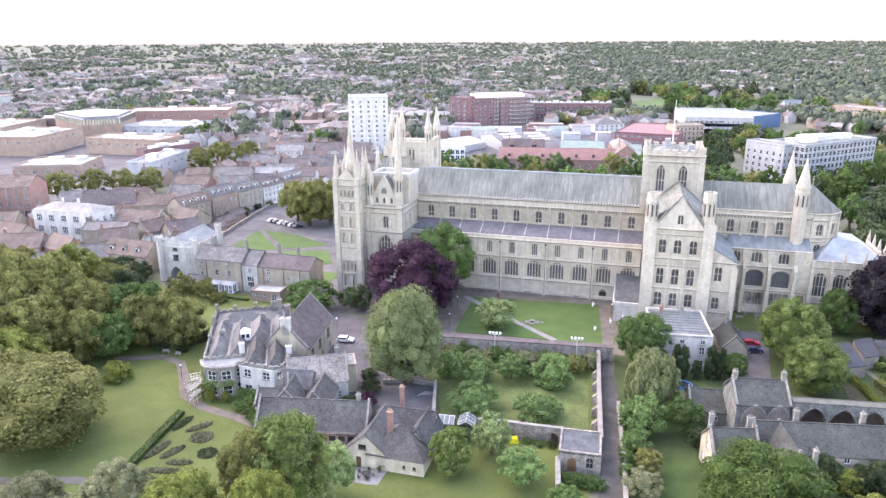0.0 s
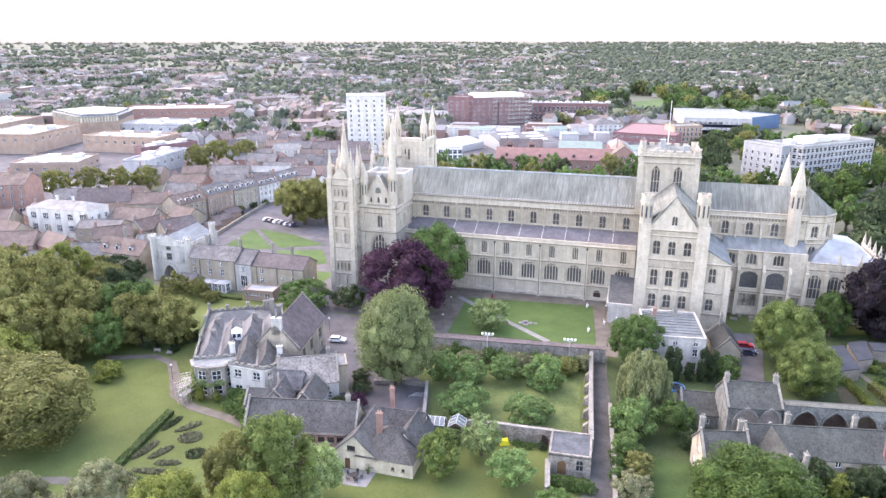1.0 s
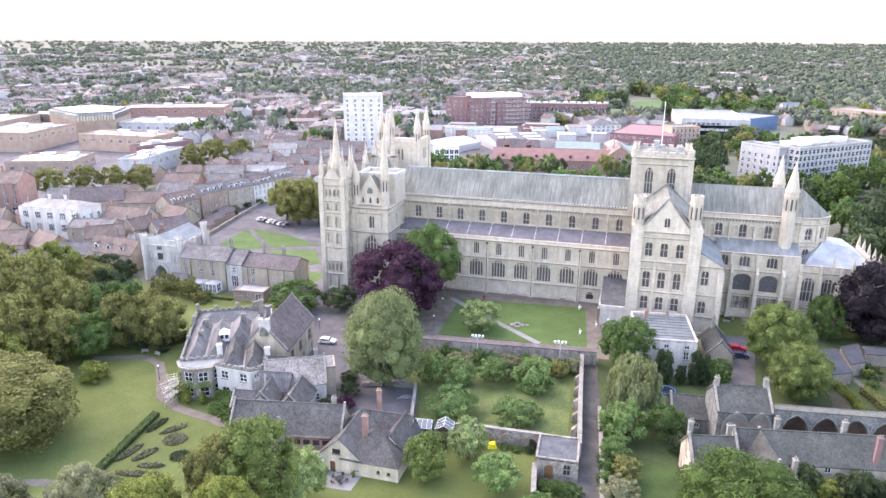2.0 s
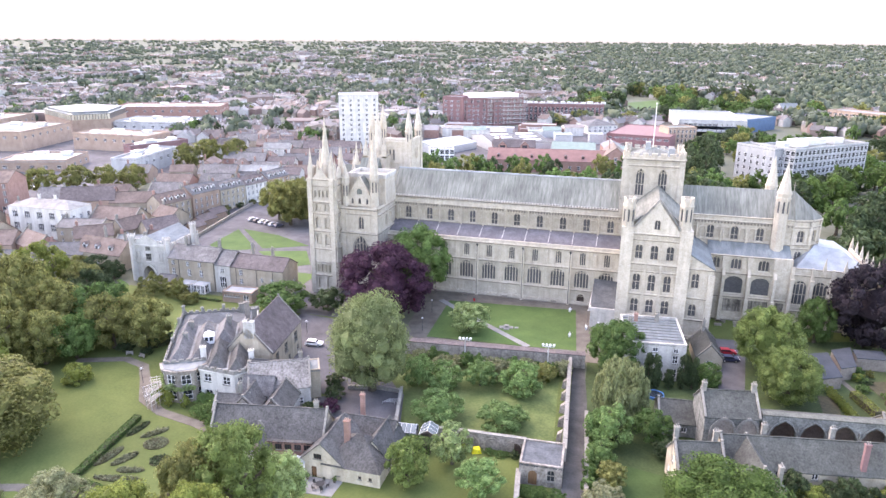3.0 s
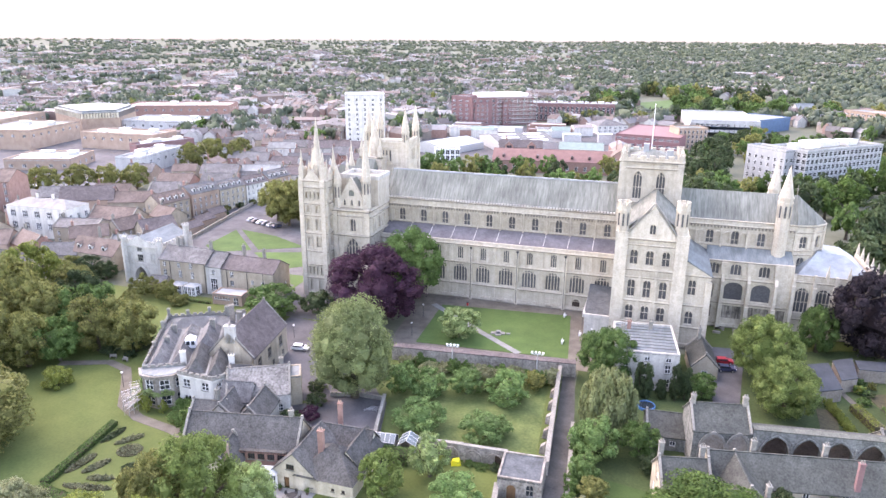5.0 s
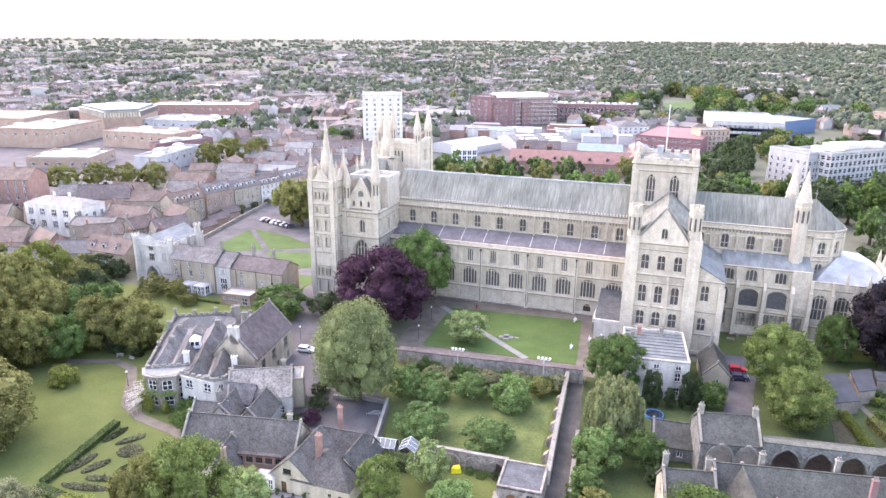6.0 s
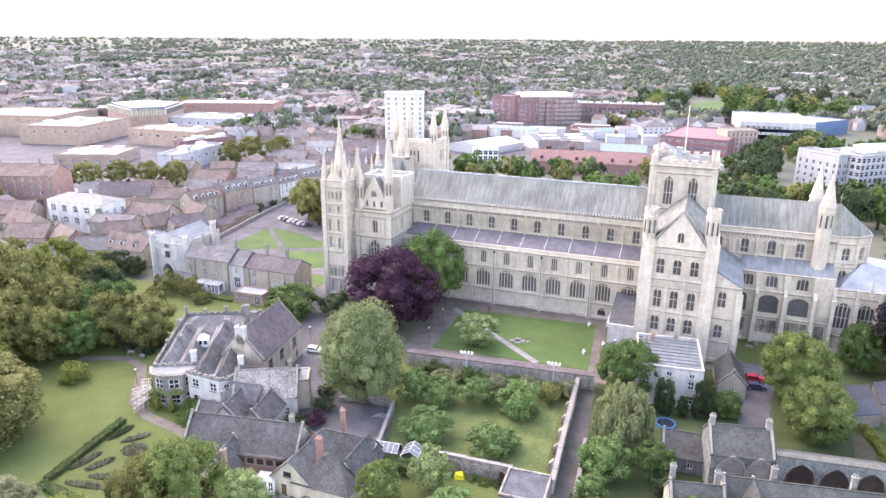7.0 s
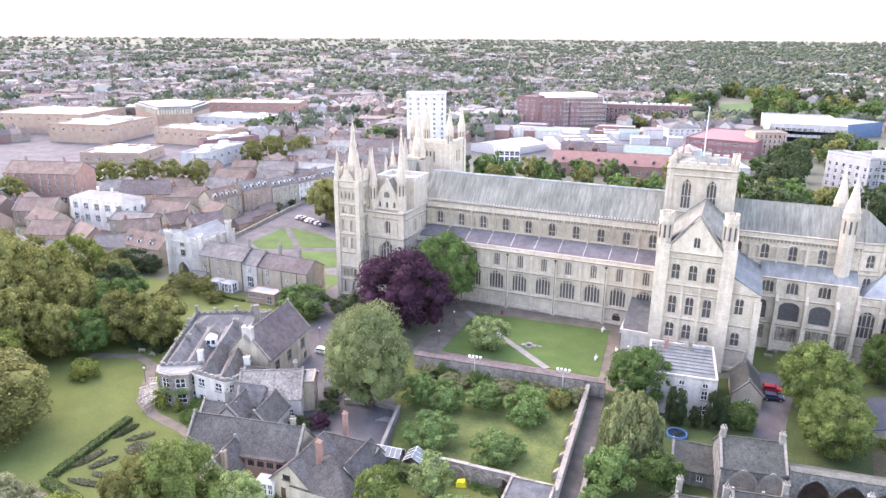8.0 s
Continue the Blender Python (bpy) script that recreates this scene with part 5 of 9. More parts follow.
# palace: crenellated main block
pal = thing("palace", -84, 111.6, 0, 28, "rambling crenellated stone palace with grey slate roofs and white bays", "palace")
PM = world_of(pal)
for key, m, n, hs in (
    ("W", face_frame(0, 27, 0, -90), 27, [opening(u, v, 1.2, 2.0, "flat") for u in (3, 8, 13, 18, 23) for v in (1.0, 4.6)]),
    ("S", face_frame(7.2, -3.3, 0, -30.9), 8.4, [opening(u, v, w, 1.7, "flat") for u, w in ((1.9, 1.7), (6.4, 1.7)) for v in (1.0, 4.6)]),
    ("S", face_frame(14.4, -7.6, 0, 25.5), 2.33, [opening(1.2, 4.6, 1.0, 1.7, "flat")]),
    ("S", face_frame(16.5, -6.6, 0, 72.2), 2.94, [opening(1.4, 4.6, 1.0, 1.7, "flat")]),
    ("E", face_frame(17.4, -3.8, 0, 90.0), 30.8, []),
    ("S", face_frame(0, 0, 0, 0), 8.2, []),
    ("N", face_frame(17.8, 27, 0, 180), 17.8, [opening(u, v, 1.2, 2.0, "flat") for u in (3, 8, 13) for v in (1.0, 4.6)]),
):
    bm = bms()
    panel(bm, m, [(0, 0), (n, 0), (n, 7.3), (0, 7.3)], hs, 0.25)
    string(bm, m, 0, n, 6.9, 0.25, 0.2)
    wl = part("wall", bm, RENDER if key == "S" else ASHLAR, pal, local=True)
    for o in hs:
        window(wl, PM @ m, o, 2, (0.5,), 0.09, 0.22, FRAME, True)
bm = bms()
for a, b in (((0, 0), (0, 27)), ((7.2, -3.3), (14.4, -7.6)), ((14.4, -7.6), (16.5, -6.6)), ((16.5, -6.6), (17.4, -3.8)), ((17.4, -3.8), (17.4, 10)), ((0, 0), (8.2, 0)), ((0, 27), (17.8, 27))):
    d = Vector((b[0] - a[0], b[1] - a[1]))
    mm = Matrix.Translation((a[0], a[1], 7.3)) @ Matrix.Rotation(math.atan2(d.y, d.x), 4, "Z")
    box(bm, -0.15, -0.18, -0.1, d.length + 0.15, 0.18, 0.35, mm)
    merlons(pal, a, b, 7.65, 0.5, 0.8, 0.6, 0.36, COPING, True)
part("parapet", bm, COPING, pal, local=True)
bm = bms()
box(bm, 0.4, 0.4, 6.8, 17.4, 20.0, 7.12)
solid(bm, [(7.5, -3.2), (14.4, -7.3), (16.2, -6.4), (17.1, -3.7), (17.1, 0.4), (7.5, 0.4)], 6.8, 7.12)
part("roof_valley", bm, LEAD_GREY, pal, "grey lead valley between the roofs", local=True)
for x0, y0, x1, y1, rz, mt in ((0.7, 0.6, 4.4, 19.0, 9.3, SLATE), (4.9, 0.6, 8.5, 15.5, 9.2, SLATE), (8.7, -3.9, 12.6, 7.6, 9.7, STONE_SLATE), (13.0, -6.3, 16.6, 7.6, 9.5, STONE_SLATE), (9.0, 8.2, 13.2, 19.6, 9.8, SLATE), (13.6, 8.2, 17.2, 19.6, 9.4, SLATE), (5.2, 15.8, 8.5, 19.6, 9.0, LICHEN)):
    bm = bms()
    hip_roof(bm, x0, y0, x1, y1, 7.14, rz, 0)
    part("roof", bm, mt, pal, local=True)
bm = bms()
box(bm, 0.5, 19.6, 6.8, 17.3, 26.6, 7.2)
hip_roof(bm, 1.2, 20.2, 12.0, 26.2, 7.2, 8.6, 0)
part("roof", bm, DARK_SLATE, pal, "blue-grey slate roof over the north rooms", local=True)
for x, y, h in ((0.2, 26.8, 9.9), (0.2, 19.5, 9.7), (9.5, 26.8, 9.6), (4.5, 26.8, 9.2), (14, 26.8, 9.2), (0.2, 10, 9.0)):
    bm = bms()
    box(bm, x - 0.3, y - 0.3, 7.2, x + 0.3, y + 0.3, h - 0.5)
    box(bm, x - 0.4, y - 0.4, h - 0.5, x + 0.4, y + 0.4, h - 0.3)
    cone(bm, x, y, h - 0.3, h, 0.34, 0.0, 4, math.pi / 4)
    part("finial", bm, COPING, pal, local=True)
inv = PM.inverted()
for wx, wy, top, mt in ((-80.8, 130.8, 10.8, COPING), (-77.6, 116.0, 10.2, RENDER), (-67.6, 118.2, 9.8, RENDER), (-80.2, 137.4, 11.8, STONE_DARK), (-78.0, 137.0, 10.6, COPING), (-86.0, 121.6, 9.8, COPING), (-88.6, 127.4, 9.8, COPING), (-84.0, 141.0, 9.6, COPING)):
    q = inv @ Vector((wx, wy, 0))
    chimney(pal, q.x, q.y, 6.8, top, mt, 1.1, 0.8, 2)
q = inv @ Vector((-80.9, 123.0, 0))
bm = bms()
box(bm, q.x - 1.0, q.y - 1.0, 7.6, q.x + 1.0, q.y + 1.0, 9.4)
cone(bm, q.x, q.y, 9.4, 10.5, 1.6, 0.0, 4, math.pi / 4)
cu = part("cupola", bm, FRAME, pal, "white glazed roof cupola", local=True)
for s in (-0.5, 0.5):
    bm = bms()
    box(bm, q.x + s - 0.35, q.y - 1.03, 8.3, q.x + s + 0.35, q.y - 1.01, 9.2)
    part("pane", bm, GLASS, cu, local=True)
# canted bay at the corner
pts = [(-0.6, 0.6), (0.2, -2.4), (3.0, -4.0), (6.2, -3.6), (8.2, -1.0), (8.2, 0.6)]
bm = bms()
solid(bm, [(x * 0.94 + 0.24, y * 0.94 + 0.2) for x, y in pts], 0, 6.9)
part("bay_core", bm, STONE_DARK, pal, local=True)
for k in range(5):
    a, b = Vector(pts[k]), Vector(pts[k + 1])
    d = (b - a).length
    m = face_frame(a.x, a.y, 0, math.degrees(math.atan2(b.y - a.y, b.x - a.x)))
    bm = bms()
    hs = [opening(d / 2, v, min(1.9, d * 0.66), 2.1, "flat") for v in (0.7, 4.1)] if d > 2 else []
    panel(bm, m, [(0, 0), (d, 0), (d, 6.9), (0, 6.9)], hs, 0.2)
    string(bm, m, 0, d, 3.3, 0.25, 0.15)
    string(bm, m, -0.1, d + 0.1, 6.8, 0.5, 0.3)
    wl = part("bay_wall", bm, RUBBLE, pal, local=True)
    for o in hs:
        window(wl, PM @ m, o, 2, (0.5,), 0.1, 0.15, FRAME, True)
bm = bms()
solid(bm, pts, 7.25, 7.4)
part("bay_roof", bm, LEAD_BLUE, pal, local=True)

house("hall", -71.7, 130.9, -82, 18.0, 10.2, 7.4, 13.1, COTTAGE, TILE_DARK, "tall stone hall under a steep dark tiled roof", rows=[("N", (0.16, 0.45, 0.80), 3.6, 1.9, 2.4, 3, "flat"), ("N", (0.2, 0.55, 0.85), 0.8, 1.2, 1.4, 2, "flat")], winmat=COPING)
hl = bpy.data.objects["hall"]
bm = bms()
hull(bm, [(9.06, -4.9, 0), (9.06, 4.9, 0), (9.06, 4.9, 7.3), (9.06, 0, 12.8), (9.06, -4.9, 7.3), (9.4, -4.9, 0), (9.4, 4.9, 0), (9.4, 4.9, 7.3), (9.4, 0, 12.8), (9.4, -4.9, 7.3)],
     [(0, 1, 2, 3, 4), (9, 8, 7, 6, 5), (0, 4, 9, 5), (4, 3, 8, 9), (3, 2, 7, 8), (2, 1, 6, 7)])
part("gable_facing", bm, COTTAGE, hl, "pale stone gable end", local=True)
chimney(hl, 8.9, 0.3, 10.4, 14.3, ASHLAR, 1.0, 2.2, 3)
house("wing", -60.8, 117.4, 28, 12.0, 10.5, 5.0, 8.6, ASHLAR, LICHEN, "stone wing with a broad lichened slate roof", rows=[("E", third(3), 1.0, 1.1, 1.5, 2, "flat"), ("S", third(3), 1.2, 1.1, 1.5, 2, "flat")])
blk = house("stair_tower", -56.4, 121.0, 28, 5.2, 5.2, 6.5, 7, COTTAGE, LEAD_BLUE, "square pale stair tower with a flat lead roof", rows=[("S", (0.5,), 3.6, 1.0, 1.6, 2, "flat"), ("E", third(2), 3.4, 1.0, 1.6, 2, "flat")], style="flat", parapet=0.15, stacks=[(-1.2, 0.6, 9.4, COPING)], category="tower")
house("link_building", -62.6, 109.2, 100, 8.0, 5.0, 4.0, 6.6, ASHLAR, STONE_SLATE, "low gabled link building under grey slates", stacks=[(-1.0, 1.6, 8.0, COPING)])
house("link_building", -56.6, 109.6, 100, 8.5, 5.2, 4.0, 6.8, ASHLAR, STONE_SLATE, "low gabled link building under grey slates")
house("link_building", -62.6, 112.8, 10, 6.0, 4.6, 4.6, 7.4, ASHLAR, SLATE, "low gabled link building under grey slates", coping=False)
house("link_building", -63.4, 117.6, 10, 6.4, 4.8, 5.6, 8.4, ASHLAR, STONE_SLATE, "low gabled link building under grey slates", coping=False)
house("link_building", -65.2, 107.2, 10, 6.5, 5.0, 3.4, 5.8, ASHLAR, STONE_SLATE, "low gabled link building under grey slates")
house("stone_range", -53.0, 100.6, 10.7, 20.4, 7.8, 4.5, 8.8, COTTAGE, STONE_SLATE, "long stone range under a mottled stone-slate roof",
      rows=[("S", third(5), 0.9, 1.5, 1.5, 3, "flat"), ("W", (0.5,), 1.0, 1.4, 1.4, 2, "flat"), ("S", (0.08, 0.15, 0.22, 0.32), 3.0, 1.0, 1.0, 2, "flat")], stacks=[(8.2, 0.2, 10.1, COPING)], winmat=FRAME)
band = house("timber_dormer", -48.2, 97.6, 10.7, 8.6, 1.6, 4.6, 5.0, BRICK, STONE_SLATE, "long timber dormer with a band of dark windows", rows=[("S", third(5), 3.1, 1.25, 1.1, 3, "flat")], style="flat", winmat=DARK_WOOD, category="dormer")
house("porch_wing", -53.4, 94.6, 100, 7.0, 5.4, 3.4, 6.6, CREAM, STONE_SLATE, "rendered gabled wing half hidden by trees", rows=[("W", (0.5,), 1.2, 1.2, 1.2, 2, "flat")], stacks=[(-2.4, -1.4, 8.0, BRICK_BROWN)])
house("garden_room", -45.6, 95.2, 10.7, 3.2, 2.4, 2.6, 3.3, FRAME, LEAD_PALE, "white glazed garden room against the range", rows=[("S", third(3), 0.5, 0.8, 1.9, 2, "flat"), ("E", (0.5,), 0.5, 1.2, 1.9, 2, "flat")], style="hip", over=0.1, category="porch")

# cottage: two wings at right angles
house("cottage", -40.9, 100.2, 90, 10.2, 8.4, 3.0, 6.9, CREAM, STONE_SLATE, "cream cottage with a tall gable and stone-slate roof", rows=[("W", (0.42,), 3.6, 1.5, 1.0, 3, "flat"), ("W", (0.86,), 1.0, 0.7, 0.8, 2, "flat")],
      doors=[("W", 0.33, 1.0, 2.0, "flat"), ("W", 0.66, 1.5, 2.2, "round")], winmat=DARK_WOOD, coping=False)
house("cottage_wing", -35.6, 99.8, 0, 10.4, 9.4, 2.8, 6.8, CREAM, STONE_SLATE, "cream cottage wing with a hipped stone-slate roof", rows=[("S", (0.66, 0.84), 1.1, 0.6, 0.6, 2, "flat"), ("E", (0.5,), 0.9, 1.2, 1.2, 3, "flat")], style="hip", winmat=DARK_WOOD)
ch = thing("chimney_stack", -37.6, 98.9, 2.6, 0, "tall red brick chimney stack on the cottage roof", "chimney")
chimney(ch, 0, 0, 0, 7.0, BRICK, 0.95, 0.8, 2)
house("cottage_back_wing", -36.6, 106.6, 2, 10.0, 5.6, 2.9, 6.0, CREAM, STONE_SLATE, "rear cottage wing under stone slates", coping=False, stacks=[(-2.2, 2.4, 9.0, BRICK)])

house("cottage_cross_wing", -33.2, 103.6, 90, 8.4, 5.6, 2.9, 6.2, CREAM, STONE_SLATE, "cross wing of the cottage under stone slates", rows=[("E", (0.5,), 1.0, 1.1, 1.1, 2, "flat")], coping=False, winmat=DARK_WOOD)

# little chapel beside the lane
house("chapel", -5.0, 107.0, 3.0, 7.2, 7.4, 4.0, 4.2, RUBBLE, DARK_SLATE, "small rubble-stone chapel with a flat dark roof", rows=[("S", (0.74,), 1.2, 1.3, 2.2, 2, "pointed")], doors=[("S", 0.32, 1.7, 2.9, "pointed")], style="flat", parapet=0.25, winmat=COPING, category="chapel")

SHED_ROOF = material("blue-grey roofing felt", (0.036, 0.044, 0.052), (0.066, 0.077, 0.090), 0.8, 0.5, 6, 0.1, spread=0.08)
# houses with the arcade
house("stone_house", 26.0, 126.6, 11, 9.6, 7.6, 7.4, 10.7, GREY_STONE, DULL_SLATE, "stone house built over old pointed arches", rows=[("S", (0.36,), 4.0, 1.1, 1.3, 2, "flat")], stacks=[(-4.4, 0, 12.2, COPING), (4.4, 0, 12.2, COPING)], winmat=FRAME)
house("stone_outbuilding", 18.0, 130.0, 5, 7.6, 8.4, 3.0, 5.6, GREY_STONE, DULL_SLATE, "low stone outbuilding under dark greenish slates", rows=[("S", (0.6,), 1.0, 1.0, 1.0, 2, "flat")])
house("stone_house", 20.0, 111.0, 12, 7.6, 7.4, 5.0, 8.5, COTTAGE, DULL_SLATE, "gabled stone house with tall end chimneys", rows=[("W", third(2), 1.2, 1.0, 1.4, 2, "flat"), ("W", (0.5,), 4.4, 0.9, 1.2, 2, "flat")], stacks=[(-3.4, 1.0, 10.6, COPING), (3.2, 1.5, 9.8, COPING)])
house("stone_terrace", 38.0, 116.6, 10, 29.0, 7.2, 5.0, 8.8, COTTAGE, DULL_SLATE, "long stone terrace under an uneven stone-slate roof", rows=[("S", third(7), 1.0, 1.2, 1.3, 3, "flat"), ("S", third(5), 3.4, 1.0, 1.1, 2, "flat")],
      stacks=[(7.4, -3.0, 10.3, BRICK_DARK), (-7.2, 1.2, 10.4, COPING), (4.0, 1.6, 10.2, COPING)])
house("gabled_wing", 28.6, 110.4, 100, 9.4, 7.0, 5.0, 8.6, COTTAGE, DULL_SLATE, "gabled stone wing with a broad coping", rows=[("W", third(2), 1.0, 1.1, 1.4, 2, "flat"), ("W", (0.5,), 4.2, 1.0, 1.2, 2, "flat")], stacks=[(-4.2, -2.6, 9.0, COPING)])
house("stone_house", 57.5, 132.5, 12, 9.0, 7.6, 4.2, 7.4, COTTAGE, DULL_SLATE, "stone house at the end of the arcade", rows=[("S", third(3), 1.0, 1.1, 1.3, 2, "flat")])
house("deanery", 12.9, 155.8, 6, 13.0, 15.4, 8.6, 9, ASHLAR, LEAD_BLUE, "white ashlar house with a flat grey lead roof", rows=[("S", third(3), 0.9, 1.2, 2.0, 2, "flat"), ("S", third(3), 4.2, 1.2, 1.9, 2, "flat"), ("S", third(3), 6.7, 1.1, 1.0, 2, "flat"), ("E", third(3), 4.2, 1.2, 1.9, 2, "flat"), ("E", third(3), 0.9, 1.2, 1.9, 2, "flat")],
      style="flat", parapet=0.3, stacks=[(1.6, 5.2, 10.6, COPING), (-3.2, 4.6, 10.6, BRICK), (-4.6, 3.0, 10.0, COPING)])
dn = bpy.data.objects["deanery"]
for k in range(9):
    bm = bms()
    box(bm, -6.0, -6.8 + 1.6 * k, 8.6, 6.0, -6.66 + 1.6 * k, 8.8)
    part("roof_roll", bm, LEAD_GREY, dn, "grey lead roll", local=True)
house("lodge", 25.6, 161.8, 95, 10.4, 5.6, 3.2, 6.2, YELLOW_STONE, DULL_SLATE, "small gabled stone lodge beside the drive", rows=[("W", (0.5,), 1.0, 1.2, 1.2, 2, "flat")], stacks=[(3.8, 0.4, 8.6, COPING)])
for loop, z, lb in (([(48, 165.5), (46.8, 152), (52.9, 155.3), (52.6, 167.7)], 3.0, "flat grey-blue roofed shed"), ([(53.6, 168.8), (53.4, 159), (57.0, 161.2), (58.2, 171.7)], 3.2, "flat grey-blue roofed shed"), ([(58.6, 171), (58.4, 166.4), (65, 167), (65, 172)], 3.0, "long low shed with a pale roof edge")):
    sh = thing("shed", sum(p[0] for p in loop) / 4, sum(p[1] for p in loop) / 4, 0, 0, lb, "shed")
    c = [(x, y) for x, y in loop]
    if sum((c[i][0] * c[(i + 1) % 4][1] - c[(i + 1) % 4][0] * c[i][1]) for i in range(4)) < 0:
        c = c[::-1]
    bm = bms()
    solid(bm, [(p[0] * 0.98 + sh.location.x * 0.02, p[1] * 0.98 + sh.location.y * 0.02) for p in c], 0, z - 0.2)
    part("wall", bm, STONE_DARK, sh)
    bm = bms()
    solid(bm, c, z - 0.2, z)
    part("roof", bm, SHED_ROOF, sh)

# old arcade: a wall with pointed arches through it
arc = thing("arcade_wall", 41, 125.4, 0, 7, "old stone wall with a row of deep pointed arches", "wall")
bm = bms()
us = [4.46 + 5.03 * k for k in range(5)]
hs = [opening(u, 0.02, 4.5, 7.4, "pointed", 3.3, 14) for u in us]
m = face_frame(-10, -0.6, 0, 0)
panel(bm, m, [(0.6, 0), (27.4, 0), (27.4, 8.2), (0.6, 8.2)], hs, 1.2)
mb = face_frame(16, 0.6, 0, 180)
panel(bm, mb, [(-1.4, 0), (25.4, 0), (25.4, 8.2), (-1.4, 8.2)], [dict(o, cu=26 - o["cu"]) for o in hs], 0.0)
for u in us:
    blind_arch(bm, m, u, 0, 4.8, 7.5, "pointed", 0.3, 0.2)
    box(bm, u + 2.36, 0, 0, u + 2.67, 6.4, 0.3, m)
part("wall", bm, GREY_STONE, arc, local=True)
bm = bms()
box(bm, -9.4, -0.75, 8.2, 17.5, 0.75, 8.4)
part("coping", bm, DARK_CAP, arc, local=True)
# dark brown back wall and hidden low roof keep the arches dark inside
bm = bms()
box(bm, -9.4, 2.9, 0, 17.4, 3.3, 7.1)
part("back_wall", bm, TILE, arc, local=True)
bm = bms()
hull(bm, [(-9.4, 0.6, 7.9), (17.4, 0.6, 7.9), (17.4, 3.4, 7.3), (-9.4, 3.4, 7.3), (-9.4, 0.6, 7.7), (17.4, 0.6, 7.7), (17.4, 3.4, 7.1), (-9.4, 3.4, 7.1)],
     [(0, 1, 2, 3), (7, 6, 5, 4), (0, 4, 5, 1), (1, 5, 6, 2), (2, 6, 7, 3), (3, 7, 4, 0)])
part("lean_to_roof", bm, DULL_SLATE, arc, local=True)
for u, ww in ((3.4, 4.4), (7.7, 3.6)):
    b = thing("blocked_arch", 0, 0, 0, 0, "blocked pointed arch in the house wall", "arch")
    b.matrix_basis = pose(26, 126.6, 0, 0, 0, 11) @ pose(-4.8 + u, -3.8, 0)
    bm = bms()
    blind_arch(bm, face_frame(0, 0, 0, 0), 0, 0, ww, 7.2, "pointed", 0.45, 0.3)
    part("moulding", bm, COPING, b, local=True)
    # sheet before the wall; its dark colour stands in for the recess's shade
    bm = bms()
    n = [(x, y) for x, y in outline(opening(0, 0, ww - 0.4, 6.9, "pointed", 3.0, 12))]
    v = [bm.verts.new((x, -0.02, y)) for x, y in n]
    bm.faces.new(v)
    part("infill", bm, STONE_DARK, b, "stone infill, dark to stand for a shaded recess", local=True)

# ---- walls of the gardens ----


def long_wall(name, points, h, t, mat, label, cap=COPING):
    root = thing(name, points[0][0], points[0][1], 0, 0, label, "wall")
    for k in range(len(points) - 1):
        a, b = Vector(points[k]), Vector(points[k + 1])
        d = b - a
        mm = Matrix.Translation((a.x, a.y, 0)) @ Matrix.Rotation(math.atan2(d.y, d.x), 4, "Z")
        rnd = random.Random(k + len(points) * 7)
        bm = bms()
        n = max(2, int(d.length / 3))
        for i in range(n):
            box(bm, i * d.length / n, -t / 2, 0, (i + 1) * d.length / n, t / 2, h + rnd.uniform(-0.07, 0.07), mm)
        part("wall", bm, mat, root)
        bm = bms()
        for i in range(n):
            box(bm, i * d.length / n, -t / 2 - 0.08, h - 0.02, (i + 1) * d.length / n - 0.02, t / 2 + 0.08, h + 0.16 + rnd.uniform(-0.03, 0.05), mm)
        part("coping", bm, cap, root)
    return root


long_wall("cloister_wall", [(-43, 145.5), (-22, 147.6), (-1.2, 149.8)], 3.3, 2.0, RUBBLE, "thick old cloister wall with a brown weathered top", TILE_DARK)
long_wall("cloister_parapet", [(-43, 147.2), (-22, 149.0), (-2, 151.0)], 1.6, 0.5, STONE_DARK, "low brown stone wall along the cloister walk", STONE_DARK)
long_wall("lane_wall", [(-4.4, 148.4), (-3.2, 131), (-1.7, 111.5)], 2.6, 0.7, ASHLAR, "pale stone wall along the lane")
for k in range(6):
    y = 118 + 5.2 * k
    bt = thing("wall_buttress", -3.0 - 0.06 * (y - 118), y, 0, 0, "small pale buttress of the lane wall", "buttress", "buttresses along the lane wall")
    bm = bms()
    hull(bm, [(-0.9, -0.5, 0), (0.2, -0.5, 0), (0.2, 0.5, 0), (-0.9, 0.5, 0), (-0.7, -0.5, 1.5), (0.2, -0.5, 2.3), (0.2, 0.5, 2.3), (-0.7, 0.5, 1.5)], [(3, 2, 1, 0), (4, 5, 6, 7), (0, 1, 5, 4), (1, 2, 6, 5), (2, 3, 7, 6), (3, 0, 4, 7)])
    part("block", bm, RUBBLE, bt, local=True)
long_wall("lane_wall", [(0.9, 128), (2.7, 106), (4.8, 70)], 1.3, 0.6, RUBBLE, "low stone wall on the lane's far side")
long_wall("garden_wall", [(-24.6, 111.2), (-20.5, 111.6), (-8.6, 112.2)], 3.0, 0.6, RUBBLE, "rubble garden wall with old blocked arches")
long_wall("garden_wall", [(-33.4, 111.0), (-37.4, 126.4)], 1.6, 0.5, RUBBLE, "low wall between the yard and the orchard")
long_wall("yard_wall", [(-37.4, 126.4), (-43, 126.6), (-49, 124.8)], 0.8, 0.5, COPING, "low kerb wall of the yard")
long_wall("garden_wall", [(-8.6, 104.0), (-7.6, 96)], 2.2, 0.7, RUBBLE, "short ruined wall beside the chapel")
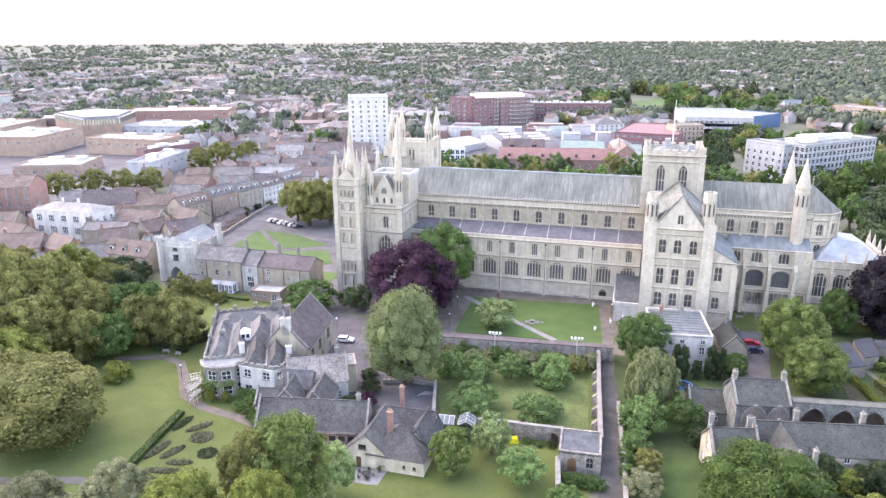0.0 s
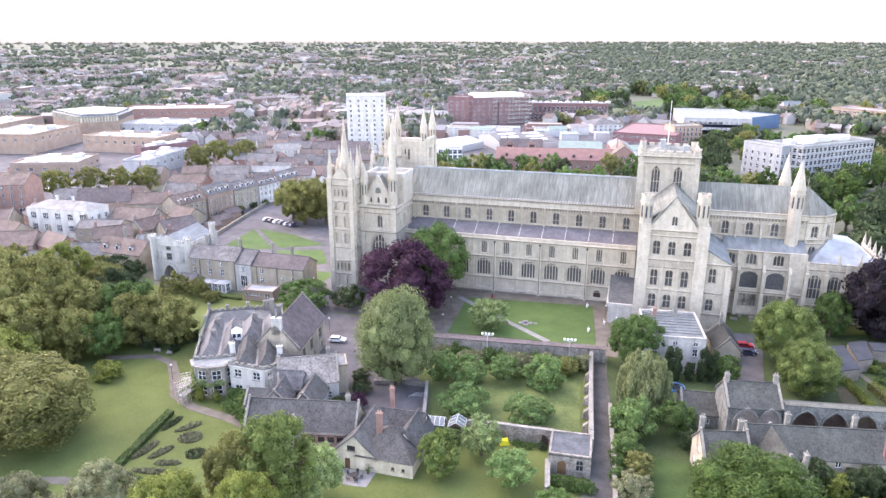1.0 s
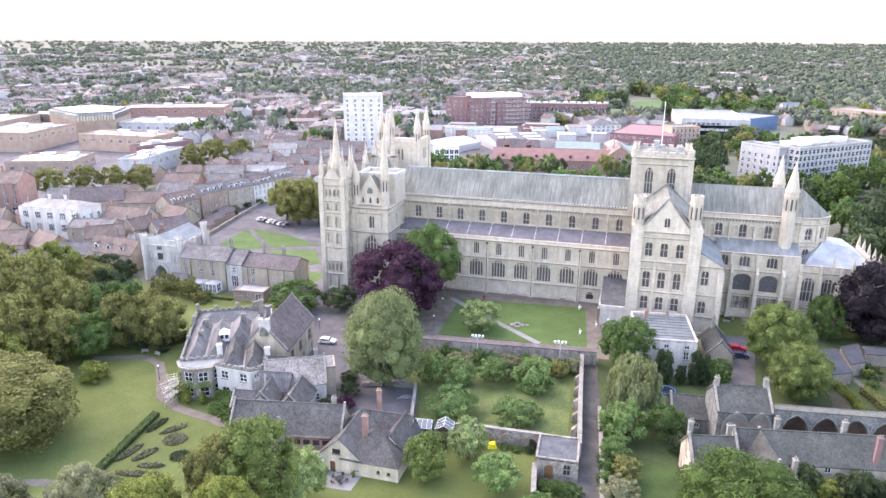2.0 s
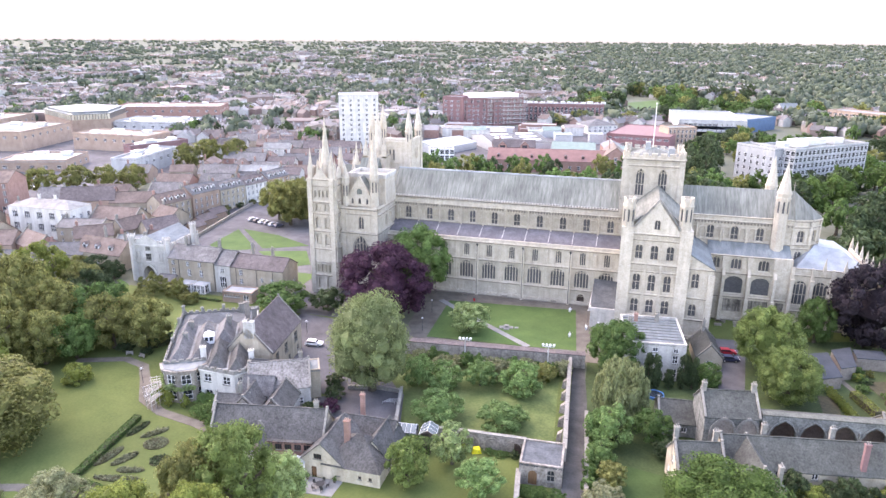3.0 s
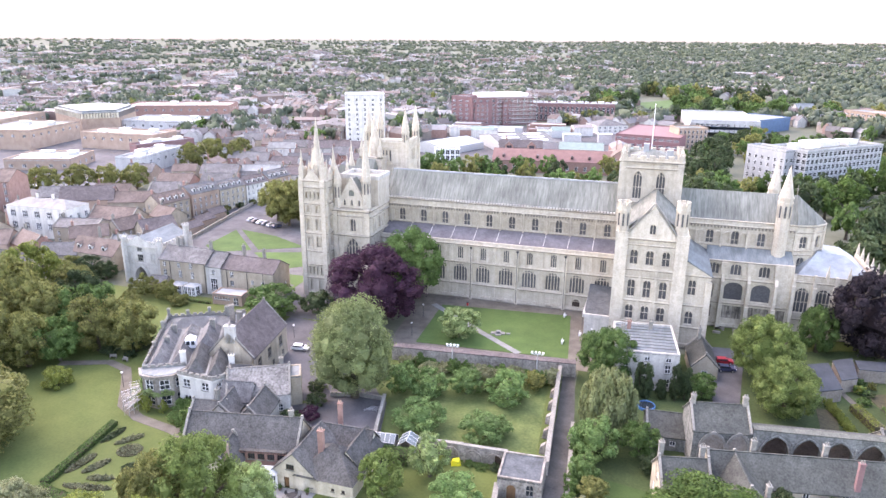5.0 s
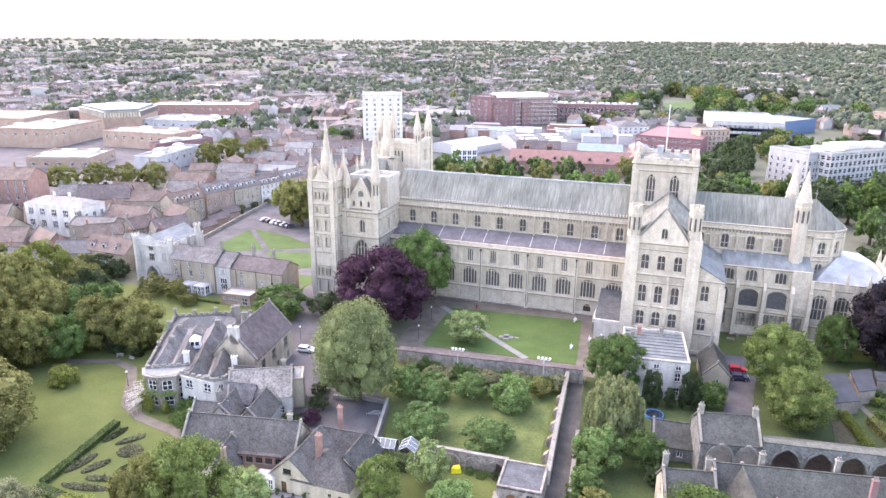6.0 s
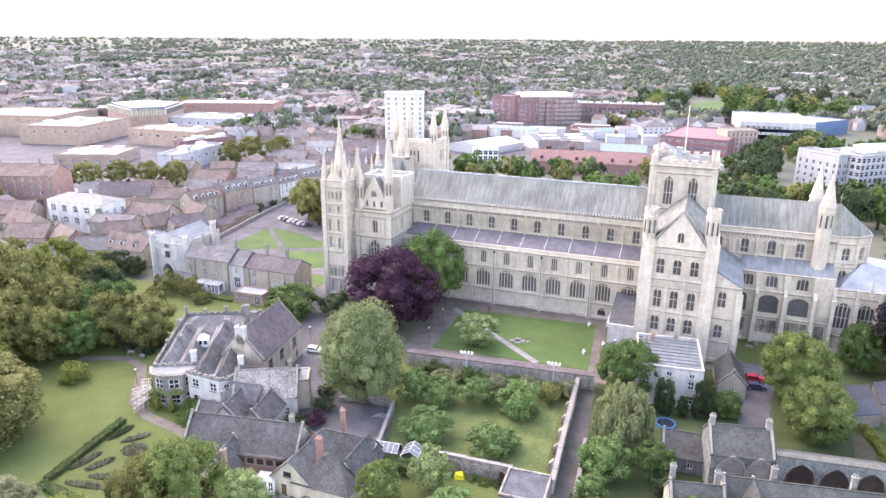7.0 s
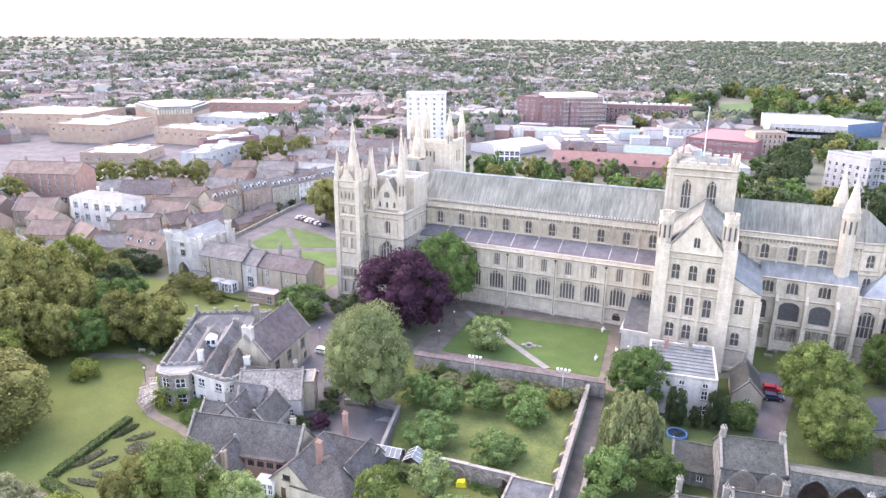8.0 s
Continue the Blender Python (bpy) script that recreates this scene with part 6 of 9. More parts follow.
for k in range(3):
    b = thing("blocked_arch", -18.6 + 4.0 * k, 111.15 + 0.05 * k, 0, 3, "old blocked arch in the garden wall", "arch")
    bm = bms()
    blind_arch(bm, face_frame(0, -0.1, 0, 0), 0, 0, 3.0, 2.6, "pointed", 0.25, 0.12)
    part("moulding", bm, RUBBLE, b, local=True)
bm = bms()
box(bm, -0.65, -0.12, 0, 0.65, 0.0, 2.1)
gd = thing("garden_door", -10.0, 111.6, 0, 3, "dark timber door in the garden wall", "door")
part("leaf", bm, DARK_WOOD, gd, local=True)


# ---- trees and shrubs ----
def leaf_quads(rng, centres, normals, size):
    """Bent leaf sprays as small quads lying roughly along the crown's skin."""
    n = len(centres)
    nr = normals + rng.normal(0, 0.55, (n, 3))
    nr /= np.linalg.norm(nr, axis=1)[:, None]
    t = np.cross(nr, rng.normal(0, 1, (n, 3)))
    t /= np.linalg.norm(t, axis=1)[:, None] + 1e-9
    b = np.cross(nr, t)
    s = size * rng.uniform(0.6, 1.35, (n, 1))
    v = np.empty((n, 4, 3))
    v[:, 0], v[:, 1], v[:, 2], v[:, 3] = centres - t * s, centres - b * s * 0.55 - nr * s * 0.15, centres + t * s, centres + b * s * 0.55 + nr * s * 0.2
    return v.reshape(-1, 3)


def crown_mesh(name, seed, shape="round", lobes=24, per=230, leaf=0.05, core=True):
    """A crown about 1 wide in radius and 1 high, from z 0 to 1: lobes of leaf sprays round dark inner clumps."""
    rng = np.random.default_rng(seed)
    verts, faces, off = [], [], 0
    ico = bmesh.new()
    bmesh.ops.create_icosphere(ico, subdivisions=1, radius=1.0)
    iv = np.array([v.co[:] for v in ico.verts])
    fi = [tuple(v.index for v in f.verts) for f in ico.faces]
    ico.free()
    cs = []
    for k in range(lobes):
        if shape == "cone":
            h = rng.uniform(0.02, 0.96)
            rr = (1 - h) * 0.8
            a = rng.uniform(0, 2 * math.pi)
            c, r = np.array([rr * math.cos(a) * 0.7, rr * math.sin(a) * 0.7, h]), (0.20 + 0.28 * (1 - h)) * rng.uniform(0.8, 1.2)
            rz = r * 0.35
        elif shape == "weep":
            a, w = k * 2.399, math.sqrt(rng.uniform(0.02, 1.0)) * 0.85
            c = np.array([w * math.cos(a), w * math.sin(a), 0.42 + 0.34 * (1 - w * w) + rng.uniform(-0.14, 0.10)])
            r, rz = rng.uniform(0.12, 0.2), rng.uniform(0.16, 0.28)
        elif shape == "column":
            h = rng.uniform(0.05, 0.95)
            a = rng.uniform(0, 2 * math.pi)
            w = 0.55 * math.sin(math.pi * min(1, h * 0.75 + 0.2)) ** 0.7
            c, r = np.array([w * math.cos(a), w * math.sin(a), h * 0.92]), rng.uniform(0.35, 0.5)
            rz = r * 0.30
        else:
            u = rng.uniform(-0.95, 1.0)
            a = k * 2.399 + rng.uniform(-0.5, 0.5)
            w = math.sqrt(max(0, 1 - u * u))
            lean = 0.84 if shape == "round" else 0.66
            c = np.array([lean * w * math.cos(a), lean * w * math.sin(a), 0.52 + 0.36 * u + rng.uniform(-0.05, 0.05)]) * np.array([1, 1, 1])
            r = rng.uniform(0.11, 0.24) if shape == "round" else rng.uniform(0.17, 0.35)
            rz = r * rng.uniform(0.40, 0.60)
        cs.append((c, r, rz))
    cs = [(c, r, max(rz, 0.05)) for c, r, rz in cs]
    if shape in ("round", "dome"):
        cs.append((np.array([0, 0, 0.50]), 0.68, 0.34))
    base_per = per
    for c, r, rz in cs:
        per = base_per * 8 if r == 0.68 else base_per
        if core:
            q = iv * rng.uniform(0.78, 0.98, (len(iv), 1)) * np.array([r, r, rz]) * 0.76 + c
            verts.append(q)
            faces += [tuple(i + off for i in f) for f in fi]
            off += len(q)
        d = rng.normal(0, 1, (per, 3))
        d /= np.linalg.norm(d, axis=1)[:, None]
        d[:, 2] = np.where(d[:, 2] < -0.5, -d[:, 2], d[:, 2])
        p = c + d * np.array([r, r, rz]) * rng.uniform(0.88, 1.07, (per, 1))
        q = leaf_quads(rng, p, d, leaf)
        if shape != "weep":
            q[:, 2] = np.repeat(p[:, 2], 4) + (q[:, 2] - np.repeat(p[:, 2], 4)) * 0.48
        verts.append(q)
        faces += [(off + 4 * i, off + 4 * i + 1, off + 4 * i + 2, off + 4 * i + 3) for i in range(per)]
        off += len(q)
    v = np.concatenate(verts)
    v[:, 2] = (v[:, 2] - v[:, 2].min()) / (v[:, 2].max() - v[:, 2].min())
    v[:, :2] /= np.percentile(np.hypot(v[:, 0], v[:, 1]), 97)
    me = bpy.data.meshes.new(name)
    me.from_pydata(v.tolist(), [], faces)
    return me


def trunk_mesh(seed):
    """A tapered trunk, 1 high, with limbs that reach into the crown."""
    rnd = random.Random(seed)
    bm = bms()
    cone(bm, 0, 0, 0, 0.12, 0.05, 0.036, 8)
    cone(bm, 0, 0, 0.12, 0.45, 0.036, 0.026, 8)
    cone(bm, 0, 0, 0.45, 0.85, 0.026, 0.006, 6)
    for k in range(6):
        a, z = k * 1.05 + rnd.uniform(-0.3, 0.3), rnd.uniform(0.28, 0.5)
        tube(bm, (0, 0, z), (0.28 * math.cos(a), 0.28 * math.sin(a), z + rnd.uniform(0.15, 0.32)), 0.016, 0.004, 5)
    me = bpy.data.meshes.new("trunk")
    bm.to_mesh(me)
    bm.free()
    me.materials.append(BARK)
    return me


TRUNKS = [trunk_mesh(k) for k in range(3)]
POLE = bpy.data.meshes.new("trunk")
pole_bm = bms()
cone(pole_bm, 0, 0, 0, 0.9, 0.03, 0.006, 8)
pole_bm.to_mesh(POLE)
pole_bm.free()
POLE.materials.append(BARK)
BASE = {
    "big": [crown_mesh("crown", 10 + k, "round", 104, 120, 0.028) for k in range(3)],
    "full": [crown_mesh("crown", 17, "dome", 110, 230, 0.021)],
    "belt": [crown_mesh("crown", 20 + k, "round", 76, 84, 0.039) for k in range(3)],
    "small": [crown_mesh("crown", 30 + k, "round", 40, 64, 0.056) for k in range(3)],
    "bush": [crown_mesh("crown", 40 + k, "round", 24, 52, 0.074) for k in range(3)],
    "dome": [crown_mesh("crown", 50, "dome", 64, 460, 0.026)],
    "weep": [crown_mesh("crown", 55, "weep", 60, 150, 0.040)],
    "cone": [crown_mesh("crown", 60 + k, "cone", 40, 120, 0.055) for k in range(2)],
    "column": [crown_mesh("crown", 70 + k, "column", 26, 130, 0.085) for k in range(2)],
    "far": [crown_mesh("crown", 80 + k, "round", 20, 28, 0.098) for k in range(4)],
}
CROWNS = {}


def crown(kind, mat, k):
    base = BASE[kind][k % len(BASE[kind])]
    key = (base.name, mat.name)
    if key not in CROWNS:
        me = base.copy()
        me.materials.append(mat)
        CROWNS[key] = me
    return CROWNS[key]


TREE_RND = random.Random(5)


def tree(x, y, h, r, mat, label, kind="big", foot=None, name="tree", category="tree", group=""):
    """A tree with its trunk and crown. foot: the height at which the crown begins."""
    rnd = TREE_RND
    root = thing(name, x, y, 0, 0, label, category, group)
    foot = h * 0.16 if foot is None else foot
    t = again("trunk", POLE if kind == "column" else TRUNKS[rnd.randrange(3)], root, pose(x, y, 0, 0, 0, rnd.uniform(0, 360)) @ Matrix.Diagonal((h * 0.9, h * 0.9, h * 0.92, 1)))
    c = again("crown", crown(kind, mat, rnd.randrange(9)), root, pose(x, y, foot, 0, 0, rnd.uniform(0, 360)) @ Matrix.Diagonal((r, r * rnd.uniform(0.92, 1.08), h - foot, 1)))
    return root


def shrub(x, y, h, r, mat, label, name="shrub", group="", kind="bush"):
    root = thing(name, x, y, 0, 0, label, "shrub", group)
    again("foliage", crown(kind, mat, TREE_RND.randrange(9)), root, pose(x, y, -0.05, 0, 0, TREE_RND.uniform(0, 360)) @ Matrix.Diagonal((r, r, h, 1)))
    bm = bms()
    cone(bm, 0, 0, 0, h * 0.5, 0.12, 0.05, 6)
    part("stem", bm, BARK, root, local=True)
    return root




def ivy(runs, label, seed):
    """A climber: leaf sprays over stretches of wall, each run (a, b, low, high) in the palace's own axes."""
    rng = np.random.default_rng(seed)
    vs, fs = [], []
    root = thing("ivy", PM.translation.x, PM.translation.y, 0, 28, label, "climber")
    for a, b, low, high in runs:
        n = int(90 * math.dist(a, b))
        u = rng.uniform(0, 1, n)
        d = np.array(b) - np.array(a)
        nx, ny = d[1] / np.hypot(*d), -d[0] / np.hypot(*d)
        top = high + 0.35 * np.sin(u * 9 + seed) + rng.normal(0, 0.15, n)
        z = low + (top - low) * rng.uniform(0, 1, n)
        off = rng.uniform(0.1, 0.55, n)
        p = np.stack([a[0] + d[0] * u + nx * off, a[1] + d[1] * u + ny * off, z], 1)
        q = leaf_quads(rng, p, np.tile((nx, ny, 0.5), (n, 1)), 0.26)
        k = len(fs) * 4
        vs += q.tolist()
        fs += [(k + 4 * i, k + 4 * i + 1, k + 4 * i + 2, k + 4 * i + 3) for i in range(n)]
        bm = bms()
        mid = ((a[0] + b[0]) / 2 + nx * 0.1, (a[1] + b[1]) / 2 + ny * 0.1)
        tube(bm, (mid[0], mid[1], 0), (mid[0], mid[1], high - 0.2), 0.05, 0.03, 5)
        part("stem", bm, BARK, root, local=True)
    me = bpy.data.meshes.new("foliage")
    me.from_pydata(vs, [], fs)
    me.materials.append(LEAF_PALE)
    again("foliage", me, root, PM)


ivy([((0.2, -2.4), (3.0, -4.0), 2.9, 4.0), ((3.0, -4.0), (6.2, -3.6), 3.0, 3.8), ((-0.6, 0.6), (0.2, -2.4), 2.9, 5.0)], "yellow-green ivy band across the palace bay", 3)
ivy([((0.0, 22.0), (0.0, 12.0), 4.0, 8.2)], "yellow-green ivy climbing to the palace battlements", 4)
tree(-43.9, 126.0, 23.2, 8.0, LEAF_LIME, "large round-headed olive-green tree beside the forecourt", "full", 0.8)
tree(-54.4, 163.0, 22.4, 12.6, LEAF_COPPER, "huge dark purple copper beech on the cloister edge", foot=1.6)
tree(-51.5, 180.5, 22.6, 9.6, LEAF_LIGHT, "tall green tree behind the copper beech", foot=2.5)
tree(-31.4, 161.0, 7.8, 5.4, LEAF_PALE, "small spreading pale-green tree on the cloister lawn", "small", 0.3)
for x, y, h, r, mt in ((-29.5, 131.5, 5.8, 4.2, LEAF_FRESH), (-22.2, 134.4, 5.4, 3.8, LEAF_FRESH), (-13.2, 134.2, 6.6, 4.8, LEAF_FRESH), (-35.2, 131.0, 6.2, 4.0, LEAF_FRESH), (-27.4, 119.6, 5.4, 5.2, LEAF_FRESH), (-14.4, 119.6, 4.8, 4.9, LEAF_FRESH), (-18.4, 138.4, 4.2, 3.0, LEAF_SILVER), (-31.6, 138.6, 3.8, 2.8, LEAF_SILVER)):
    tree(x, y, h * 1.08, r, mt, "old bushy fruit tree in the orchard grass", "small", 0.0, "fruit_tree", "tree", "orchard trees")
tree(-9.0, 140.6, 4.6, 2.6, LEAF_OLIVE, "small reddish-green orchard bush by the wall", "small", 0.4)
for k in range(13):
    shrub(-38 + k * 2.7, 142.0 + 0.16 * k + 0.4 * math.sin(k * 2.1), 3.3 + 0.7 * math.sin(k * 1.7), 2.3, LEAF_MID if k % 3 else LEAF_SILVER, "grey-green shrub at the foot of the cloister wall", group="shrubs under the wall")
tree(-26.6, 98.0, 8.6, 3.6, LEAF_CHESTNUT, "bright green young tree on the cottage lawn", "small", 0.5)
tree(-20.6, 105.2, 8.4, 3.7, LEAF_PALE, "pale feathery young tree beside the garden wall", "small", 0.8)
tree(-14.0, 97.6, 6.4, 4.2, LEAF_FRESH, "airy pale-green tree on the lawn", "small", 1.0)
tree(-6.0, 92.5, 4.6, 3.0, LEAF_LIGHT, "leafy green bush below the chapel", "small", 0.2)
tree(-45.1, 76.7, 21.4, 6.4, LEAF_CHESTNUT, "tall broad garden tree with a yellowing top", foot=7.0)
tree(-50.6, 74.8, 18.2, 4.6, LEAF_OLIVE, "garden tree in brownish-olive leaf", foot=7.0)
tree(-43.8, 84.6, 11.6, 5.2, LEAF_PALE, "pale fresh green tree beside the cottage", foot=0.8)
tree(-42.8, 64.6, 20.2, 4.4, LEAF_YELLOW, "yellow-green tree in the garden", foot=8.0)
tree(-68.4, 67.9, 14.6, 4.8, LEAF_SILVER, "silvery grey-green tree at the lawn's edge", foot=4.5)
tree(-54.1, 64.2, 18.2, 5.6, LEAF_YELLOW, "rounded yellow-green garden tree", foot=6.0)
tree(-71.2, 60.6, 13.0, 4.8, LEAF_SILVER, "silvery grey-green tree at the lawn's edge", foot=0.6)
tree(-83.4, 66.0, 10.6, 4.6, LEAF_SILVER, "low olive-green tree by the lower path", foot=0.5)
tree(-103.5, 87.0, 15.6, 12.0, LEAF_OLIVE, "very broad olive-green tree on the palace lawn", "dome", 0.4)
tree(-118.0, 92.0, 15.0, 9.0, LEAF_OLIVE, "broad olive-green tree at the garden edge", foot=1.0)
for x, y, h, r, mt in ((-120, 116, 14, 6.0, LEAF_OLIVE), (-128, 110, 18, 8, LEAF_OLIVE), (-136, 118, 21, 8.5, LEAF_OLIVE), (-146, 108, 22, 10, LEAF_OLIVE), (-115.5, 120.5, 11, 5.2, LEAF_LIGHT), (-111, 127.5, 14.0, 6.2, LEAF_OLIVE), (-104.0, 131.0, 12.5, 6.4, LEAF_OLIVE),
                       (-118, 133, 15, 7, LEAF_MID), (-128, 128, 16, 7.5, LEAF_OLIVE), (-141, 132, 20, 8, LEAF_OLIVE), (-152, 126, 23, 10, LEAF_OLIVE), (-129, 141, 14, 6, LEAF_DARK), (-138, 148, 13, 6, LEAF_OLIVE), (-150, 146, 18, 8, LEAF_YELLOW), (-164, 138, 20, 10, LEAF_OLIVE), (-160, 118, 22, 10, LEAF_OLIVE), (-124, 100, 15, 8, LEAF_YELLOW), (-136, 98, 18, 9, LEAF_OLIVE)):
    tree(x, y, h, r, mt, "tall mixed tree of the western garden belt", "belt", 0.8, group="western tree belt")
shrub(-106.3, 110.9, 4.6, 3.2, LEAF_YELLOW, "round yellow-green bush on the lawn", "bush")
for x, y, h, r in ((-107, 126.5, 2.4, 2.2), (-101.5, 127.0, 1.6, 1.6), (-118, 160.5, 6, 3.4), (-112, 158, 3.4, 3.0), (-126, 161, 7, 4.2), (-122, 150, 6, 4.0)):
    shrub(x, y, h, r, LEAF_OLIVE if y > 140 else LEAF_DARK, "dense green evergreen garden shrub", group="garden shrubs")
tree(-83.5, 160.0, 8.6, 7.4, LEAF_MID, "round green tree in front of the west tower", "small", 0.6)
tree(-72.0, 164.0, 7.0, 5.0, LEAF_DARK, "dark green tree beside the west tower", "small", 0.5)
for x, y, h, r, mt in ((-152, 167.5, 7.5, 5.0, LEAF_DARK), (-146, 168.2, 6.5, 3.8, LEAF_DARK), (-158, 166, 7.5, 4.5, LEAF_OLIVE)):
    tree(x, y, h, r, mt, "dense dark shrub tree beside the gatehouse", "small", 0.2)
for x, y, h, r in ((-132.5, 247, 17.5, 7.5), (-124.5, 241.5, 18.5, 8.4), (-116.5, 244, 18, 8), (-125, 254, 17, 7.5)):
    tree(x, y, h, r, LEAF_OLIVE, "big olive-green lime tree beside the close", "belt", 1.8, group="limes by the close")
# east side
tree(5.6, 149.0, 13.2, 6.2, LEAF_MID, "round green tree at the head of the lane", foot=1.0)
tree(7.0, 129.6, 13.4, 5.5, LEAF_BIRCH, "drooping pale weeping birch beside the lane", "weep", 0.8)
tree(5.6, 119.5, 8.6, 4.4, LEAF_FRESH, "bright green tree beside the lane", "small", 0.3)
tree(4.6, 112.6, 5.4, 2.6, LEAF_FRESH, "light green bush beside the lane wall", "small", 0.2)
tree(6.6, 106.4, 4.6, 2.6, LEAF_OLIVE, "reddish-green bush beside the lane wall", "small", 0.2)
tree(5.8, 100.5, 4.6, 3.4, LEAF_SILVER, "grey-green bush beside the lane wall", "small", 0.2)
tree(13.4, 122.4, 6.6, 3.6, LEAF_MID, "dark bushy tree by the outbuilding", "small", 0.3)
tree(15.6, 117.5, 4.2, 2.2, LEAF_DARK, "dark shrub against the house", "small", 0.2)
for x, y, h, r in ((12.6, 144.0, 8.6, 1.2), (14.2, 144.3, 8.2, 1.2), (19.8, 145.4, 8.4, 1.3), (21.8, 146.0, 7.8, 1.4), (17.0, 144.8, 4.8, 1.2)):
    tree(x, y, h, r, LEAF_DARK, "narrow dark cypress before the deanery", "column", 0.2, "cypress", "tree", "cypresses before the deanery")
tree(25.2, 148.6, 5.6, 2.9, LEAF_MID, "dark evergreen beside the drive", "small", 0.3)
tree(38.0, 158.6, 16.4, 7.0, LEAF_CHESTNUT, "horse chestnut in fresh yellow-green leaf", foot=1.2)
tree(40.4, 145.4, 12.2, 6.6, LEAF_CHESTNUT, "broad green chestnut behind the arcade", foot=0.8)
tree(52.6, 180.0, 12.4, 4.5, LEAF_MID, "dark green holly before the choir", foot=0.6)
tree(66.5, 181.5, 22.6, 12.4, LEAF_PLUM, "dark copper beech east of the cathedral", foot=1.0)
tree(23.4, 99.2, 11.6, 8.8, LEAF_YEW, "great domed dark-green yew", "dome", 0.1)
for x, y, h, r, mt in ((46.5, 104, 5.0, 3.5, LEAF_DARK), (40, 101, 5, 4, LEAF_YELLOW), (52, 108, 4, 3, LEAF_DARK), (36, 98, 4, 3, LEAF_DARK), (70, 150, 9, 6, LEAF_MID), (78, 165, 12, 7, LEAF_DARK), (82, 145, 10, 6, LEAF_MID)):
    tree(x, y, h, r, mt, "bushy garden tree beside the terrace", "small", 0.3)
for k in range(9):
    shrub(50.0 + 0.25 * k, 152.6 - 1.25 * k, 1.7, 1.1, LEAF_YELLOW, "clipped yellow-green hedge plant", "hedge_plant", "hedge by the garden path")
for k in range(8):
    shrub(-1.0 - 6.2 + k * 0.9, 100.5 - 0.5 * (k % 3), 1.9, 1.3, LEAF_MID, "leafy green shrub in front of the chapel", group="shrubs before the chapel")
# trees north of the nave and east of it
rnd = random.Random(11)
for k in range(30):
    x = -128 + k * 6.2
    tree(x, 340 + rnd.uniform(-16, 26), rnd.uniform(12, 17), rnd.uniform(5, 7.5), rnd.choice((LEAF_MID, LEAF_LIGHT, LEAF_DARK, LEAF_OLIVE)), "leafy town tree behind the cathedral", "far", 1.0, group="trees north of the nave")
for k in range(60):
    x, y = rnd.uniform(22, 150), rnd.uniform(232, 395)
    if (x > 48 and y > 342) or y > 262 + 4.2 * x * 0.6 + 40:
        continue
    tree(x, y, rnd.uniform(13, 20), rnd.uniform(6, 9), rnd.choice((LEAF_MID, LEAF_DARK, LEAF_YEW, LEAF_DARK)), "tall tree of the eastern wood", "far", 1.0, group="eastern wood")
for k in range(26):
    x, y = rnd.uniform(76, 170), rnd.uniform(196, 262)
    tree(x, y, rnd.uniform(13, 19), rnd.uniform(6, 9), rnd.choice((LEAF_MID, LEAF_DARK, LEAF_YEW, LEAF_DARK)), "tall tree of the eastern wood", "far", 1.0, group="eastern wood")
for x, y, h, r in ((-258, 234, 15, 8), (-255, 250, 14.5, 7.5), (-247, 262, 14, 7.5), (-237, 271, 14, 7.5), (-229, 279, 13, 6.5), (-262, 205, 15, 7), (-275, 192, 14, 7), (-240, 176, 13, 7), (-256, 170, 14, 7), (-282, 236, 13, 6), (-238, 334, 15, 7.5), (-232, 345, 16, 8), (-224, 360, 15, 7.5), (-219, 349, 14, 7)):
    tree(x, y, h, r, LEAF_OLIVE, "rounded olive-green street tree", "small", 1.0, group="street trees")
# hedge trees before the stone terrace
for k in range(9):
    tree(32.0 + 2.9 * k, 109.6 + 0.5 * k + 0.6 * math.sin(k * 2.2), 5.0 + 0.8 * math.sin(k * 1.9), 2.5, LEAF_YELLOW if k % 4 == 2 else LEAF_DARK, "dark garden shrub before the terrace", "small", 0.1, "garden_bush", "shrub", "bushes before the terrace")
# trees and scrub among the offices north-east
for k in range(46):
    x, y = rnd.uniform(24, 175), rnd.uniform(425, 575)
    if (50 < x < 128 and y < 440) or (x < 50 and y > 450) or y > 560 + 0.1 * x:
        continue
    tree(x, y, rnd.uniform(9, 14), rnd.uniform(5, 7.5), rnd.choice((LEAF_MID, LEAF_DARK, LEAF_LIGHT, LEAF_OLIVE)), "leafy town tree beside the offices", "far", 0.8, group="trees by the offices")
for k in range(22):
    x, y = rnd.uniform(22, 66), rnd.uniform(345, 470)
    if x < 24 + (y - 345) * 0.05 or (x > 48 and y > 342):
        continue
    tree(x, y, rnd.uniform(13, 18), rnd.uniform(6, 8.5), rnd.choice((LEAF_MID, LEAF_DARK, LEAF_YEW, LEAF_DARK)), "tall tree of the eastern wood", "far", 1.0, group="eastern wood")
for k in range(8):
    shrub(3.2 + 0.25 * math.sin(k * 2.3) - 0.08 * k, 104.5 + 3.0 * k, 2.6 + 0.6 * math.sin(k * 1.3), 1.5, LEAF_LIGHT if k % 3 == 0 else LEAF_MID, "leafy shrub leaning over the lane", group="shrubs along the lane")
for k in range(26):
    x, y = rnd.uniform(100, 185), rnd.uniform(285, 400)
    if x < 126 and y > 362:
        continue
    tree(x, y, rnd.uniform(13, 19), rnd.uniform(6, 9), rnd.choice((LEAF_MID, LEAF_DARK, LEAF_YEW, LEAF_DARK)), "tall tree of the eastern wood", "far", 1.0, "wood_tree", "tree", group="eastern wood")
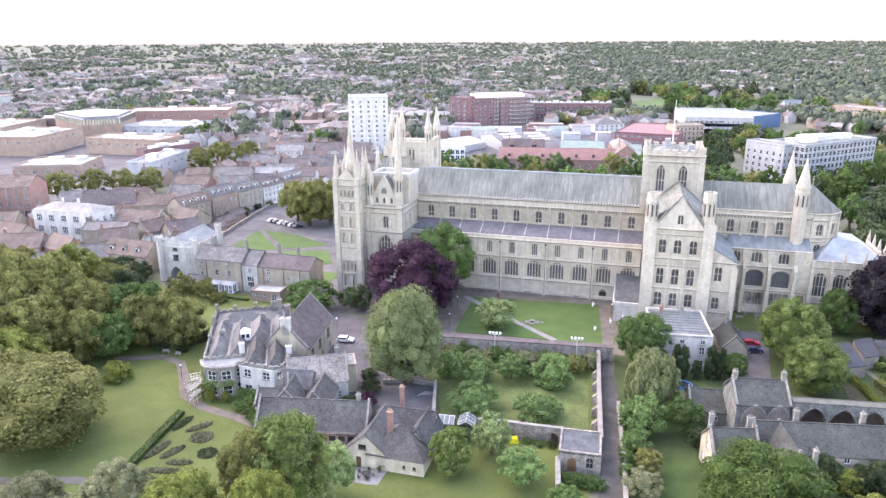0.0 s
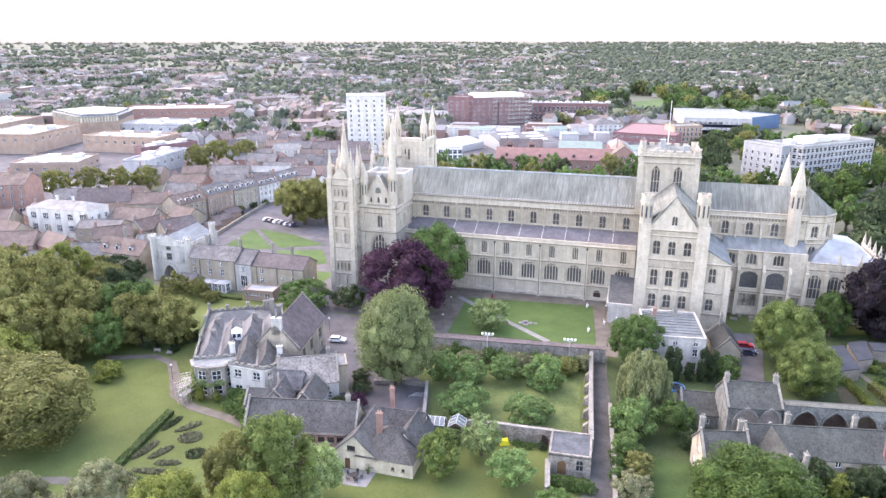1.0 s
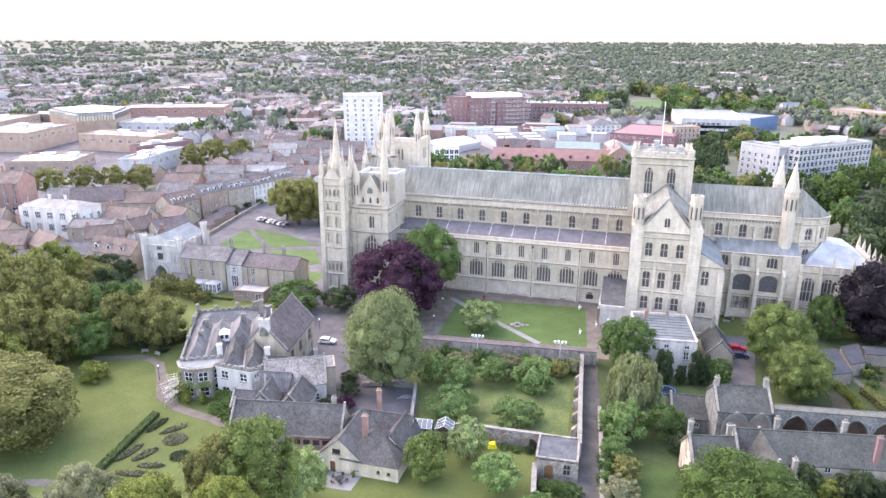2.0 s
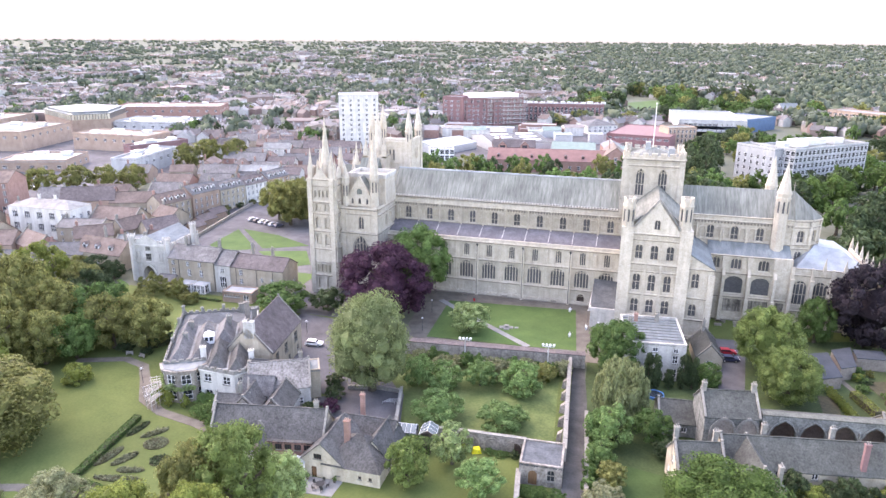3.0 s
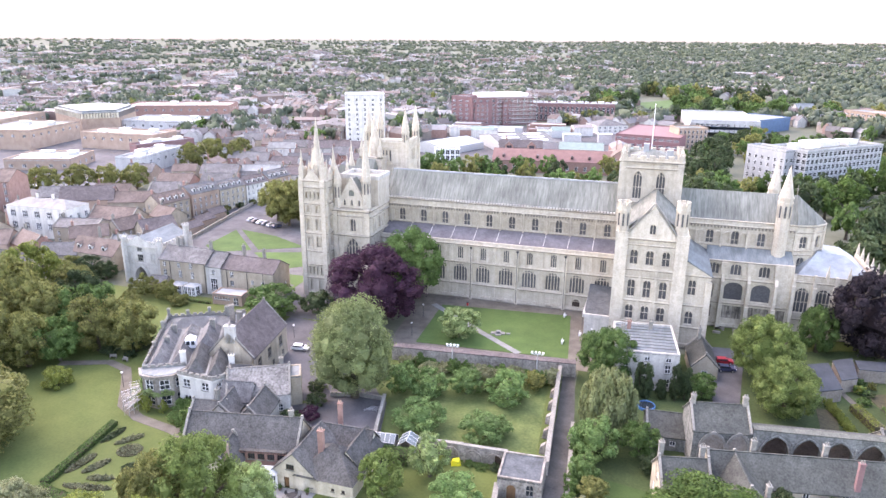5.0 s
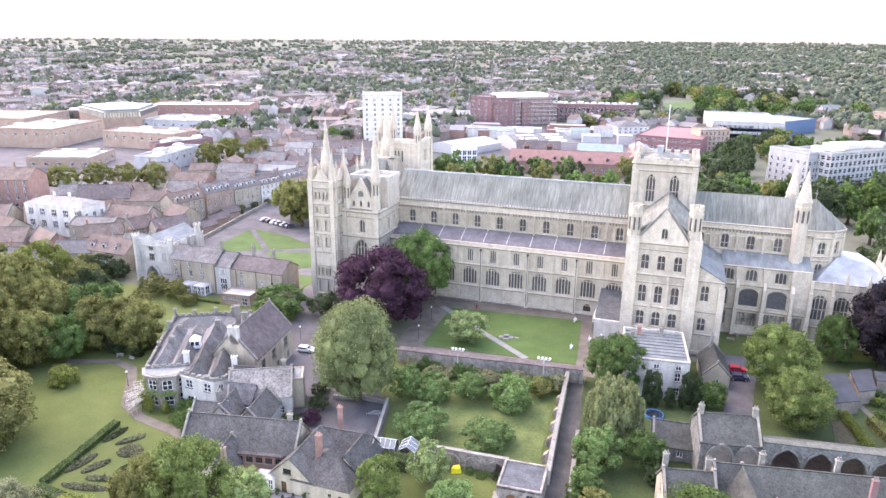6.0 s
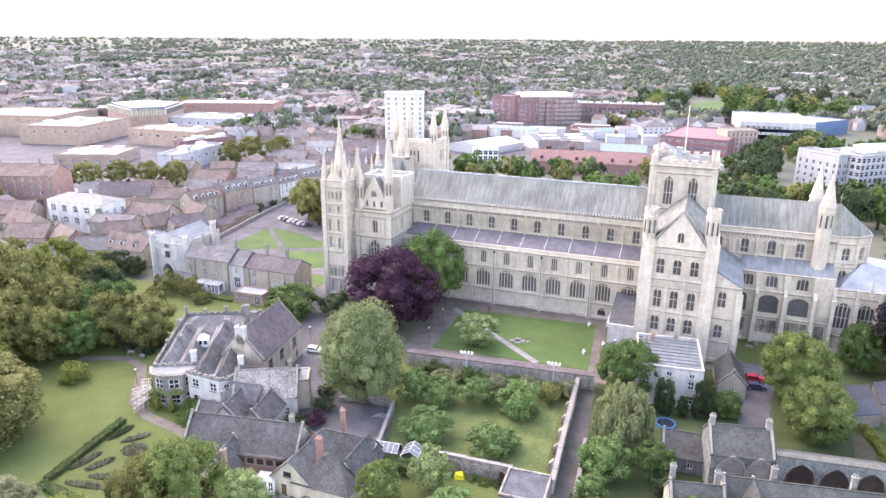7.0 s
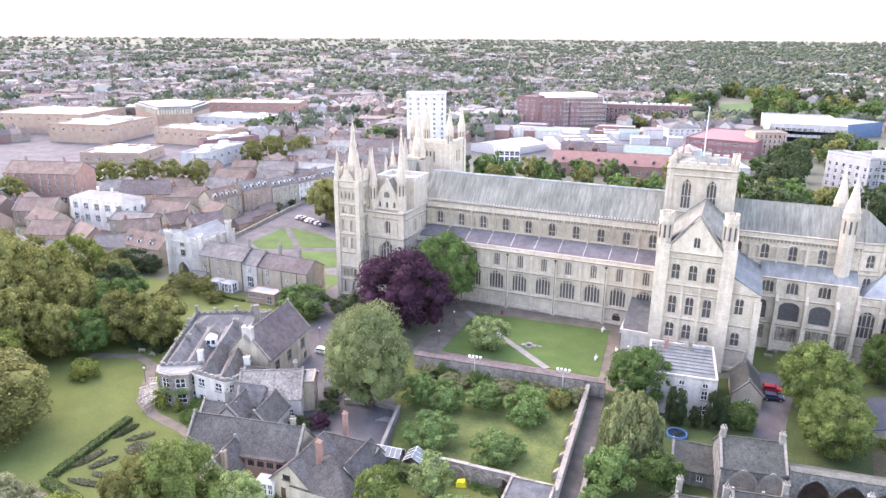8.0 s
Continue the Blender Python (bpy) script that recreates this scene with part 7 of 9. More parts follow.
for k in range(15):
    x = rnd.uniform(58, 128)
    y = rnd.uniform(346, 366) + max(0.0, x - 88) * 0.85
    tree(x, y, rnd.uniform(11, 16), rnd.uniform(5.5, 8), rnd.choice((LEAF_MID, LEAF_DARK, LEAF_YEW, LEAF_DARK)), "tall tree of the eastern wood", "far", 1.0, "wood_tree", "tree", group="eastern wood")


# ---- buildings round the close ----
gate = thing("gatehouse", -139.0, 169.6, 0, 2, "crenellated grey stone gatehouse with a pointed archway and corner turrets", "gatehouse")
GW, GD, GH = 12.0, 16.5, 11.4
m = face_frame(0, 0, 0, 0)


def gate_trim(bm, m):
    for v, h, o in ((0, 0.9, 0.25), (6.0, 0.25, 0.2), (11.3, 0.3, 0.25)):
        string(bm, m, 0, GW, v, h, o)
    blind_arch(bm, m, 5.2, 0, 5.2, 5.7, "pointed", 0.35, 0.3)
    blind_arch(bm, m, 5.2, 0, 4.7, 5.3, "pointed", 0.2, 0.45)
    for u in (1.9, 9.6):
        blind_arch(bm, m, u, 6.9, 1.1, 2.6, "pointed", 0.2, 0.2)
        box(bm, u - 0.5, 6.7, -0.05, u + 0.5, 6.95, 0.4, m)


bm = bms()
gate_holes = [opening(5.2, 0.02, 4.2, 5.1, "pointed", 2.4, 12), opening(5.2, 6.8, 2.0, 2.1, "flat"), opening(5.2, 10.0, 1.7, 1.3, "flat")]
panel(bm, m, [(0, 0), (GW, 0), (GW, 12.4), (9.4, 12.4), (5.2, 14.8), (1.0, 12.4), (0, 12.4)], gate_holes, 0.9)
gate_trim(bm, m)
gw = part("front_wall", bm, ASHLAR, gate, local=True)
for o, n in zip(gate_holes[1:], (3, 3)):
    window(gw, world_of(gate) @ m, o, n, (0.5,), 0.12, 0.35, COPING, True)
bm = bms()
box(bm, 3.05, 0.9, 5.2, 7.35, GD, GH)
part("upper_room", bm, ASHLAR, gate, local=True)
for x0, x1 in ((0, 3.05), (7.35, GW)):
    bm = bms()
    box(bm, x0, 0.9, 0, x1, GD, GH)
    part("side_wall", bm, ASHLAR, gate, local=True)
bm = bms()
box(bm, 3.05, 7.0, 0, 7.35, 7.3, 5.2)
part("gate_leaf", bm, WOOD, gate, "red-brown timber gate inside the archway", local=True)
bm = bms()
gable_roof(bm, 0.4, 0.2, 10.0, GD, 11.6, 14.5, 0.0, 0.2, "y")
part("roof", bm, LEAD_BLUE, gate, "blue-grey lead roof", local=True)
merlons(gate, (0.9, 0.3), (4.4, 0.3), 12.9, 0.6, 0.7, 0.5, 0.4, ASHLAR, True)
merlons(gate, (6.4, 0.3), (GW - 0.6, 0.3), 12.6, 0.6, 0.7, 0.5, 0.4, ASHLAR, True)
merlons(gate, (GW - 0.25, 1.2), (GW - 0.25, GD), GH + 0.1, 0.8, 0.9, 0.6, 0.45, ASHLAR, True)
for x, y, top, r in ((0.0, 0.2, 14.6, 1.05), (GW, 0.2, 14.4, 1.05), (GW + 0.9, 12.5, 16.0, 1.0)):
    bm = bms()
    cone(bm, x, y, 0, top - 0.9, r, r * 0.95, 8, math.pi / 8)
    cone(bm, x, y, top - 0.9, top - 0.5, r * 1.15, r * 1.15, 8, math.pi / 8)
    for k in range(8):
        a = math.pi / 4 * k
        box(bm, -0.22, -0.12, 0, 0.22, 0.12, 0.55, Matrix.Translation((x + r * math.cos(a), y + r * math.sin(a), top - 0.52)) @ Matrix.Rotation(a + math.pi / 2, 4, "Z"))
    part("turret", bm, ASHLAR, gate, local=True)
house("gate_lean_to", -125.0, 166.9, 2, 5.4, 3.4, 2.8, 4.2, YELLOW_STONE, SLATE, "low slate-roofed shed beside the gatehouse", coping=False, plain=True, category="shed")
row = house("stone_row_house", -117.2, 172.2, 0, 15.6, 9.4, 9.3, 12.2, YELLOW_STONE, SLATE, "honey-stone row house with white sashes", rows=[("S", (0.1, 0.42, 0.68), 7.2, 1.1, 1.4, 2, "flat"), ("S", (0.1, 0.44, 0.70), 4.2, 1.15, 2.0, 2, "flat"), ("S", (0.2,), 1.0, 1.1, 1.7, 2, "flat")], stacks=[(-4.4, 0, 14.6, COPING), (7.0, 0, 14.8, COPING)], coping=False)
house("grey_row_house", -106.9, 172.2, 0, 5.0, 9.3, 8.7, 11.8, ASHLAR, SLATE, "narrow grey stone row house with a tall white window", rows=[("S", (0.5,), 1.6, 2.2, 3.4, 3, "flat"), ("S", (0.5,), 6.4, 1.1, 1.2, 2, "flat")], coping=False)
long_row = house("stone_row_house", -96.0, 172.4, 0, 16.8, 9.0, 8.4, 11.1, YELLOW_STONE, TILE_DARK, "long honey-stone row house under dark tiles", rows=[("S", (0.2,), 6.0, 1.2, 1.6, 2, "flat"), ("S", (0.2,), 3.4, 1.2, 1.5, 2, "flat"), ("S", (0.60, 0.80), 4.6, 0.8, 1.1, 2, "flat"), ("E", third(2), 3.0, 0.9, 1.2, 2, "flat")], stacks=[(-3.6, 0.5, 14.2, COPING), (1.4, 3.0, 12.6, COPING)], coping=False)
for owner, x, z in ((row, -4.2, 9.3), (row, 7.6, 9.3), (long_row, -6.4, 8.4), (long_row, 0.2, 8.4), (long_row, 5.4, 8.4)):
    bm = bms()
    tube(bm, (x, -4.85, 0.2), (x, -4.85, z), 0.09, 0.09, 6)
    part("downpipe", bm, IRON, owner, "black iron downpipe", local=True)
for x in (-117.8, -113.2):
    house("glazed_bay", x, 165.9, 0, 3.8, 3.2, 2.9, 3.3, FRAME, LEAD_PALE, "white glazed garden bay against the stone row", rows=[("S", third(3), 0.35, 1.05, 2.3, 2, "flat"), ("E", (0.5,), 0.35, 1.8, 2.3, 2, "flat")], style="hip", over=0.15, category="conservatory", group="glazed bays of the row")
house("brick_extension", -99.0, 164.2, 4, 9.0, 5.0, 3.0, 3, BRICK_BROWN, LEAD_PALE, "flat-roofed pinkish brick extension", rows=[("S", third(6, 0.05, 0.6), 1.5, 0.6, 0.8, 1, "flat"), ("S", (0.8,), 0.2, 1.6, 2.2, 2, "flat")], style="flat", parapet=0.25)
d = house("dormer_house", -157.0, 179.0, -4, 18.0, 9.0, 5.6, 9.4, YELLOW_STONE, TILE, "stone house with a brown tiled roof and white dormers", rows=[("S", third(5), 1.4, 1.2, 1.6, 2, "flat")], stacks=[(-1, 1.0, 12.6, COPING), (8, 0, 11.4, COPING)], coping=False)
for x in (-6, -1, 4.5):
    dormer(d, x, -3.4, 6.2, 1.5, 1.3, FRAME, TILE)
house("white_house", -203.0, 203.0, 2, 27.0, 11.0, 11.6, 13.8, RENDER, LEAD_GREY, "white rendered house with a shallow hipped roof", rows=[("S", third(5), 7.6, 2.4, 2.4, 3, "flat"), ("S", third(5), 3.2, 2.4, 2.4, 3, "flat"), ("E", third(3), 7.4, 1.4, 1.8, 2, "flat")], style="hip", stacks=[(-4, 0, 15.4, RENDER), (3, 0, 15.4, RENDER)])
TERR = [(-167.4, 231, -104, 14, 9, 9.4, 12.6, YELLOW_STONE, TILE), (-164, 246, -104, 14, 9, 10.4, 13.4, BRICK_BROWN, SLATE), (-160.4, 260, -104, 14, 9, 9.6, 12.4, COTTAGE, SLATE), (-157, 274, -104, 13, 9, 9.0, 11.8, RENDER, TILE_DARK), (-153.6, 288, -104, 14, 9, 9.4, 12.2, BRICK_BROWN, SLATE)]
for x, y, yaw, L, W, e, r, wl, rf in TERR:
    yaw += 180
    t = house("close_house", x - 5, y, yaw, L, W, e, r, wl, rf, "three-storey house facing the close", rows=[("S", third(5), v, 1.1, 1.7, 2, "flat") for v in (1.2, 4.0, 6.6)] + [("W", third(2), v, 1.0, 1.5, 2, "flat") for v in (4.0, 6.6)], stacks=[(L / 2 - 0.8, 0, r + 1.8, COPING), (-L / 2 + 0.8, 0.5, r + 1.6, BRICK)], coping=False, group="houses along the close", plain=True)
    for k in range(4):
        dormer(t, -L / 3 + k * L / 4.5, -W / 2 + 0.9, e + 0.4, 1.4, 1.3, FRAME, rf)
MID = [(-180, 212, 5, 18, 11, 6.5, 10.4, TILE, YELLOW_STONE), (-206, 226, 30, 20, 11, 9, 13.6, TILE_DARK, BRICK_BROWN), (-172, 190, 40, 12, 8, 6.5, 9.6, TILE, COTTAGE), (-184, 178, -20, 14, 9, 5.6, 9.2, TILE, BRICK), (-199, 176, 20, 14, 10, 5.6, 9.4, TILE, BRICK_BROWN),
       (-214, 186, -10, 16, 10, 5.8, 9.6, TILE, YELLOW_STONE), (-178, 165, 10, 15, 8, 4.4, 7.4, SLATE, COTTAGE), (-196, 162, -20, 12, 8, 4.4, 7.4, SLATE, YELLOW_STONE), (-190, 232, 20, 16, 10, 8, 11.4, TILE, YELLOW_STONE), (-186, 250, 14, 15, 11, 8.4, 12, SLATE, BRICK_BROWN),
       (-196, 268, 10, 16, 12, 8, 11.8, TILE, BRICK), (-180, 276, 14, 14, 10, 8, 11.4, SLATE, YELLOW_STONE), (-232, 196, 20, 16, 11, 6, 10, TILE, YELLOW_STONE), (-222, 208, -30, 14, 9, 6, 9.5, TILE_DARK, BRICK), (-236, 176, 5, 16, 10, 5.5, 9.4, TILE, BRICK_BROWN), (-168, 203, 75, 11, 8, 6.2, 9.6, TILE, YELLOW_STONE),
       (-210, 244, 18, 15, 10, 7.5, 10.8, TILE, YELLOW_STONE), (-226, 232, 24, 17, 10, 7.5, 11, SLATE, RENDER), (-150, 196, 15, 8, 7, 5, 8, TILE, COTTAGE), (-192, 296, 16, 18, 12, 8, 11.6, SLATE, BRICK_BROWN), (-174, 306, 16, 22, 14, 7, 10.5, LEAD_BLUE, BRICK), (-155, 318, 20, 22, 14, 6, 9.5, TILE, BRICK),
       (-157, 205, 60, 12, 9, 6.4, 9.8, TILE_DARK, YELLOW_STONE), (-163, 219, -14, 10, 9, 7, 10.2, TILE, YELLOW_STONE), (-150, 186, 14, 14, 8, 6.5, 9.0, LEAD_BLUE, ASHLAR), (-141, 183, 14, 10, 7, 7.0, 9.6, LEAD_BLUE, ASHLAR), (-170, 176, 20, 12, 8, 4.6, 7.6, SLATE, COTTAGE), (-183, 198, 12, 16, 10, 7.0, 9.0, SLATE, YELLOW_STONE), (-206, 162, 8, 14, 9, 4.4, 7.2, SLATE, BRICK_BROWN), (-225, 166, -12, 16, 10, 5, 8.4, TILE, BRICK)]
for k, (x, y, yaw, L, W, e, r, rf, wl) in enumerate(MID):
    house("town_house", x, y, yaw, L, W, e, r, wl, rf, "old town house with a steep roof near the close", rows=[("S", third(4), v, 1.0, 1.5, 2, "flat") for v in (1.2, 4.0) if v + 1.6 < e] + [("E", third(2), 1.2, 1.0, 1.5, 2, "flat")], stacks=[(-L / 2 + 1, 0.6, r + 1.6, COPING if k % 2 else BRICK)], coping=k % 3 == 0, group="town houses west of the close", plain=True)
# packed old roofs north-west of the close
q = random.Random(31)
for k in range(40):
    x, y = -236 + 19 * (k % 6) + q.uniform(-4, 4), 300 + 17 * (k // 6) + q.uniform(-4, 4)
    if -265 < x < -240 or (-240 < x < -214 and 318 < y < 366) or x > -138 + 0.1 * (y - 300):
        continue
    L, W, e = q.uniform(11, 18), q.uniform(8, 12), q.uniform(5, 8.5)
    house("town_house", x, y, q.choice((14, 14, 104, 22)), L, W, e, e + q.uniform(2.4, 4), q.choice((YELLOW_STONE, BRICK_BROWN, BRICK, RENDER)), q.choice((TILE, SLATE, TILE_DARK, LEAD_GREY)), "old town house in a packed quarter", rows=[("S", third(3), e - 2.4, 1.1, 1.5, 2, "flat")], stacks=[(-L / 2 + 1, 0.4, e + 5.2, BRICK)], coping=False, group="packed old quarter", plain=True)
house("corner_block", -262, 224, 18, 34, 14, 13.5, 17.5, BRICK, TILE, "red brick corner block with shops below", rows=[("S", third(9), v, 1.4, 2.0, 2, "flat") for v in (4.8, 8.0, 10.9)] + [("S", third(7), 0.4, 3.0, 2.8, 2, "flat")], stacks=[(-10, 0, 19.5, BRICK), (8, 0, 19.5, BRICK)], coping=False)


# ---- large town buildings ----
def block(name, x, y, yaw, L, W, h, wall, roof, label, floors=0, n=0, win=(1.6, 1.6), lights=2, faces="S", parapet=0.5, first=1.2, step=None, category="building", n2=0):
    step = step or (h - first) / max(floors, 1)
    rows = []
    for f in faces:
        rows += [(f, third(n if f in "SN" else (n2 or max(2, int(n * W / L)))), first + step * k, win[0], win[1], lights, "flat") for k in range(floors)]
    return house(name, x, y, yaw, L, W, h, h, wall, roof, label, rows, style="flat", parapet=parapet, category=category, plain=True)


def roof_plant(x, y, z, yaw, w, d, h, mat=METAL, label="metal plant box on a flat roof"):
    bm = bms()
    box(bm, -w / 2, -d / 2, 0, w / 2, d / 2, h)
    box(bm, -w / 2 - 0.15, -d / 2 - 0.15, h, w / 2 + 0.15, d / 2 + 0.15, h + 0.15)
    t = thing("roof_plant", x, y, z, yaw, label, "plant box", "roof plant")
    part("casing", bm, mat, t, local=True)


block("apartment_block", -178.0, 441, 24, 26, 20, 35.0, RENDER, LEAD_PALE, "tall white apartment block with rows of small windows", 10, 5, (1.5, 1.7), 2, "SW", 0.8, 2.4, 3.2, n2=4)
for k in range(9):
    bal = thing("balcony", -190.6, 428.2, 5.4 + 3.1 * k, 24, "dark recessed balcony on the apartment block", "balcony", "balconies of the apartment block")
    bm = bms()
    box(bm, -1.4, -3.3, 0, 1.6, -0.2, 0.2)
    box(bm, -1.4, -3.3, 0.2, 1.6, -3.2, 1.2)
    part("slab", bm, STONE_DARK, bal, local=True)
    bal.location.z -= 0.0
block("brick_offices", -124.5, 601, 34, 56, 34, 22.5, BRICK_DARK, LEAD_GREY, "red brick office block wrapped in scaffolding", 6, 10, (2.6, 2.0), 2, "SE", 1.2, 2.0, 3.5)
for k in range(7):
    sc = thing("scaffold_lift", -124.5, 601, 2 + 3.5 * k, 34, "metal scaffold lift on the brick offices", "scaffold", "scaffolding")
    bm = bms()
    for yy in (-17.6, -19.0):
        for zz in (0, 1.1):
            box(bm, -6, yy - 0.05, zz, 31, yy + 0.05, zz + 0.1)
    box(bm, -6, -19.0, -0.1, 31, -17.5, 0)
    for i in range(13):
        box(bm, -6 + i * 3.05, -19.1, -2, -5.9 + i * 3.05, -19.0, 1.6)
    part("frame", bm, METAL, sc, local=True)
block("office_tower", -147.5, 584, -8, 17, 18, 23.5, BRICK_DARK, LEAD_GREY, "plum brick office tower with banded windows", 6, 3, (2.8, 1.8), 3, "SE", 0.9, 2.0, 3.5)
block("office_bay", -131.0, 576.5, 34, 12, 6, 19.5, BRICK_DARK, SLATE, "projecting brick bay of the offices", 5, 3, (2.2, 1.8), 2, "SE", 0.4, 2.0, 3.5)
block("office_bay", -112.5, 589.0, 34, 8, 6, 19.5, BRICK_DARK, SLATE, "projecting brick bay of the offices", 5, 2, (2.2, 1.8), 2, "SE", 0.4, 2.0, 3.5)
house("brick_store", -176, 582, 4, 48, 20, 8.6, 11.6, BRICK, LEAD_GREY, "long brown brick store with a shallow grey roof", rows=[("S", third(7), 2.0, 3.2, 2.2, 3, "flat")], style="hip", category="building", plain=True)
house("cream_offices", -27, 573, 28, 25, 24, 6.4, 10.6, RENDER, SLATE, "cream rendered block under a dark mansard roof", rows=[("S", third(6), 1.4, 1.8, 1.6, 2, "flat"), ("S", third(6), 4.2, 1.8, 1.4, 2, "flat"), ("W", third(5), 4.2, 1.8, 1.4, 2, "flat")], style="hip", category="building", plain=True)
shed = house("market_hall", -79, 473, 31.7, 40, 46, 6.0, 9.4, METAL, SLATE, "broad dark-roofed market hall with rows of skylights", category="market hall", coping=False, plain=True)
for k in range(10):
    bm = bms()
    y = (-17 + 7.2 * (k % 5)) * 1.0
    x0 = -15 if k < 5 else 3
    z = 9.4 - 3.4 * abs(y) / 23
    tilt = math.atan2(3.4, 23) * (1 if y < 0 else -1)
    box(bm, 0, -1.3, 0.05, 12, 1.3, 0.3, Matrix.Translation((x0, y, z)) @ Matrix.Rotation(tilt, 4, "X"))
    part("skylight", bm, FRAME, shed, "white glazed skylight", local=True)
school = house("brick_school", -70, 437, 15, 27, 9, 6.2, 10.2, BRICK, TILE_DARK, "red brick school hall with two tall gables", rows=[("S", third(5), 1.4, 1.6, 3.0, 2, "flat")], stacks=[(-9, 0, 12.6, BRICK)], coping=False, plain=True)
for x in (-7.5, 6.5):
    dormer(school, x, -5.0, 5.2, 5.0, 2.2, BRICK, TILE_DARK, 4.5)
house("curved_market_roof", -121, 446, 66, 40, 30, 4.6, 7.4, METAL, LEAD_PALE, "low pale metal-roofed market building", coping=False, plain=True, category="building")
house("glazed_pavilion", -110, 409, 20, 15, 10, 7.0, 7, FRAME, LEAD_GREY, "white framed pavilion with tall glass walls", rows=[("S", third(5), 0.4, 2.4, 2.8, 2, "flat"), ("S", third(5), 3.9, 2.4, 2.6, 2, "flat"), ("E", third(3), 3.9, 2.4, 2.6, 2, "flat")], style="flat", parapet=0.3, category="building", plain=True)
block("brown_offices", 199, 690, -50, 64, 22, 11.5, BRICK_BROWN, LEAD_GREY, "brown brick offices with long window bands", 3, 12, (3.6, 1.6), 3, "SW", 0.8, 1.6, 3.3)
house("blue_roofed_house", 147, 765, 20, 18, 12, 7.0, 12.0, RENDER, LEAD_BLUE, "pale house with a blue-grey roof beside the park", rows=[("S", third(4), 2.0, 1.8, 2.2, 2, "flat")], coping=False, plain=True)
block("brick_wing", -66, 646, 10, 78, 22, 15.0, BRICK_DARK, LEAD_GREY, "long brown brick wing with tall piers", 2, 20, (2.4, 5.2), 2, "S", 0.8, 1.2, 6.4)
for k in range(14):
    roof_plant(-105 + k * 6.0, 638 + k * 1.05 + (k % 3) * 3, 15.0, 10, 3 + k % 3, 3, 1.2 + 0.4 * (k % 2))
roof_plant(-121, 603, 22.5, 34, 44, 20, 3.2, FRAME, "white sheeted scaffold roof on the offices")
rr = house("red_roofed_hall", -42, 392, 7, 68, 15, 7.0, 12.2, BRICK, palette("red pantiles", [(0.25, 0.145, 0.13), (0.28, 0.165, 0.15)], island=False), "long red-tiled brick hall behind the trees", rows=[("S", third(14), 2.0, 1.6, 2.2, 2, "flat")], coping=False)
for k in range(7):
    dormer(rr, -28 + k * 9.4, -6.4, 8.0, 1.6, 1.2, BRICK, SLATE)
house("brick_gable_house", -6, 398, 97, 22, 12, 11.0, 15.5, BRICK, TILE, "red brick house with a tall gable", rows=[("W", third(3), v, 1.5, 1.9, 2, "flat") for v in (1.5, 5.0, 8.0)] + [("S", third(5), v, 1.4, 1.8, 2, "flat") for v in (1.5, 5.0, 8.0)], stacks=[(0, 3, 18, BRICK)], coping=False)
block("red_clad_hall", 12, 512, -12, 42, 60, 10.0, palette("dark red cladding", [(0.20, 0.10, 0.105), (0.23, 0.12, 0.12)], island=False), palette("dark red roof", [(0.24, 0.14, 0.14), (0.28, 0.165, 0.16)], island=False), "dark red clad hall with a shallow roof", 2, 9, (3.2, 1.6), 3, "S", 0.5, 3.0, 4.2)
block("glazed_store", 58, 612, 4, 50, 76, 12.0, CONCRETE, LEAD_GREY, "white store with a blue glazed corner", 2, 14, (4.4, 2.0), 3, "S", 0.8, 3.5, 4.4)
block("blue_hall", 84.5, 625.5, 52, 58, 34, 10.5, palette("blue cladding", [(0.10, 0.17, 0.27), (0.12, 0.19, 0.30)], island=False), LEAD_GREY, "bright blue clad hall", 0, 0, (1, 1), 1, "S", 0.4)
block("office_block", 98, 414, 42, 58, 22, 18.4, OFFICE_WALL, LEAD, "pale grey concrete office block with regular windows", 5, 18, (2.3, 2.2), 1, "SEW", 0.9, 2.2, 3.3, n2=7)
block("office_wing", 70, 400, 42, 10, 24, 17.8, OFFICE_WALL, LEAD, "pale grey concrete office wing with regular windows", 4, 3, (1.6, 1.9), 1, "SEW", 0.9, 2.0, 3.4, n2=6)
for dx, dy, w, d, h in ((-14, 0, 9, 7, 3.4), (0, 2, 14, 8, 2.6), (14, 0, 8, 8, 2.4), (22, 3, 6, 5, 1.8), (-24, 1, 5, 5, 2.2)):
    p = pose(98, 414, 0, 0, 0, 42) @ Vector((dx, dy, 0))
    roof_plant(p.x, p.y, 18.4, 42, w * 0.9, d, h, FRAME if w == 9 else METAL)
block("tower_house", 32, 508, 22, 20, 16, 14, BRICK_BROWN, LEAD, "brown stone office with tall windows", 4, 7, (1.4, 2.2), 1, "SE", 0.6, 1.2, 3.2)
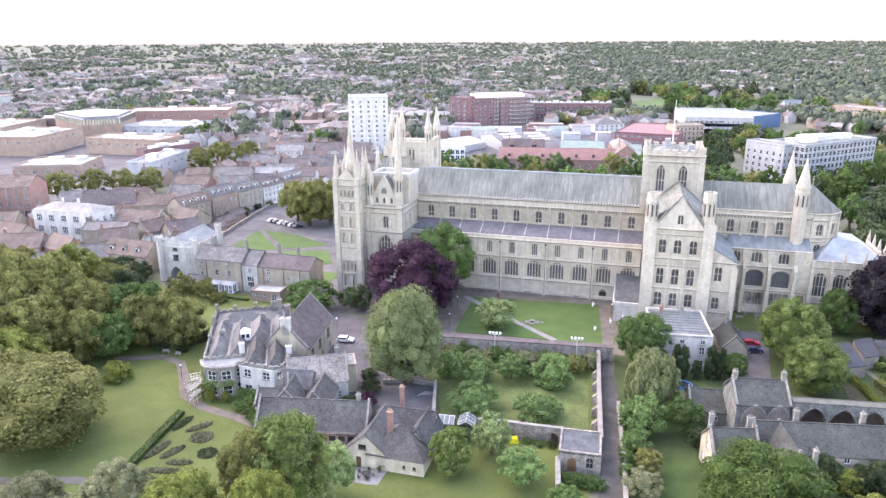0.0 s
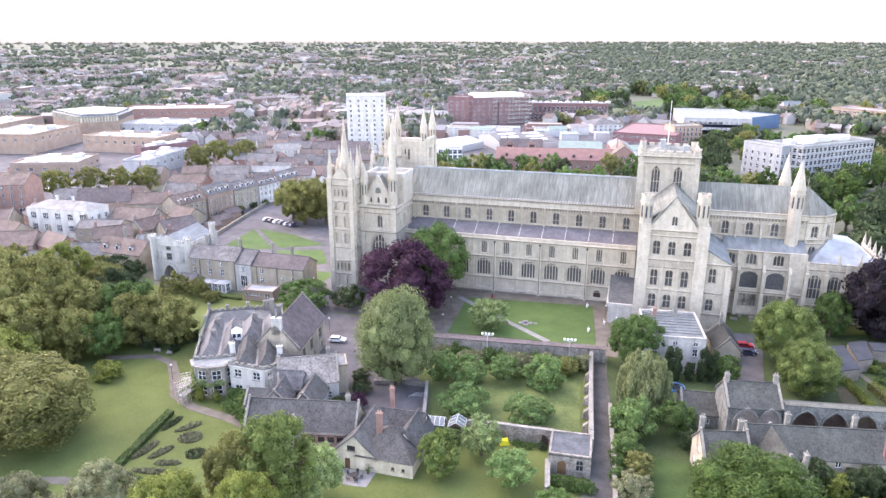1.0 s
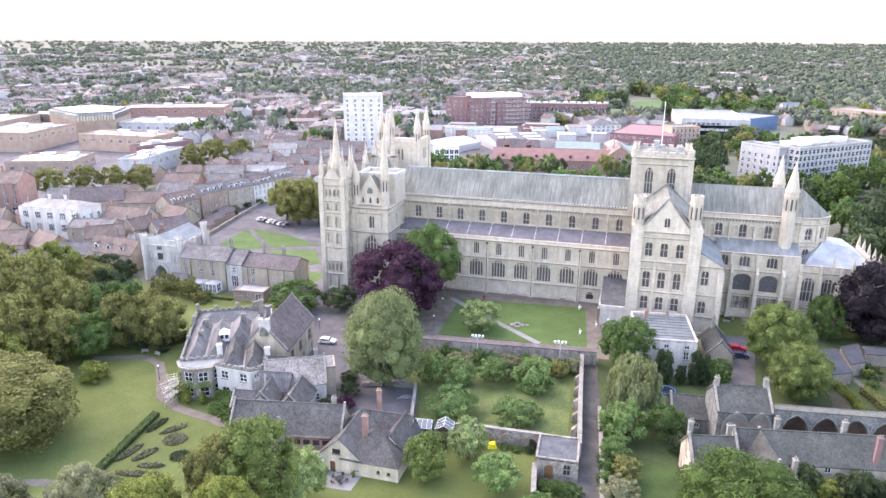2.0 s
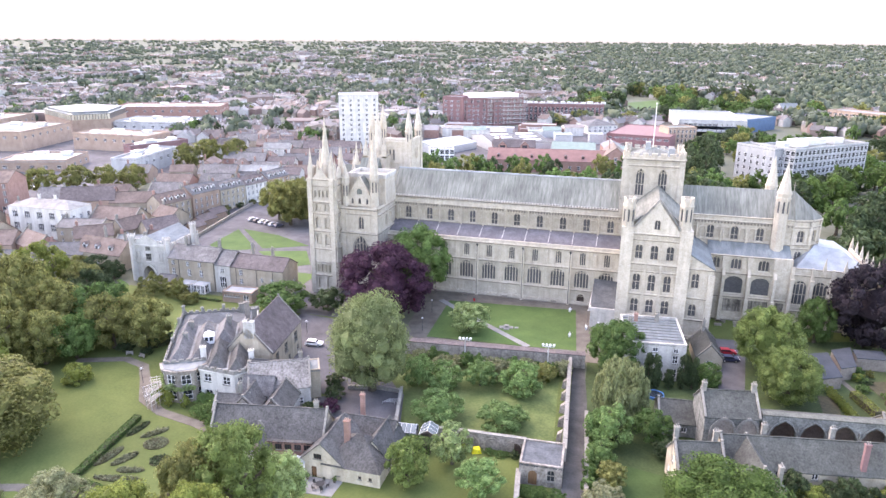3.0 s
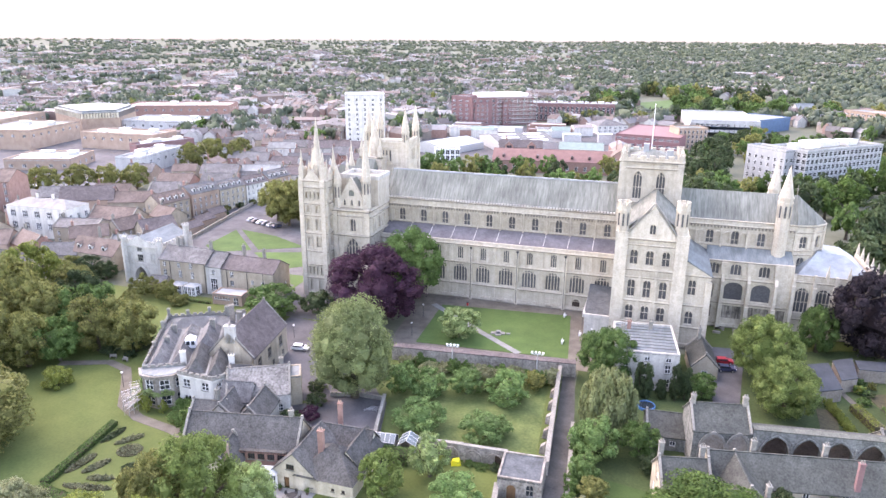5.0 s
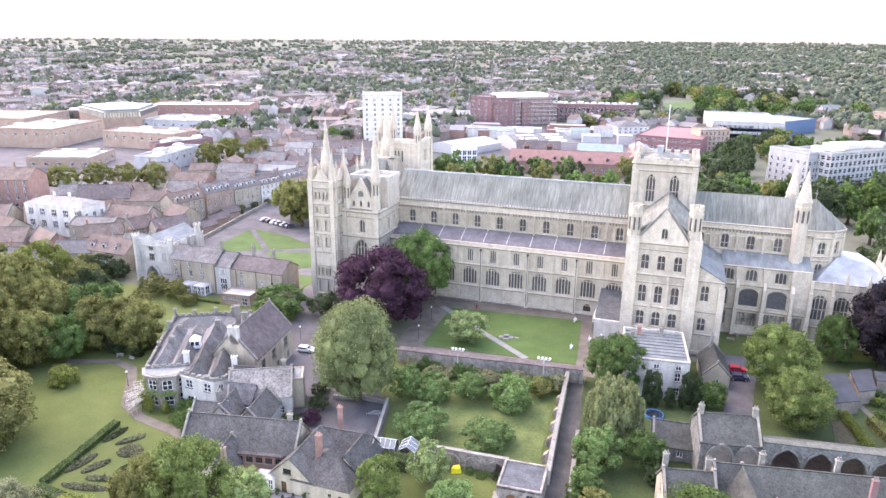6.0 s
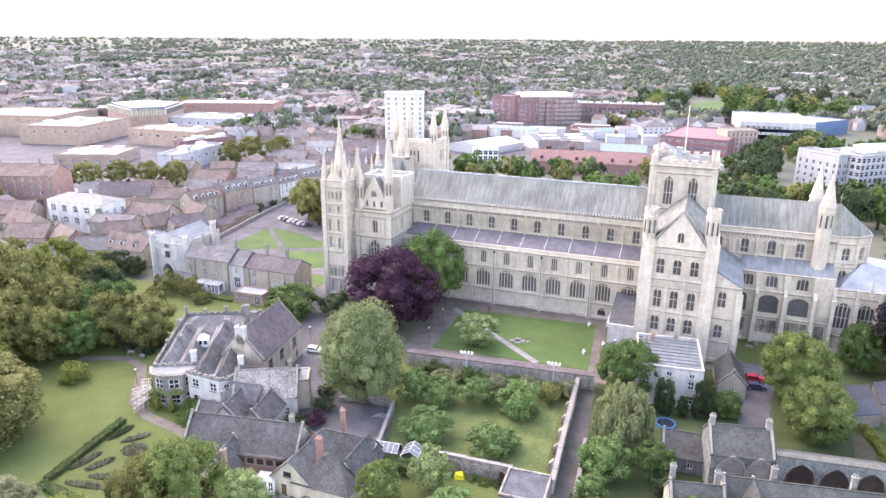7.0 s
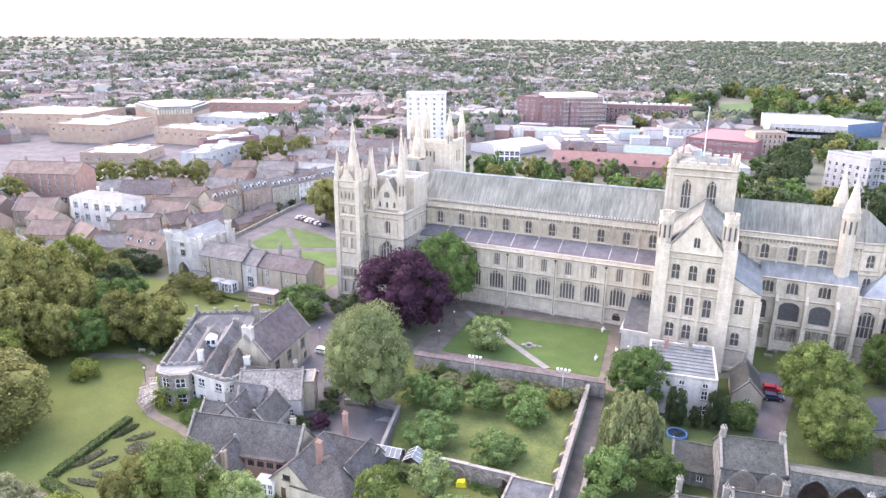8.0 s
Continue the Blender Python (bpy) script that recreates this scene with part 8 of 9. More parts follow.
# shopping centre to the west
for x, y, yaw, L, W, h, wl, lb in ((-324, 384, 2, 56, 24, 10, BRICK_BROWN, "brown brick shopping centre block"), (-318, 314, 20, 36, 30, 5.6, BRICK_BROWN, "low pale-roofed shop block"), (-283, 366, 67, 38, 9, 8, BRICK_DARK, "dark maroon clad shop block"), (-259, 326, 98, 44, 14, 9.0, CONCRETE, "pale glazed office strip"), (-402, 374, 12, 46, 54, 12, BRICK_BROWN, "brown brick shopping centre block"), (-470, 392, 16, 76, 56, 14, BRICK_BROWN, "large brown brick shopping centre block"), (-360, 470, 10, 60, 40, 8, CONCRETE, "low pale flat-roofed shop block"), (-400, 540, 22, 90, 40, 12, BRICK, "low brick commercial block")):
    block("shopping_block", x, y, yaw, L, W, h, wl, LEAD_PALE if h < 6 else LEAD_GREY if L < 50 or wl is CONCRETE else FELT, lb, 1, int(L / 7), (2.2, 1.8), 2, "SE", 0.9, h - 4.0, 3)
    for k in range(4):
        p = pose(x, y, 0, 0, 0, yaw) @ Vector(((k - 1.5) * L / 5, (k % 2 - 0.5) * W / 3, 0))
        roof_plant(p.x, p.y, h, yaw, 5 + 2 * (k % 3), 4, 1.6 + 0.5 * (k % 2), METAL if k % 2 else FRAME)
# many-sided shopping hall with a glazed band under a blue-grey roof
sh = thing("shopping_hall", -400, 450, 0, 0, "many-sided brown brick shopping hall with a glazed upper storey", "building")
HALL = [(-454, 451), (-400, 422), (-382, 441), (-402, 482), (-442, 486)]
hall_mid = Vector((-416, 455))
for nm, z0, z1, grow, mt, lb in (("wall", 0, 11.4, 1.0, BRICK_BROWN, ""), ("glazing", 11.4, 15.2, 0.985, LEADED, "grey glass band"), ("roof", 15.2, 15.7, 1.02, LEAD_BLUE, "blue-grey metal roof edge"), ("roof_deck", 15.7, 17.2, 0.9, LEAD_BLUE, "blue-grey stepped metal roof")):
    bm = bms()
    solid(bm, [((Vector(p) - hall_mid) * grow + hall_mid)[:] for p in HALL], z0, z1)
    part(nm, bm, mt, sh, lb)
for k in range(2):
    a, b = Vector(HALL[k]), Vector(HALL[k + 1])
    for i in range(13):
        p = a.lerp(b, (i + 0.5) / 13)
        bm = bms()
        box(bm, p.x - 0.6, p.y - 0.6, 11.4, p.x + 0.6, p.y + 0.6, 15.2)
        part("pier", bm, CREAM, sh)
# market quarter with pale sheet roofs
rnd = random.Random(21)
PALE = palette("pale sheet roofs", [(0.29, 0.30, 0.295), (0.20, 0.20, 0.205), (0.25, 0.25, 0.245), (0.14, 0.14, 0.145), (0.18, 0.24, 0.21), (0.17, 0.15, 0.14), (0.34, 0.34, 0.335)], 0.6, island=False)
MARKET = ((-79, 473, 40), (-70, 437, 20), (-121, 446, 30), (-110, 409, 14), (-176, 582, 30), (-27, 573, 22), (-178, 441, 26), (-147, 580, 20), (-112, 590, 28))
for k in range(92):
    x, y = rnd.uniform(-225, 20), rnd.uniform(418, 592)
    if (x < -155 and y < 510) or (x > -20 and y > 470) or y > 570 + 0.1 * x or any(math.hypot(x - a, y - b) < c for a, b, c in MARKET):
        continue
    L, W = rnd.uniform(11, 28), rnd.uniform(8, 16)
    house("market_shed", x, y, rnd.choice((5, 12, 20, 100)), L, W, rnd.uniform(4, 7), rnd.uniform(7.2, 9), rnd.choice((RENDER, BRICK, METAL)), PALE, "low pale-roofed commercial shed", rows=[], style=rnd.choice(("gable", "flat", "flat")), coping=False, group="commercial sheds", parapet=0.4, category="shed", plain=True)
slab("market_yard", [(-228, 412), (22, 432), (22, 470), (-18, 600), (-228, 560)], 0.05, ASPHALT, "grey paved yards between the market sheds", category="yard", thick=0.3)
slab("park", [(-16, 684), (24, 690), (60, 780), (122, 838), (130, 922), (20, 895), (-16, 845)], 0.08, CLOISTER_GRASS, "bright green park field among trees", category="park", thick=0.3)
slab("street", strip([(-160, 250), (-158, 280), (-150, 330), (-120, 420), (-60, 520)], 9), 0.09, ASPHALT, "grey town street leading north", category="road", thick=0.25)


# ---- the rest of the town, far off ----
def taken(x, y):
    """Ground kept free of the scattered town: the precinct, large buildings, the park and the view's near part."""
    if y < 300 and -250 < x < 190:
        return True
    if -18 < x < 132 and 680 < y < 925:
        return True
    if -250 < x < 190 and y < 600 and (x > 0 or y < 420 or x > -150):
        return True
    return any(abs(x - a) < w and abs(y - b) < h for a, b, w, h in ((-128, 632, 55, 40), (-58, 655, 50, 24), (-330, 345, 110, 75), (-400, 455, 75, 55), (-470, 392, 55, 45), (-310, 270, 75, 50), (-178, 445, 28, 28), (-176, 582, 32, 18), (199, 690, 40, 40), (80, 615, 60, 48), (-400, 540, 60, 38), (-262, 224, 30, 20), (-255, 345, 30, 16), (-370, 322, 40, 28)))


# roofs and foliage here are greyed: distance haze put into their colours
ROOFS = palette("mixed town roofs greyed by haze", [(0.115, 0.108, 0.108), (0.14, 0.128, 0.124), (0.165, 0.157, 0.154), (0.15, 0.118, 0.106), (0.175, 0.142, 0.128), (0.22, 0.215, 0.21)])
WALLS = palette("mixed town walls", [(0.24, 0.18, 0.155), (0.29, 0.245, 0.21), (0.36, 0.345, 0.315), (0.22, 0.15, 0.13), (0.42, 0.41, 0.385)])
FARLEAF = palette("mixed far foliage greyed by haze", [(0.068, 0.088, 0.058), (0.086, 0.108, 0.066), (0.054, 0.072, 0.053), (0.100, 0.118, 0.072), (0.074, 0.090, 0.064)], 0.9, 0.3, True, 0.0)
rnd = random.Random(3)


def gable_block(vs, fs, mi, x, y, z, yaw, L, W, e, r):
    c, s = math.cos(yaw), math.sin(yaw)
    o = len(vs)
    pts = [(-L / 2, -W / 2, 0), (L / 2, -W / 2, 0), (L / 2, W / 2, 0), (-L / 2, W / 2, 0), (-L / 2, -W / 2, e), (L / 2, -W / 2, e), (L / 2, W / 2, e), (-L / 2, W / 2, e), (-L / 2, 0, r), (L / 2, 0, r)]
    vs += [(x + c * a - s * b, y + s * a + c * b, z + h) for a, b, h in pts]
    fs += [tuple(o + i for i in f) for f in ((0, 1, 5, 4), (1, 2, 6, 9, 5), (2, 3, 7, 6), (3, 0, 4, 8, 7))]
    mi += [0] * 4
    o = len(vs)
    k = 0.4
    pts = [(-L / 2 - k, -W / 2 - k, e - 0.2), (L / 2 + k, -W / 2 - k, e - 0.2), (L / 2 + k, 0, r + 0.15), (-L / 2 - k, 0, r + 0.15), (L / 2 + k, W / 2 + k, e - 0.2), (-L / 2 - k, W / 2 + k, e - 0.2)]
    vs += [(x + c * a - s * b, y + s * a + c * b, z + h) for a, b, h in pts]
    fs += [tuple(o + i for i in f) for f in ((0, 1, 2, 3), (3, 2, 4, 5))]
    mi += [1] * 2
    o = len(vs)
    q = L / 2 - 0.8
    pts = [(q - 0.5, -0.4, r - 0.8), (q + 0.3, -0.4, r - 0.8), (q + 0.3, 0.4, r - 0.8), (q - 0.5, 0.4, r - 0.8), (q - 0.5, -0.4, r + 1.3), (q + 0.3, -0.4, r + 1.3), (q + 0.3, 0.4, r + 1.3), (q - 0.5, 0.4, r + 1.3)]
    vs += [(x + c * a - s * b, y + s * a + c * b, z + h) for a, b, h in pts]
    fs += [tuple(o + i for i in f) for f in ((0, 1, 5, 4), (1, 2, 6, 5), (2, 3, 7, 6), (3, 0, 4, 7), (4, 5, 6, 7))]
    mi += [0] * 5


vs, fs, mi = [], [], []
near = []
for row in range(1150):
    d = 300 * math.exp(rnd.uniform(0, math.log(4300 / 300)) ** 1.0)
    az = radians(rnd.uniform(-30, 58))
    cx, cy = -math.sin(az) * d, math.cos(az) * d
    dens = 1.0 if az > radians(4) or d < 850 else 0.45
    if rnd.random() > dens or (d > 2600 and rnd.random() < 0.5):
        continue
    yaw = math.floor(rnd.uniform(0, 4)) * math.pi / 4 + 0.35 + rnd.uniform(-0.1, 0.1)
    n = rnd.randint(5, 12)
    for k in range(n):
        for side in (0, 1):
            u = (k - n / 2) * rnd.uniform(7.6, 9.5)
            v = side * 26 + rnd.uniform(-1, 1)
            x, y = cx + math.cos(yaw) * u - math.sin(yaw) * v, cy + math.sin(yaw) * u + math.cos(yaw) * v
            if taken(x, y):
                continue
            big = rnd.random() < 0.05
            L, W = (rnd.uniform(18, 45), rnd.uniform(14, 26)) if big else (rnd.uniform(7.5, 10), rnd.uniform(7, 9.5))
            e, r = (rnd.uniform(5, 10), 0) if big else (rnd.uniform(4.6, 6.2), 0)
            r = e + (rnd.uniform(0.6, 2.0) if big else rnd.uniform(2.4, 3.4))
            if math.hypot(x, y) < 720 and len(near) < 60 and not big:
                near.append((x, y, yaw, L, W, e, r))
            else:
                gable_block(vs, fs, mi, x, y, ground_height(x, y), yaw, L, W, e, r)
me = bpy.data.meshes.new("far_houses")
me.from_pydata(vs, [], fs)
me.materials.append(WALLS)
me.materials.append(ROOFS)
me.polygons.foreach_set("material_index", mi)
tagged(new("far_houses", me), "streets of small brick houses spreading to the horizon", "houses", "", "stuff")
WALL1 = palette("terrace walls", [(0.30, 0.17, 0.12), (0.40, 0.30, 0.22), (0.60, 0.57, 0.52), (0.26, 0.13, 0.10)], island=False)
ROOF1 = palette("terrace roofs", [(0.13, 0.115, 0.11), (0.20, 0.165, 0.15), (0.27, 0.24, 0.22), (0.17, 0.105, 0.085)], island=False)
proto = None
for x, y, yaw, L, W, e, r in near:
    if proto is None:
        proto = house("terrace_house", x, y, math.degrees(yaw), 9.0, 8.5, 5.4, 8.3, WALL1, ROOF1, "small brick town house with a pitched roof", rows=[("S", third(2), 3.4, 1.1, 1.4, 2, "flat"), ("N", (0.5,), 3.4, 1.1, 1.4, 2, "flat")], coping=False, group="terraced houses", plain=True)
    else:
        copy_thing(proto, pose(x, y, 0, 0, 0, math.degrees(yaw)))

# far woods and garden trees: uneven clumps of foliage with loose sprays round them
def clump(seed, fine, sprays):
    """A lumpy crown about 1 in radius, from z 0 to 1.6, with loose leaf sprays on its skin."""
    t = bmesh.new()
    bmesh.ops.create_icosphere(t, subdivisions=2 if fine else 1, radius=1.0)
    r = np.random.default_rng(seed)
    cv = [(v.co * (0.80 + 0.42 * noise.noise(v.co * 1.7 + Vector((seed, 0, 0))) + r.uniform(-0.06, 0.06))) for v in t.verts]
    cv = [(p.x, p.y, 0.8 + (p.z * 0.8 if p.z > -0.5 else -0.4 - 0.4 * (p.x * p.x + p.y * p.y))) for p in cv]
    cf = [tuple(v.index for v in f.verts) for f in t.faces]
    t.free()
    d = r.normal(0, 1, (sprays, 3))
    d[:, 2] = np.abs(d[:, 2]) * 0.9 - 0.2
    d /= np.linalg.norm(d, axis=1)[:, None]
    q = leaf_quads(r, d * np.array([0.95, 0.95, 0.8]) * r.uniform(0.8, 1.05, (sprays, 1)) + np.array([0, 0, 0.8]), d, 0.26 if fine else 0.36)
    cf += [tuple(len(cv) + 4 * i + k for k in range(4)) for i in range(sprays)]
    return cv + [tuple(p) for p in q], cf


FINE, COARSE = [clump(90 + k, True, 18) for k in range(6)], [clump(120 + k, False, 5) for k in range(6)]
vs, fs = [], []


def far_tree(x, y, z, h, r, d):
    for k in range(2 if d < 800 else 1):
        cv, cf = rnd.choice(FINE if d < 1000 else COARSE)
        a, w = rnd.uniform(0, 6.28), 0.5 if k else 0.0
        c, q = math.cos(a * 3), math.sin(a * 3)
        sr, sz, o = r * (rnd.uniform(0.5, 0.7) if k else rnd.uniform(0.8, 1.05)), h * (rnd.uniform(0.36, 0.48) if k else rnd.uniform(0.52, 0.64)), len(vs)
        ox, oy, oz = r * w * math.cos(a), r * w * math.sin(a), h * rnd.uniform(0.15, 0.3) if k else 0.0
        vs.extend((x + ox + (p[0] * c - p[1] * q) * sr, y + oy + (p[0] * q + p[1] * c) * sr, z + oz + p[2] * sz) for p in cv)
        fs.extend(tuple(o + i for i in f) for f in cf)


mids = []
for k in range(60000):
    d = 330 * math.exp(rnd.uniform(0, math.log(4600 / 330)))
    deg = rnd.uniform(-32, 58)
    az = radians(deg)
    x, y = -math.sin(az) * d, math.cos(az) * d
    belts = 1.25 * noise.noise((x / 190, y / 260, 3.1)) + 0.6 * noise.noise((x / 60, y / 80, 7.7))
    lush = (0.38 if d > 800 else 0.02) if deg < 6 else 0.10 if deg < 26 else -0.22 if d < 1900 else -0.04
    if (belts + lush < rnd.uniform(-0.02, 0.12) and rnd.random() > (0.14 if d > 700 else 0.08)) or taken(x, y) or (d < 900 and rnd.random() < 0.4):
        continue
    h, r = (rnd.uniform(10, 17), rnd.uniform(5.5, 9.5)) if deg < 6 else (rnd.uniform(8.5, 15), rnd.uniform(4.5, 8.0))
    if d < 800 and len(mids) < 110:
        mids.append((x, y, h, r))
    elif len(fs) < 500000:
        far_tree(x, y, ground_height(x, y), h * (1.0 if d < 2500 else 1.15), r * (1.0 if d < 2000 else 1.5), d)
for k in range(64):
    q = k % 4
    if q == 0:
        x, y = rnd.uniform(28, 66), rnd.uniform(690, 800)
    elif q == 1:
        x, y = rnd.uniform(-60, -18), rnd.uniform(670, 830)
    elif q == 2:
        x, y = rnd.uniform(-30, 135), 905 + rnd.uniform(0, 60)
    else:
        x, y = rnd.uniform(60, 170), 740 + rnd.uniform(-25, 40) + 0.45 * k
    if q != 0 or x > 26 + (y - 690) * 0.1:
        mids.append((x, y, rnd.uniform(14, 21), rnd.uniform(8, 11.5)))
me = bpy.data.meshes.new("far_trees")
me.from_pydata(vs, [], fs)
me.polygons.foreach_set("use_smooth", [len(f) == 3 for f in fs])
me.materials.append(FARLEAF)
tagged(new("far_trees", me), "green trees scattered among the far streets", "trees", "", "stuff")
for x, y, h, r in mids:
    tree(x, y, h, r, rnd.choice((LEAF_MID, LEAF_DARK, LEAF_OLIVE, LEAF_LIGHT)), "leafy town tree between the streets", "far", 0.8, "town_tree", "tree", "town trees")

# garden walls and yards along the close's west side
long_wall("close_wall", [(-148.4, 209.5), (-154.2, 247), (-157.6, 271)], 1.2, 0.5, STONE_DARK, "low dark stone garden wall along the close", STONE_DARK)
for k, (x, y, L) in enumerate(((-157.5, 232, 9), (-159.5, 243, 8), (-155.0, 222, 7))):
    house("outbuilding", x, y, -100, L, 5.0, 2.6, 4.4, BRICK_BROWN, TILE_DARK, "low brown outbuilding in a garden by the close", coping=False, group="outbuildings by the close", plain=True)
for k in range(9):
    shrub(-161.5 + 2.0 * (k % 3), 212 + 7.0 * k, 2.6, 1.9, LEAF_DARK if k % 2 else LEAF_OLIVE, "dark shrub in a front garden", group="front garden shrubs")


# ---- smaller things ----
PAINT = {}


def paint(name, c, rough=0.45):
    if name not in PAINT:
        PAINT[name] = material(name, tuple(v * 0.9 for v in c), c, rough, 1.0, 5, 0.0, spread=0.03)
    return PAINT[name]


def car(x, y, yaw, colour, tint, group="parked cars", z=0.12):
    """A car: body, cabin glass, four wheels with rims, lamps."""
    root = thing("car", x, y, z, yaw, f"parked {tint} car on the asphalt", "car", group)
    bm = bms()
    prof = [(-2.1, 0.35), (2.1, 0.35), (2.15, 0.7), (1.95, 0.88), (1.0, 0.98), (0.45, 1.42), (-1.45, 1.46), (-1.95, 1.0), (-2.12, 0.85)]
    lo = [bm.verts.new((a, -0.86 + (0.12 if b > 1.1 else 0), b)) for a, b in prof]
    hi = [bm.verts.new((a, 0.86 - (0.12 if b > 1.1 else 0), b)) for a, b in prof]
    bm.faces.new(lo)
    bm.faces.new(hi[::-1])
    for i in range(len(prof)):
        j = (i + 1) % len(prof)
        bm.faces.new((lo[j], lo[i], hi[i], hi[j]))
    bmesh.ops.bevel(bm, geom=bm.edges[:], offset=0.05, segments=1, affect="EDGES")
    part("body", bm, paint(f"{tint} car paint", colour), root, local=True)
    bm = bms()
    for s in (-1, 1):
        hull(bm, [(0.85, s * 0.855, 1.0), (0.42, s * 0.79, 1.36), (-1.4, s * 0.79, 1.39), (-1.7, s * 0.855, 1.02), (0.85, s * 0.8, 1.0), (0.42, s * 0.74, 1.36), (-1.4, s * 0.74, 1.39), (-1.7, s * 0.8, 1.02)], [(0, 1, 2, 3), (7, 6, 5, 4), (0, 4, 5, 1), (1, 5, 6, 2), (2, 6, 7, 3)])
    part("side_window", bm, GLASS, root, local=True)
    for xx, zz, a in ((0.74, 1.2, 0.9), (-1.73, 1.24, -0.8)):
        bm = bms()
        box(bm, -0.02, -0.68, -0.24, 0.02, 0.68, 0.24, Matrix.Translation((xx, 0, zz)) @ Matrix.Rotation(-a, 4, "Y"))
        part("windscreen", bm, GLASS, root, local=True)
    for wx in (-1.3, 1.32):
        for wy in (-0.82, 0.82):
            bm = bms()
            cone(bm, 0, 0, -0.1, 0.1, 0.33, 0.33, 14, 0, Matrix.Translation((wx, wy, 0.33)) @ Matrix.Rotation(math.pi / 2, 4, "X"))
            w = part("wheel", bm, RUBBER, root, local=True)
            bm = bms()
            cone(bm, 0, 0, -0.12, 0.12, 0.2, 0.2, 10, 0, Matrix.Translation((wx, wy, 0.33)) @ Matrix.Rotation(math.pi / 2, 4, "X"))
            part("rim", bm, METAL, w, local=True)
    for s in (-0.6, 0.6):
        bm = bms()
        box(bm, 2.06, s - 0.18, 0.66, 2.17, s + 0.18, 0.8)
        part("headlight", bm, FRAME, root, local=True)
    return root


car(-65.6, 142.4, 8, (0.85, 0.85, 0.83), "white", z=0.12)
car(30.9, 166.4, 10, (0.42, 0.02, 0.03), "red")
car(31.1, 162.6, 10, (0.03, 0.04, 0.09), "dark blue")
car(-62.5, 131.5, 60, (0.06, 0.06, 0.07), "dark grey")
for k, (c, t) in enumerate((((0.5, 0.5, 0.52), "silver"), ((0.04, 0.04, 0.05), "black"), ((0.7, 0.7, 0.7), "white"), ((0.2, 0.21, 0.23), "grey"), ((0.55, 0.55, 0.56), "silver"), ((0.08, 0.09, 0.14), "dark blue"))):
    car(-142.2 + 2.9 * k, 242.8 - 1.05 * k, 68, c, t, "cars parked in the close", 0.08)


def floodlight(x, y, h=5.6):
    """A mast with a crossbar and four lamp heads."""
    root = thing("floodlight", x, y, 0, 6, "tall metal mast with a row of four white floodlights", "floodlight", "floodlights by the cloister wall")
    bm = bms()
    cone(bm, 0, 0, 0, h, 0.16, 0.12, 8)
    part("mast", bm, METAL, root, local=True)
    bm = bms()
    box(bm, -1.35, -0.06, h - 0.1, 1.35, 0.06, h + 0.05)
    part("crossbar", bm, METAL, root, local=True)
    for k in range(4):
        bm = bms()
        u = -1.2 + 0.8 * k
        cone(bm, u, 0, h + 0.05, h + 0.2, 0.05, 0.05, 6)
        cone(bm, 0, 0, -0.18, 0.2, 0.3, 0.2, 10, 0, Matrix.Translation((u, 0, h + 0.4)) @ Matrix.Rotation(radians(70), 4, "X"))
        part("lamp_head", bm, FRAME, root, "white lamp head", True)


floodlight(-28.0, 143.6, 6.0)
floodlight(-9.2, 145.6, 6.0)


def lamp_post(x, y, h=3.4):
    root = thing("lamp_post", x, y, 0, 0, "slender lamp post with a white globe", "lamp post", "garden lamps")
    bm = bms()
    cone(bm, 0, 0, 0, h, 0.07, 0.045, 8)
    part("post", bm, IRON, root, local=True)
    bm = bms()
    bmesh.ops.create_icosphere(bm, subdivisions=2, radius=0.24, matrix=Matrix.Translation((0, 0, h + 0.18)))
    part("globe", bm, FRAME, root, "white globe", True)


for x, y in ((-92.6, 114.6), (-70.3, 148.0), (-2.6, 176.2), (0.4, 168.6), (-44.2, 171.0), (-43.0, 158.5)):
    lamp_post(x, y)

# formal beds on the palace lawn


def plants(loop_fn, n, size, seed):
    """Small leafy tufts inside a plan shape, as one mesh."""
    r = np.random.default_rng(seed)
    c = np.array([loop_fn(r) for _ in range(n)])
    nm = np.tile(np.array([[0.0, 0.0, 1.0]]), (n, 1))
    q = leaf_quads(r, c, nm, size)
    me = bpy.data.meshes.new("planting")
    me.from_pydata(q.tolist(), [], [(4 * i, 4 * i + 1, 4 * i + 2, 4 * i + 3) for i in range(n)])
    return me


def flower_bed(x, y, a, b, yaw, mat=LEAF_DARK, n=420):
    root = thing("flower_bed", x, y, 0.05, yaw, "dark planted bed cut into the lawn", "flower bed", "formal garden beds")
    bm = bms()
    k = 22
    loop = [(a * math.cos(t) * (1 + 0.05 * math.sin(3 * t)), b * math.sin(t) * (1 + 0.05 * math.cos(2 * t))) for t in [2 * math.pi * i / k for i in range(k)]]
    solid(bm, loop, -0.1, 0.09)
    part("soil", bm, SOIL, root, local=True)

    def inside(r):
        t, q = r.uniform(0, 2 * math.pi), math.sqrt(r.uniform(0, 1)) * 0.95
        return (a * q * math.cos(t), b * q * math.sin(t), 0.12 + abs(r.normal(0, 0.18)))

    me = plants(inside, n, 0.2, int(abs(x * 10)))
    me.materials.append(mat)
    ob = new("planting", me)
    ob.parent = root
    ob["kind"] = "stuff"


